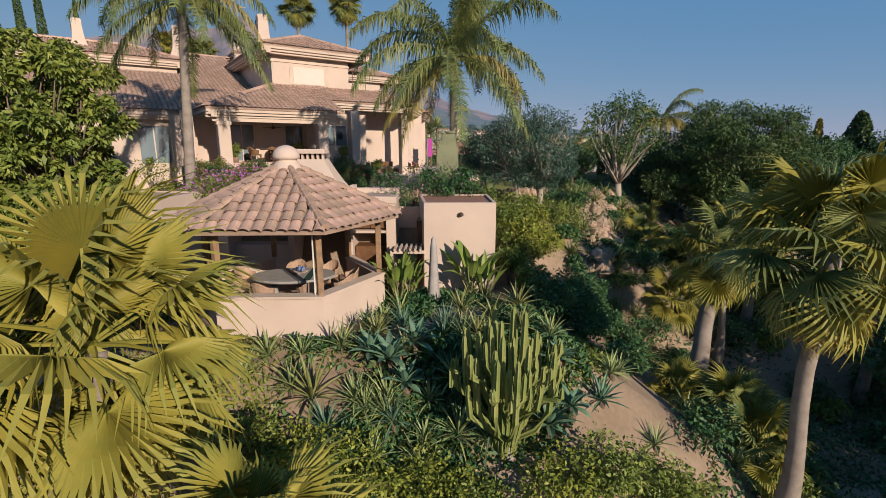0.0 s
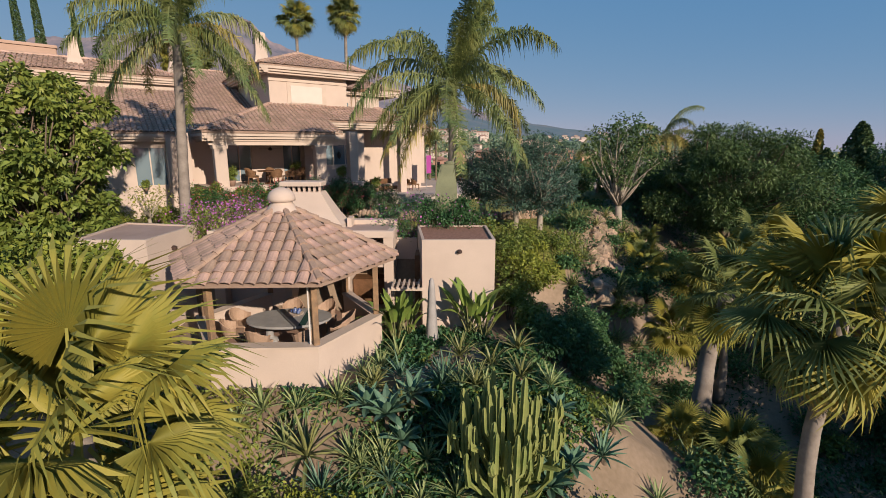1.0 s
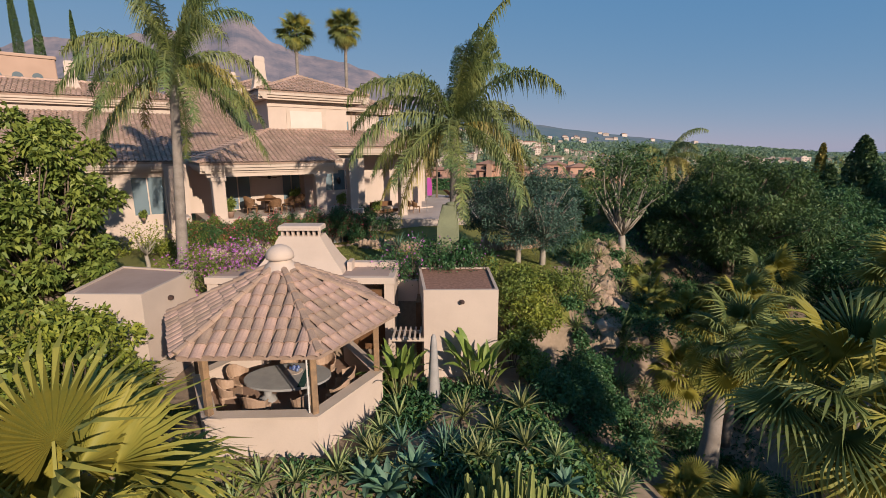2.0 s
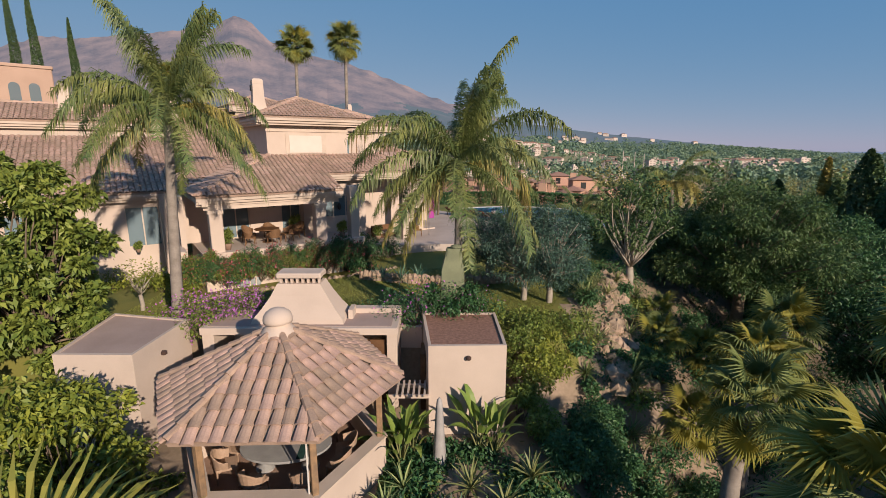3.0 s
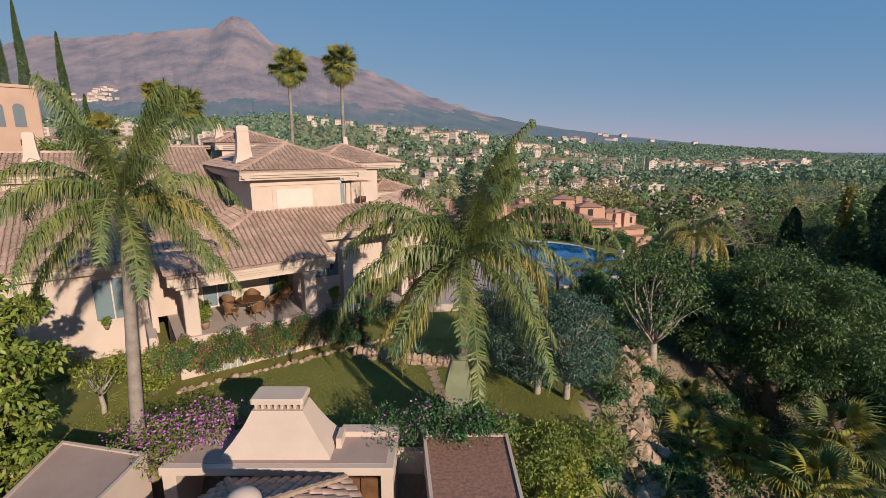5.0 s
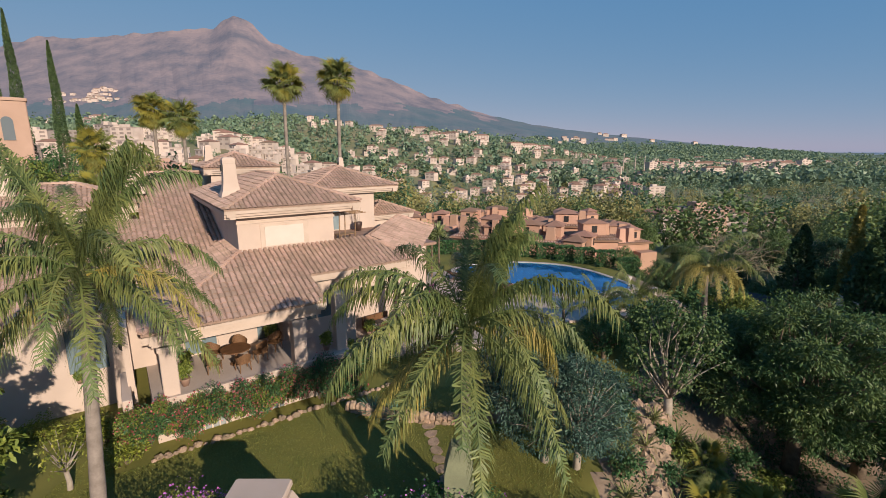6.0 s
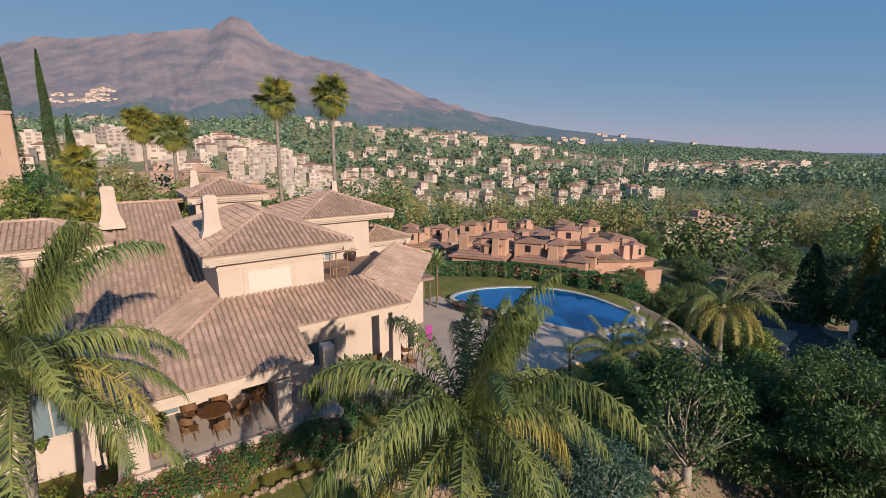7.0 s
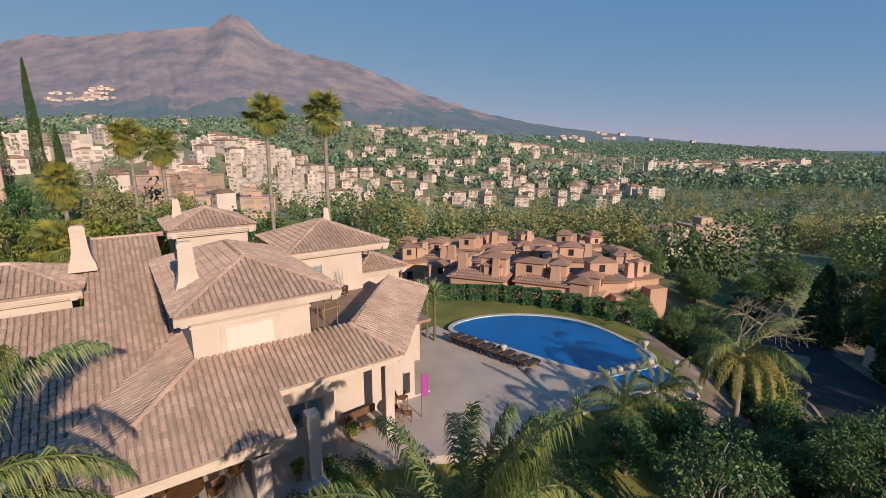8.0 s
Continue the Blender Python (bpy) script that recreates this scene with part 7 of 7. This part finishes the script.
woods("mid_woods", 1300, -0.7, 1.15, 200, 700, 7.5, 150, 0.15, M_WOODS_HAZE, "dark green trees between the villages", 2, 1.3)
woods("mid_brown_woods", 600, -0.6, 1.15, 230, 700, 7.0, 160, 0.15, M_WOODS, "brownish trees between the villages", 21, 1.3)
woods("mid_pine_woods", 420, -0.6, 1.15, 230, 800, 7.5, 180, 0.15, M_WOODD, "dark pines between the villages", 22, 1.3)
woods("hill_woods", 430, -1.2, -0.15, 90, 420, 5.4, 160, 0.16, M_WOODG, "mixed trees on the hillside gardens", 3, 1.2)
woods("far_woods", 6500, -1.0, 1.25, 600, 3200, 11, 22, 0.5, M_WOODS_HAZE, "far green woods towards the coast", 4, 1.6)
woods("right_woods", 70, 0.5, 1.75, 76, 130, 5.0, 300, 0.1, M_WOODG, "green trees beside the road", 5)
woods("roadside_woods", 190, 0.4, 1.6, 84, 130, 5.4, 300, 0.115, M_WOODG, "lighter green trees beyond the road", 51)
woods("left_woods", 220, -1.5, -0.42, 56, 120, 5.0, 270, 0.125, M_WOODG, "green garden trees behind the house", 6)

ng = np.random.default_rng(61)
clumps = []
for _ in range(3600):
    q_, k_ = ng.uniform(-0.45, 0.8), ng.uniform(0.02, 0.9) ** 1.3
    z_, y_ = mountain_z(q_, k_), 1500 + 2500 * k_
    if (z_ - 17) / y_ < foothill(q_) + 0.005 * ng.normal():
        s_ = ng.uniform(9, 20)
        clumps.append((q_ * y_, y_, z_ + s_ * 0.3, s_, s_ * 0.6))
p, d = clump_points(clumps, 26 * len(clumps), ng, 0.7)
tagged(new("foothill_woods", leaves_mesh("foothill_woods", p, 9.0, ng, M_WOODS_HAZE, d, 0.8)), "hazy green woods on the foot of the mountain", "woods", kind="stuff")


# ---- furniture of the gazebo ----
M_CHAIR = surf("sun_bleached_chair_wood", (0.52, 0.36, 0.26), (0.40, 0.27, 0.19), 5, 0.6, 0.1, 40)
M_GREENCLOTH = surf("dark_green_runner", (0.02, 0.07, 0.06), (0.015, 0.05, 0.045), 8, 0.9, 0.2, 60)
FZ = -0.3
table = thing("oval_table", "large oval grey stone table under the gazebo roof", "table", pose(GZ.x + 0.1, GZ.y - 0.35, FZ, 0, 0, 4))
oval = [(1.25 * math.cos(2 * math.pi * j / 32), 0.82 * math.sin(2 * math.pi * j / 32)) for j in range(32)]
part("tabletop", Mesh().prism([(x * 0.97, y * 0.97) for x, y in oval], 0.66, 0.685, oval).prism(oval, 0.686, 0.75), M_TABLE, table)
for x in (-0.62, 0.62):
    part("pedestal", Mesh().lathe([(0.26, 0), (0.26, 0.06), (0.12, 0.16), (0.10, 0.5), (0.2, 0.65)], 14, (x, 0, 0)), M_TABLE, table)
runner = thing("table_runner", "dark green cloth runner across the grey table", "cloth", pose(GZ.x + 0.1, GZ.y - 0.35, FZ + 0.752, 0, 0, 4))
part("cloth", Mesh().box((0.42, -0.72, 0), (0.62, 0.72, 0.006)), M_GREENCLOTH, runner)
tray = thing("serving_plate", "round pale plate on the grey table", "plate", Matrix.Translation((GZ.x + 0.18, GZ.y - 0.1, FZ + 0.752)))
part("plate", Mesh().lathe([(0.18, 0), (0.27, 0.02), (0.28, 0.03), (0.24, 0.028), (0.05, 0.012)], 24), M_TRIM, tray, "", True)
for i, (dx, dy, s) in enumerate([(0.02, 0.02, 1.0), (0.13, -0.05, 0.7), (0.12, 0.09, 0.8), (-0.1, 0.08, 0.6)]):
    j = thing("ceramic_pot", "small blue and white glazed ceramic pot", "pot", Matrix.Translation((GZ.x + 0.18 + dx, GZ.y - 0.1 + dy, FZ + 0.785)), "blue pots on the plate")
    part("bowl", Mesh().lathe([(0.05 * s, 0), (0.09 * s, 0.05 * s), (0.08 * s, 0.12 * s), (0.04 * s, 0.15 * s), (0.05 * s, 0.17 * s)], 14), M_BLUE, j, "", True)


def armchair(m, mat, label, group, name="armchair"):
    t = thing(name, label, "chair", m, group)
    for x, y in ((-0.25, -0.22), (0.25, -0.22), (-0.23, 0.22), (0.23, 0.22)):
        part("leg", Mesh().tube([(x * 1.08, y * 1.1, 0), (x, y, 0.42)], [0.022, 0.026], 6), mat, t)
    part("seat", Mesh().box((-0.28, -0.27, 0.40), (0.28, 0.26, 0.455), None, 0.02), mat, t)
    bk = Mesh()
    r0, n = 0.33, 10
    pts = []
    for j in range(n + 1):
        a = math.pi * (-0.08 + 1.16 * j / n)
        pts.append((r0 * math.cos(a), 0.02 + 0.32 * math.sin(a)))
    v = []
    for (x, y) in pts:
        h = 0.66 + 0.22 * max(0, (y - 0.02) / 0.32) ** 1.5
        v += [(x * 0.92, y * 0.92, 0.46), (x * 1.06, y * 1.08, h), (x * 0.98, y * 1.0, h + 0.005), (x * 0.85, y * 0.85, 0.46)]
    q = []
    for j in range(n):
        k = 4 * j
        q += [(k, k + 4, k + 5, k + 1), (k + 1, k + 5, k + 6, k + 2), (k + 2, k + 6, k + 7, k + 3)]
    bk.add(v, q)
    part("backrest", bk, mat, t, "curved wrap-round backrest")
    part("rim", Mesh().tube([(x * 1.03, y * 1.05, 0.66 + 0.22 * max(0, (y - 0.02) / 0.32) ** 1.5) for x, y in pts], 0.022, 6), mat, t)
    return t


first = None
for i, a in enumerate((-62, -108, -158, 165, 100, 60, 12, -18)):
    x, y = GZ.x + 0.1 + 1.62 * math.cos(radians(a)), GZ.y - 0.35 + 1.2 * math.sin(radians(a))
    m = pose(x, y, FZ, 0, 0, a - 90)
    if first is None:
        first = armchair(m, M_CHAIR, "rounded sun-bleached wooden armchair at the gazebo table", "chairs round the gazebo table")
    else:
        copy_thing(first, m)
pipe = thing("downpipe", "thin white downpipe beside a gazebo post", "pipe", gz_m)
ppx, ppy = hexa(POST_R)[5]
part("pipe", Mesh().tube([(ppx - 0.14, ppy - 0.02, 2.1), (ppx - 0.14, ppy - 0.02, 0.42)], 0.022, 8), M_WHITE, pipe)

# ---- the portico ----
HT = lambda a, b, z, turn=0: HM @ pose(a, b, z, 0, 0, turn)
pt = thing("dining_table", "round dark wooden table on the portico terrace", "table", HT(3.0, 1.9, FL))
part("tabletop", Mesh().lathe([(0.62, 0.70), (0.66, 0.72), (0.66, 0.75), (0.64, 0.76)], 24), M_WOOD, pt)
part("pedestal", Mesh().lathe([(0.3, 0), (0.26, 0.05), (0.07, 0.14), (0.06, 0.6), (0.2, 0.70)], 14), M_WOOD, pt)
wick = None
for a, b, tn in ((2.0, 1.5, 70), (3.1, 0.95, 190), (4.0, 1.6, -80), (3.4, 2.9, 10), (2.2, 2.7, 40), (4.9, 2.4, -60)):
    m = HT(a, b, FL, tn)
    if wick is None:
        wick = armchair(m, M_WICKER, "brown wicker armchair on the portico terrace", "wicker chairs on the portico", "wicker_chair")
    else:
        copy_thing(wick, m)
for i, (a, b, z, s) in enumerate([(0.75, 0.9, FL, 0.9), (5.0, 3.3, FL, 1.0), (1.0, 2.6, FL, 0.7), (7.0, 0.9, FL, 0.8), (8.6, 1.8, 2.3, 0.8), (10.6, 3.4, 2.4, 0.9), (14.5, 6.2, 2.4, 0.9), (-3.0, 4.4, FL - 0.3, 0.5)]):
    w = HM @ Vector((a, b, z))
    t = thing("potted_plant", "leafy green plant in a terracotta pot on the terrace", "plant", Matrix.Translation(w), "potted plants on the terraces")
    part("pot", Mesh().lathe([(0.14 * s, 0), (0.22 * s, 0.30 * s), (0.24 * s, 0.36 * s), (0.20 * s, 0.36 * s)], 14), M_FLOOR, t, "terracotta pot", True)
    ng = np.random.default_rng(600 + i)
    p, d = clump_points([(0, 0, 0.7 * s, 0.34 * s, 0.42 * s), (0.12 * s, 0.1 * s, 0.95 * s, 0.24 * s, 0.3 * s), (-0.15 * s, 0, 0.85 * s, 0.24 * s, 0.3 * s)], 420, ng, 0.3)
    part("leaves", leaves_mesh("leaves", p, 0.15, ng, M_LEAFY if i in (3, 4) else M_LEAF, d), M_LEAF, t)
fan = thing("ceiling_fan", "dark ceiling fan hanging in the portico", "fan", HT(3.2, 2.1, 5.4))
part("rod", Mesh().tube([(0, 0, 0), (0, 0, 0.4)], 0.02, 8), M_IRON, fan)
part("motor", Mesh().lathe([(0.05, -0.1), (0.11, -0.06), (0.11, 0.03), (0.05, 0.07)], 14), M_IRON, fan)
for i in range(5):
    part("blade", Mesh().box((0.1, -0.06, -0.02), (0.65, 0.06, -0.005), pose(0, 0, 0, 0, 0, 72 * i) @ pose(0, 0, 0, 8)), M_WOOD, fan)
for a, b, z in ((-1.28, 2.7, 5.1), (7.7, 2.86, 5.0)):
    o = thing("wall_ornament", "small dark metal ornament on the stucco wall", "ornament", HT(a, b, z), "wall ornaments")
    part("plaque", Mesh().lathe([(0.02, -0.25), (0.1, -0.15), (0.13, 0.0), (0.09, 0.14), (0.02, 0.24)], 10), M_IRON, o, "", True)

# ---- arcade beside the pool deck ----
sofa = thing("garden_sofa", "dark wooden garden sofa with pale cushions in the arcade", "sofa", HT(11.6, 4.2, 2.4, 8))
part("frame", Mesh().box((-0.95, -0.4, 0.12), (0.95, 0.4, 0.36), None, 0.03), M_WOOD, sofa)
part("backrest", Mesh().box((-0.95, 0.32, 0.36), (0.95, 0.44, 0.85), None, 0.03), M_WOOD, sofa)
for x in (-0.62, 0.0, 0.62):
    part("cushion", Mesh().box((x - 0.29, -0.38, 0.365), (x + 0.29, 0.30, 0.50), None, 0.05), M_CLOTH if x == 0 else M_TRIM, sofa)
for i, (a, b) in enumerate([(13.2, 4.0), (14.4, 5.0), (13.8, 3.4)]):
    copy_thing(wick, HT(a, b, 2.4, 30 * i))
awn = thing("magenta_banner", "narrow magenta cloth hanging at the pool corner", "banner", HT(14.6, 3.2, 2.4))
part("pole", Mesh().tube([(0, 0, 0), (0, 0, 2.6)], 0.03, 8), M_METAL, awn)
part("cloth", Mesh().box((0.03, -0.015, 1.2), (0.45, 0.015, 2.5), None, 0.005), M_MAGENTA, awn)

# ---- roof terrace ----
vase = thing("twig_vase", "dark pot holding tall pale twigs beside the terrace door", "vase", HT(14.2, 12.3, 7.12))
part("pot", Mesh().lathe([(0.22, 0), (0.30, 0.35), (0.33, 0.62), (0.30, 0.66)], 16), M_POT, vase, "", True)
vr2 = random.Random(3)
for i in range(9):
    dx, dy = vr2.uniform(-0.45, 0.45), vr2.uniform(-0.3, 0.3)
    part("twig", Mesh().tube([(dx * 0.2, dy * 0.2, 0.5), (dx, dy, vr2.uniform(1.5, 2.1))], [0.014, 0.006], 4), M_PALEBARK, vase)
frame_ = thing("wooden_frame", "slender weathered wooden pergola frame on the roof terrace", "pergola", HT(9.7, 4.9, 7.12))
for x, y in ((0.1, 0.5), (0.45, 0.5), (0.1, 1.6), (1.6, 1.6)):
    part("post", Mesh().tube([(x, y, 0), (x + 0.06, y, 2.35)], 0.035, 6), M_OLDWOOD, frame_)
for y in (0.5, 0.9, 1.3, 1.6):
    part("pole", Mesh().tube([(-0.1, y, 2.32), (1.9, y + 0.1, 2.36)], 0.03, 6), M_OLDWOOD, frame_)
bench = thing("low_table", "low weathered wooden table on the roof terrace", "table", HT(12.0, 9.6, 7.12, 15))
part("top", Mesh().box((-0.7, -0.35, 0.36), (0.7, 0.35, 0.42), None, 0.01), M_OLDWOOD, bench)
for x, y in ((-0.6, -0.28), (0.6, -0.28), (-0.6, 0.28), (0.6, 0.28)):
    part("leg", Mesh().box((x - 0.03, y - 0.03, 0), (x + 0.03, y + 0.03, 0.36)), M_OLDWOOD, bench)

# ---- garden details ----
for i in range(7):
    st = tagged(part("stepping_stone", Mesh().prism([(0.3 * math.cos(k) * (1 + 0.15 * math.sin(3 * k + i)), 0.24 * math.sin(k)) for k in (0, 0.8, 1.6, 2.4, 3.2, 4.0, 4.8, 5.6)], -0.05, 0.03), M_STONE), "flat pale stepping stone in the lawn", "stone", "lawn stepping stones")
    x, y = -0.9 + 0.12 * i, 25.6 - 0.55 * i
    st.matrix_world = pose(x, y, gz(x, y), 0, 0, 40 * i)
bed = thing("garden_wall", "low rubble stone retaining wall of the lawn beds", "wall")
wrng = random.Random(8)
for i in range(44):
    s = i / 43
    x, y = -4.6 + 10.5 * s, 26.9 - 1.2 * math.sin(s * 3.1) + 0.3 * s
    r = wrng.uniform(0.14, 0.22)
    for lv in range(2):
        o = part("stone", rock_mesh(r * 1.15, wrng, 1.2), M_STONE, bed)
        o.matrix_world = Matrix.Translation((x + wrng.uniform(-0.05, 0.05), y, gz(x, y) + 0.02 + lv * 0.22)) @ pose(0, 0, 0, wrng.uniform(-12, 12), 0, wrng.uniform(0, 360))
pillar = thing("garden_pillar", "tapered mossy green plaster pillar before the palm trunk", "pillar", Matrix.Translation((0.2, 19.75, 1.4)))
part("shaft", Mesh().prism([(-0.50, -0.36), (0.46, -0.36), (0.46, 0.36), (-0.50, 0.36)], -0.3, 2.55, [(-0.44, -0.32), (0.42, -0.32), (0.42, 0.32), (-0.44, 0.32)])
     .prism([(-0.44, -0.32), (0.42, -0.32), (0.42, 0.32), (-0.44, 0.32)], 2.55, 3.4, [(-0.24, -0.2), (0.30, -0.2), (0.30, 0.2), (-0.24, 0.2)]), M_MOSS, pillar)
part("cap", Mesh().lathe([(0.16, 3.4), (0.22, 3.42), (0.22, 3.47), (0.12, 3.52)], 14, (0.12, 0, 0)), M_MOSS, pillar, "round stone cap")
stair = thing("metal_stair", "pale slatted metal stair going down to the road", "stair", HM @ pose(0, 0, 0))
stair.matrix_world = Matrix.Identity(4)
p0, p1 = Vector((19.0, 38.6, 1.6)), Vector((21.6, 34.6, -2.8))
sd = Vector((0.7, 0.45, 0))
for k in (-1, 0.33, 1):
    part("rail", Mesh().tube([p0 + sd * k * 0.5, p1 + sd * k * 0.5], 0.05, 6), M_METAL, stair)
for i in range(15):
    p = p0.lerp(p1, (i + 0.5) / 15)
    part("step", Mesh().tube([p - sd * 0.5, p + sd * 0.5], 0.04, 5), M_METAL, stair)
for x, y in ((22.2, 38.0), (24.4, 37.4)):
    lp = thing("lamp_post", "thin pale metal lamp post beside the road", "lamp post", Matrix.Translation((x, y, gz(x, y))), "lamp posts by the road")
    part("pole", Mesh().tube([(0, 0, -0.3), (0, 0, 3.4)], [0.05, 0.035], 8), M_METAL, lp)
    part("head", Mesh().lathe([(0.05, 3.4), (0.14, 3.46), (0.14, 3.6), (0.04, 3.68)], 10), M_METAL, lp)
for q, y, h in ((0.30, 900, 42), (0.325, 905, 40), (0.345, 910, 36)):
    x = q * y + 70
    mst = thing("radio_mast", "slender far lattice radio mast", "mast", Matrix.Translation((x, y, gz(x, y))), "radio masts")
    part("pole", Mesh().tube([(0, 0, -1), (0, 0, h)], [1.2, 0.6], 5), M_FARWHITE, mst)

# ---- gazebo roof tiles, one by one ----
tile_me = barrel(0.50, 0.148, 0.122, 0.02, 5).data("tile")
tile_me.materials.append(M_TILE_ONE)
grng = random.Random(11)
rest = []
count = 0
for i in (4, 5, 3, 0, 2, 1):
    a, b = gz_eave[i], gz_eave[(i + 1) % 6]
    mid = Vector(((a[0] + b[0]) / 2, (a[1] + b[1]) / 2, 0))
    for m in tile_poses([(*a, EAVE_Z), (*b, EAVE_Z), (0, 0, APEX_Z)], (mid.x, mid.y), 0.30, 0.40, grng, 1.2):
        if count < 300:
            t = new("tile", tile_me)
            t.parent = gazebo_bed
            t.matrix_parent_inverse = Matrix.Identity(4)
            t.matrix_local = m
            count += 1
        else:
            rest.append(m)
rest_tiles = part("roof_tiles", tiles_joined(rest), M_TILE, gazebo_bed)
rest_tiles["kind"] = "stuff"
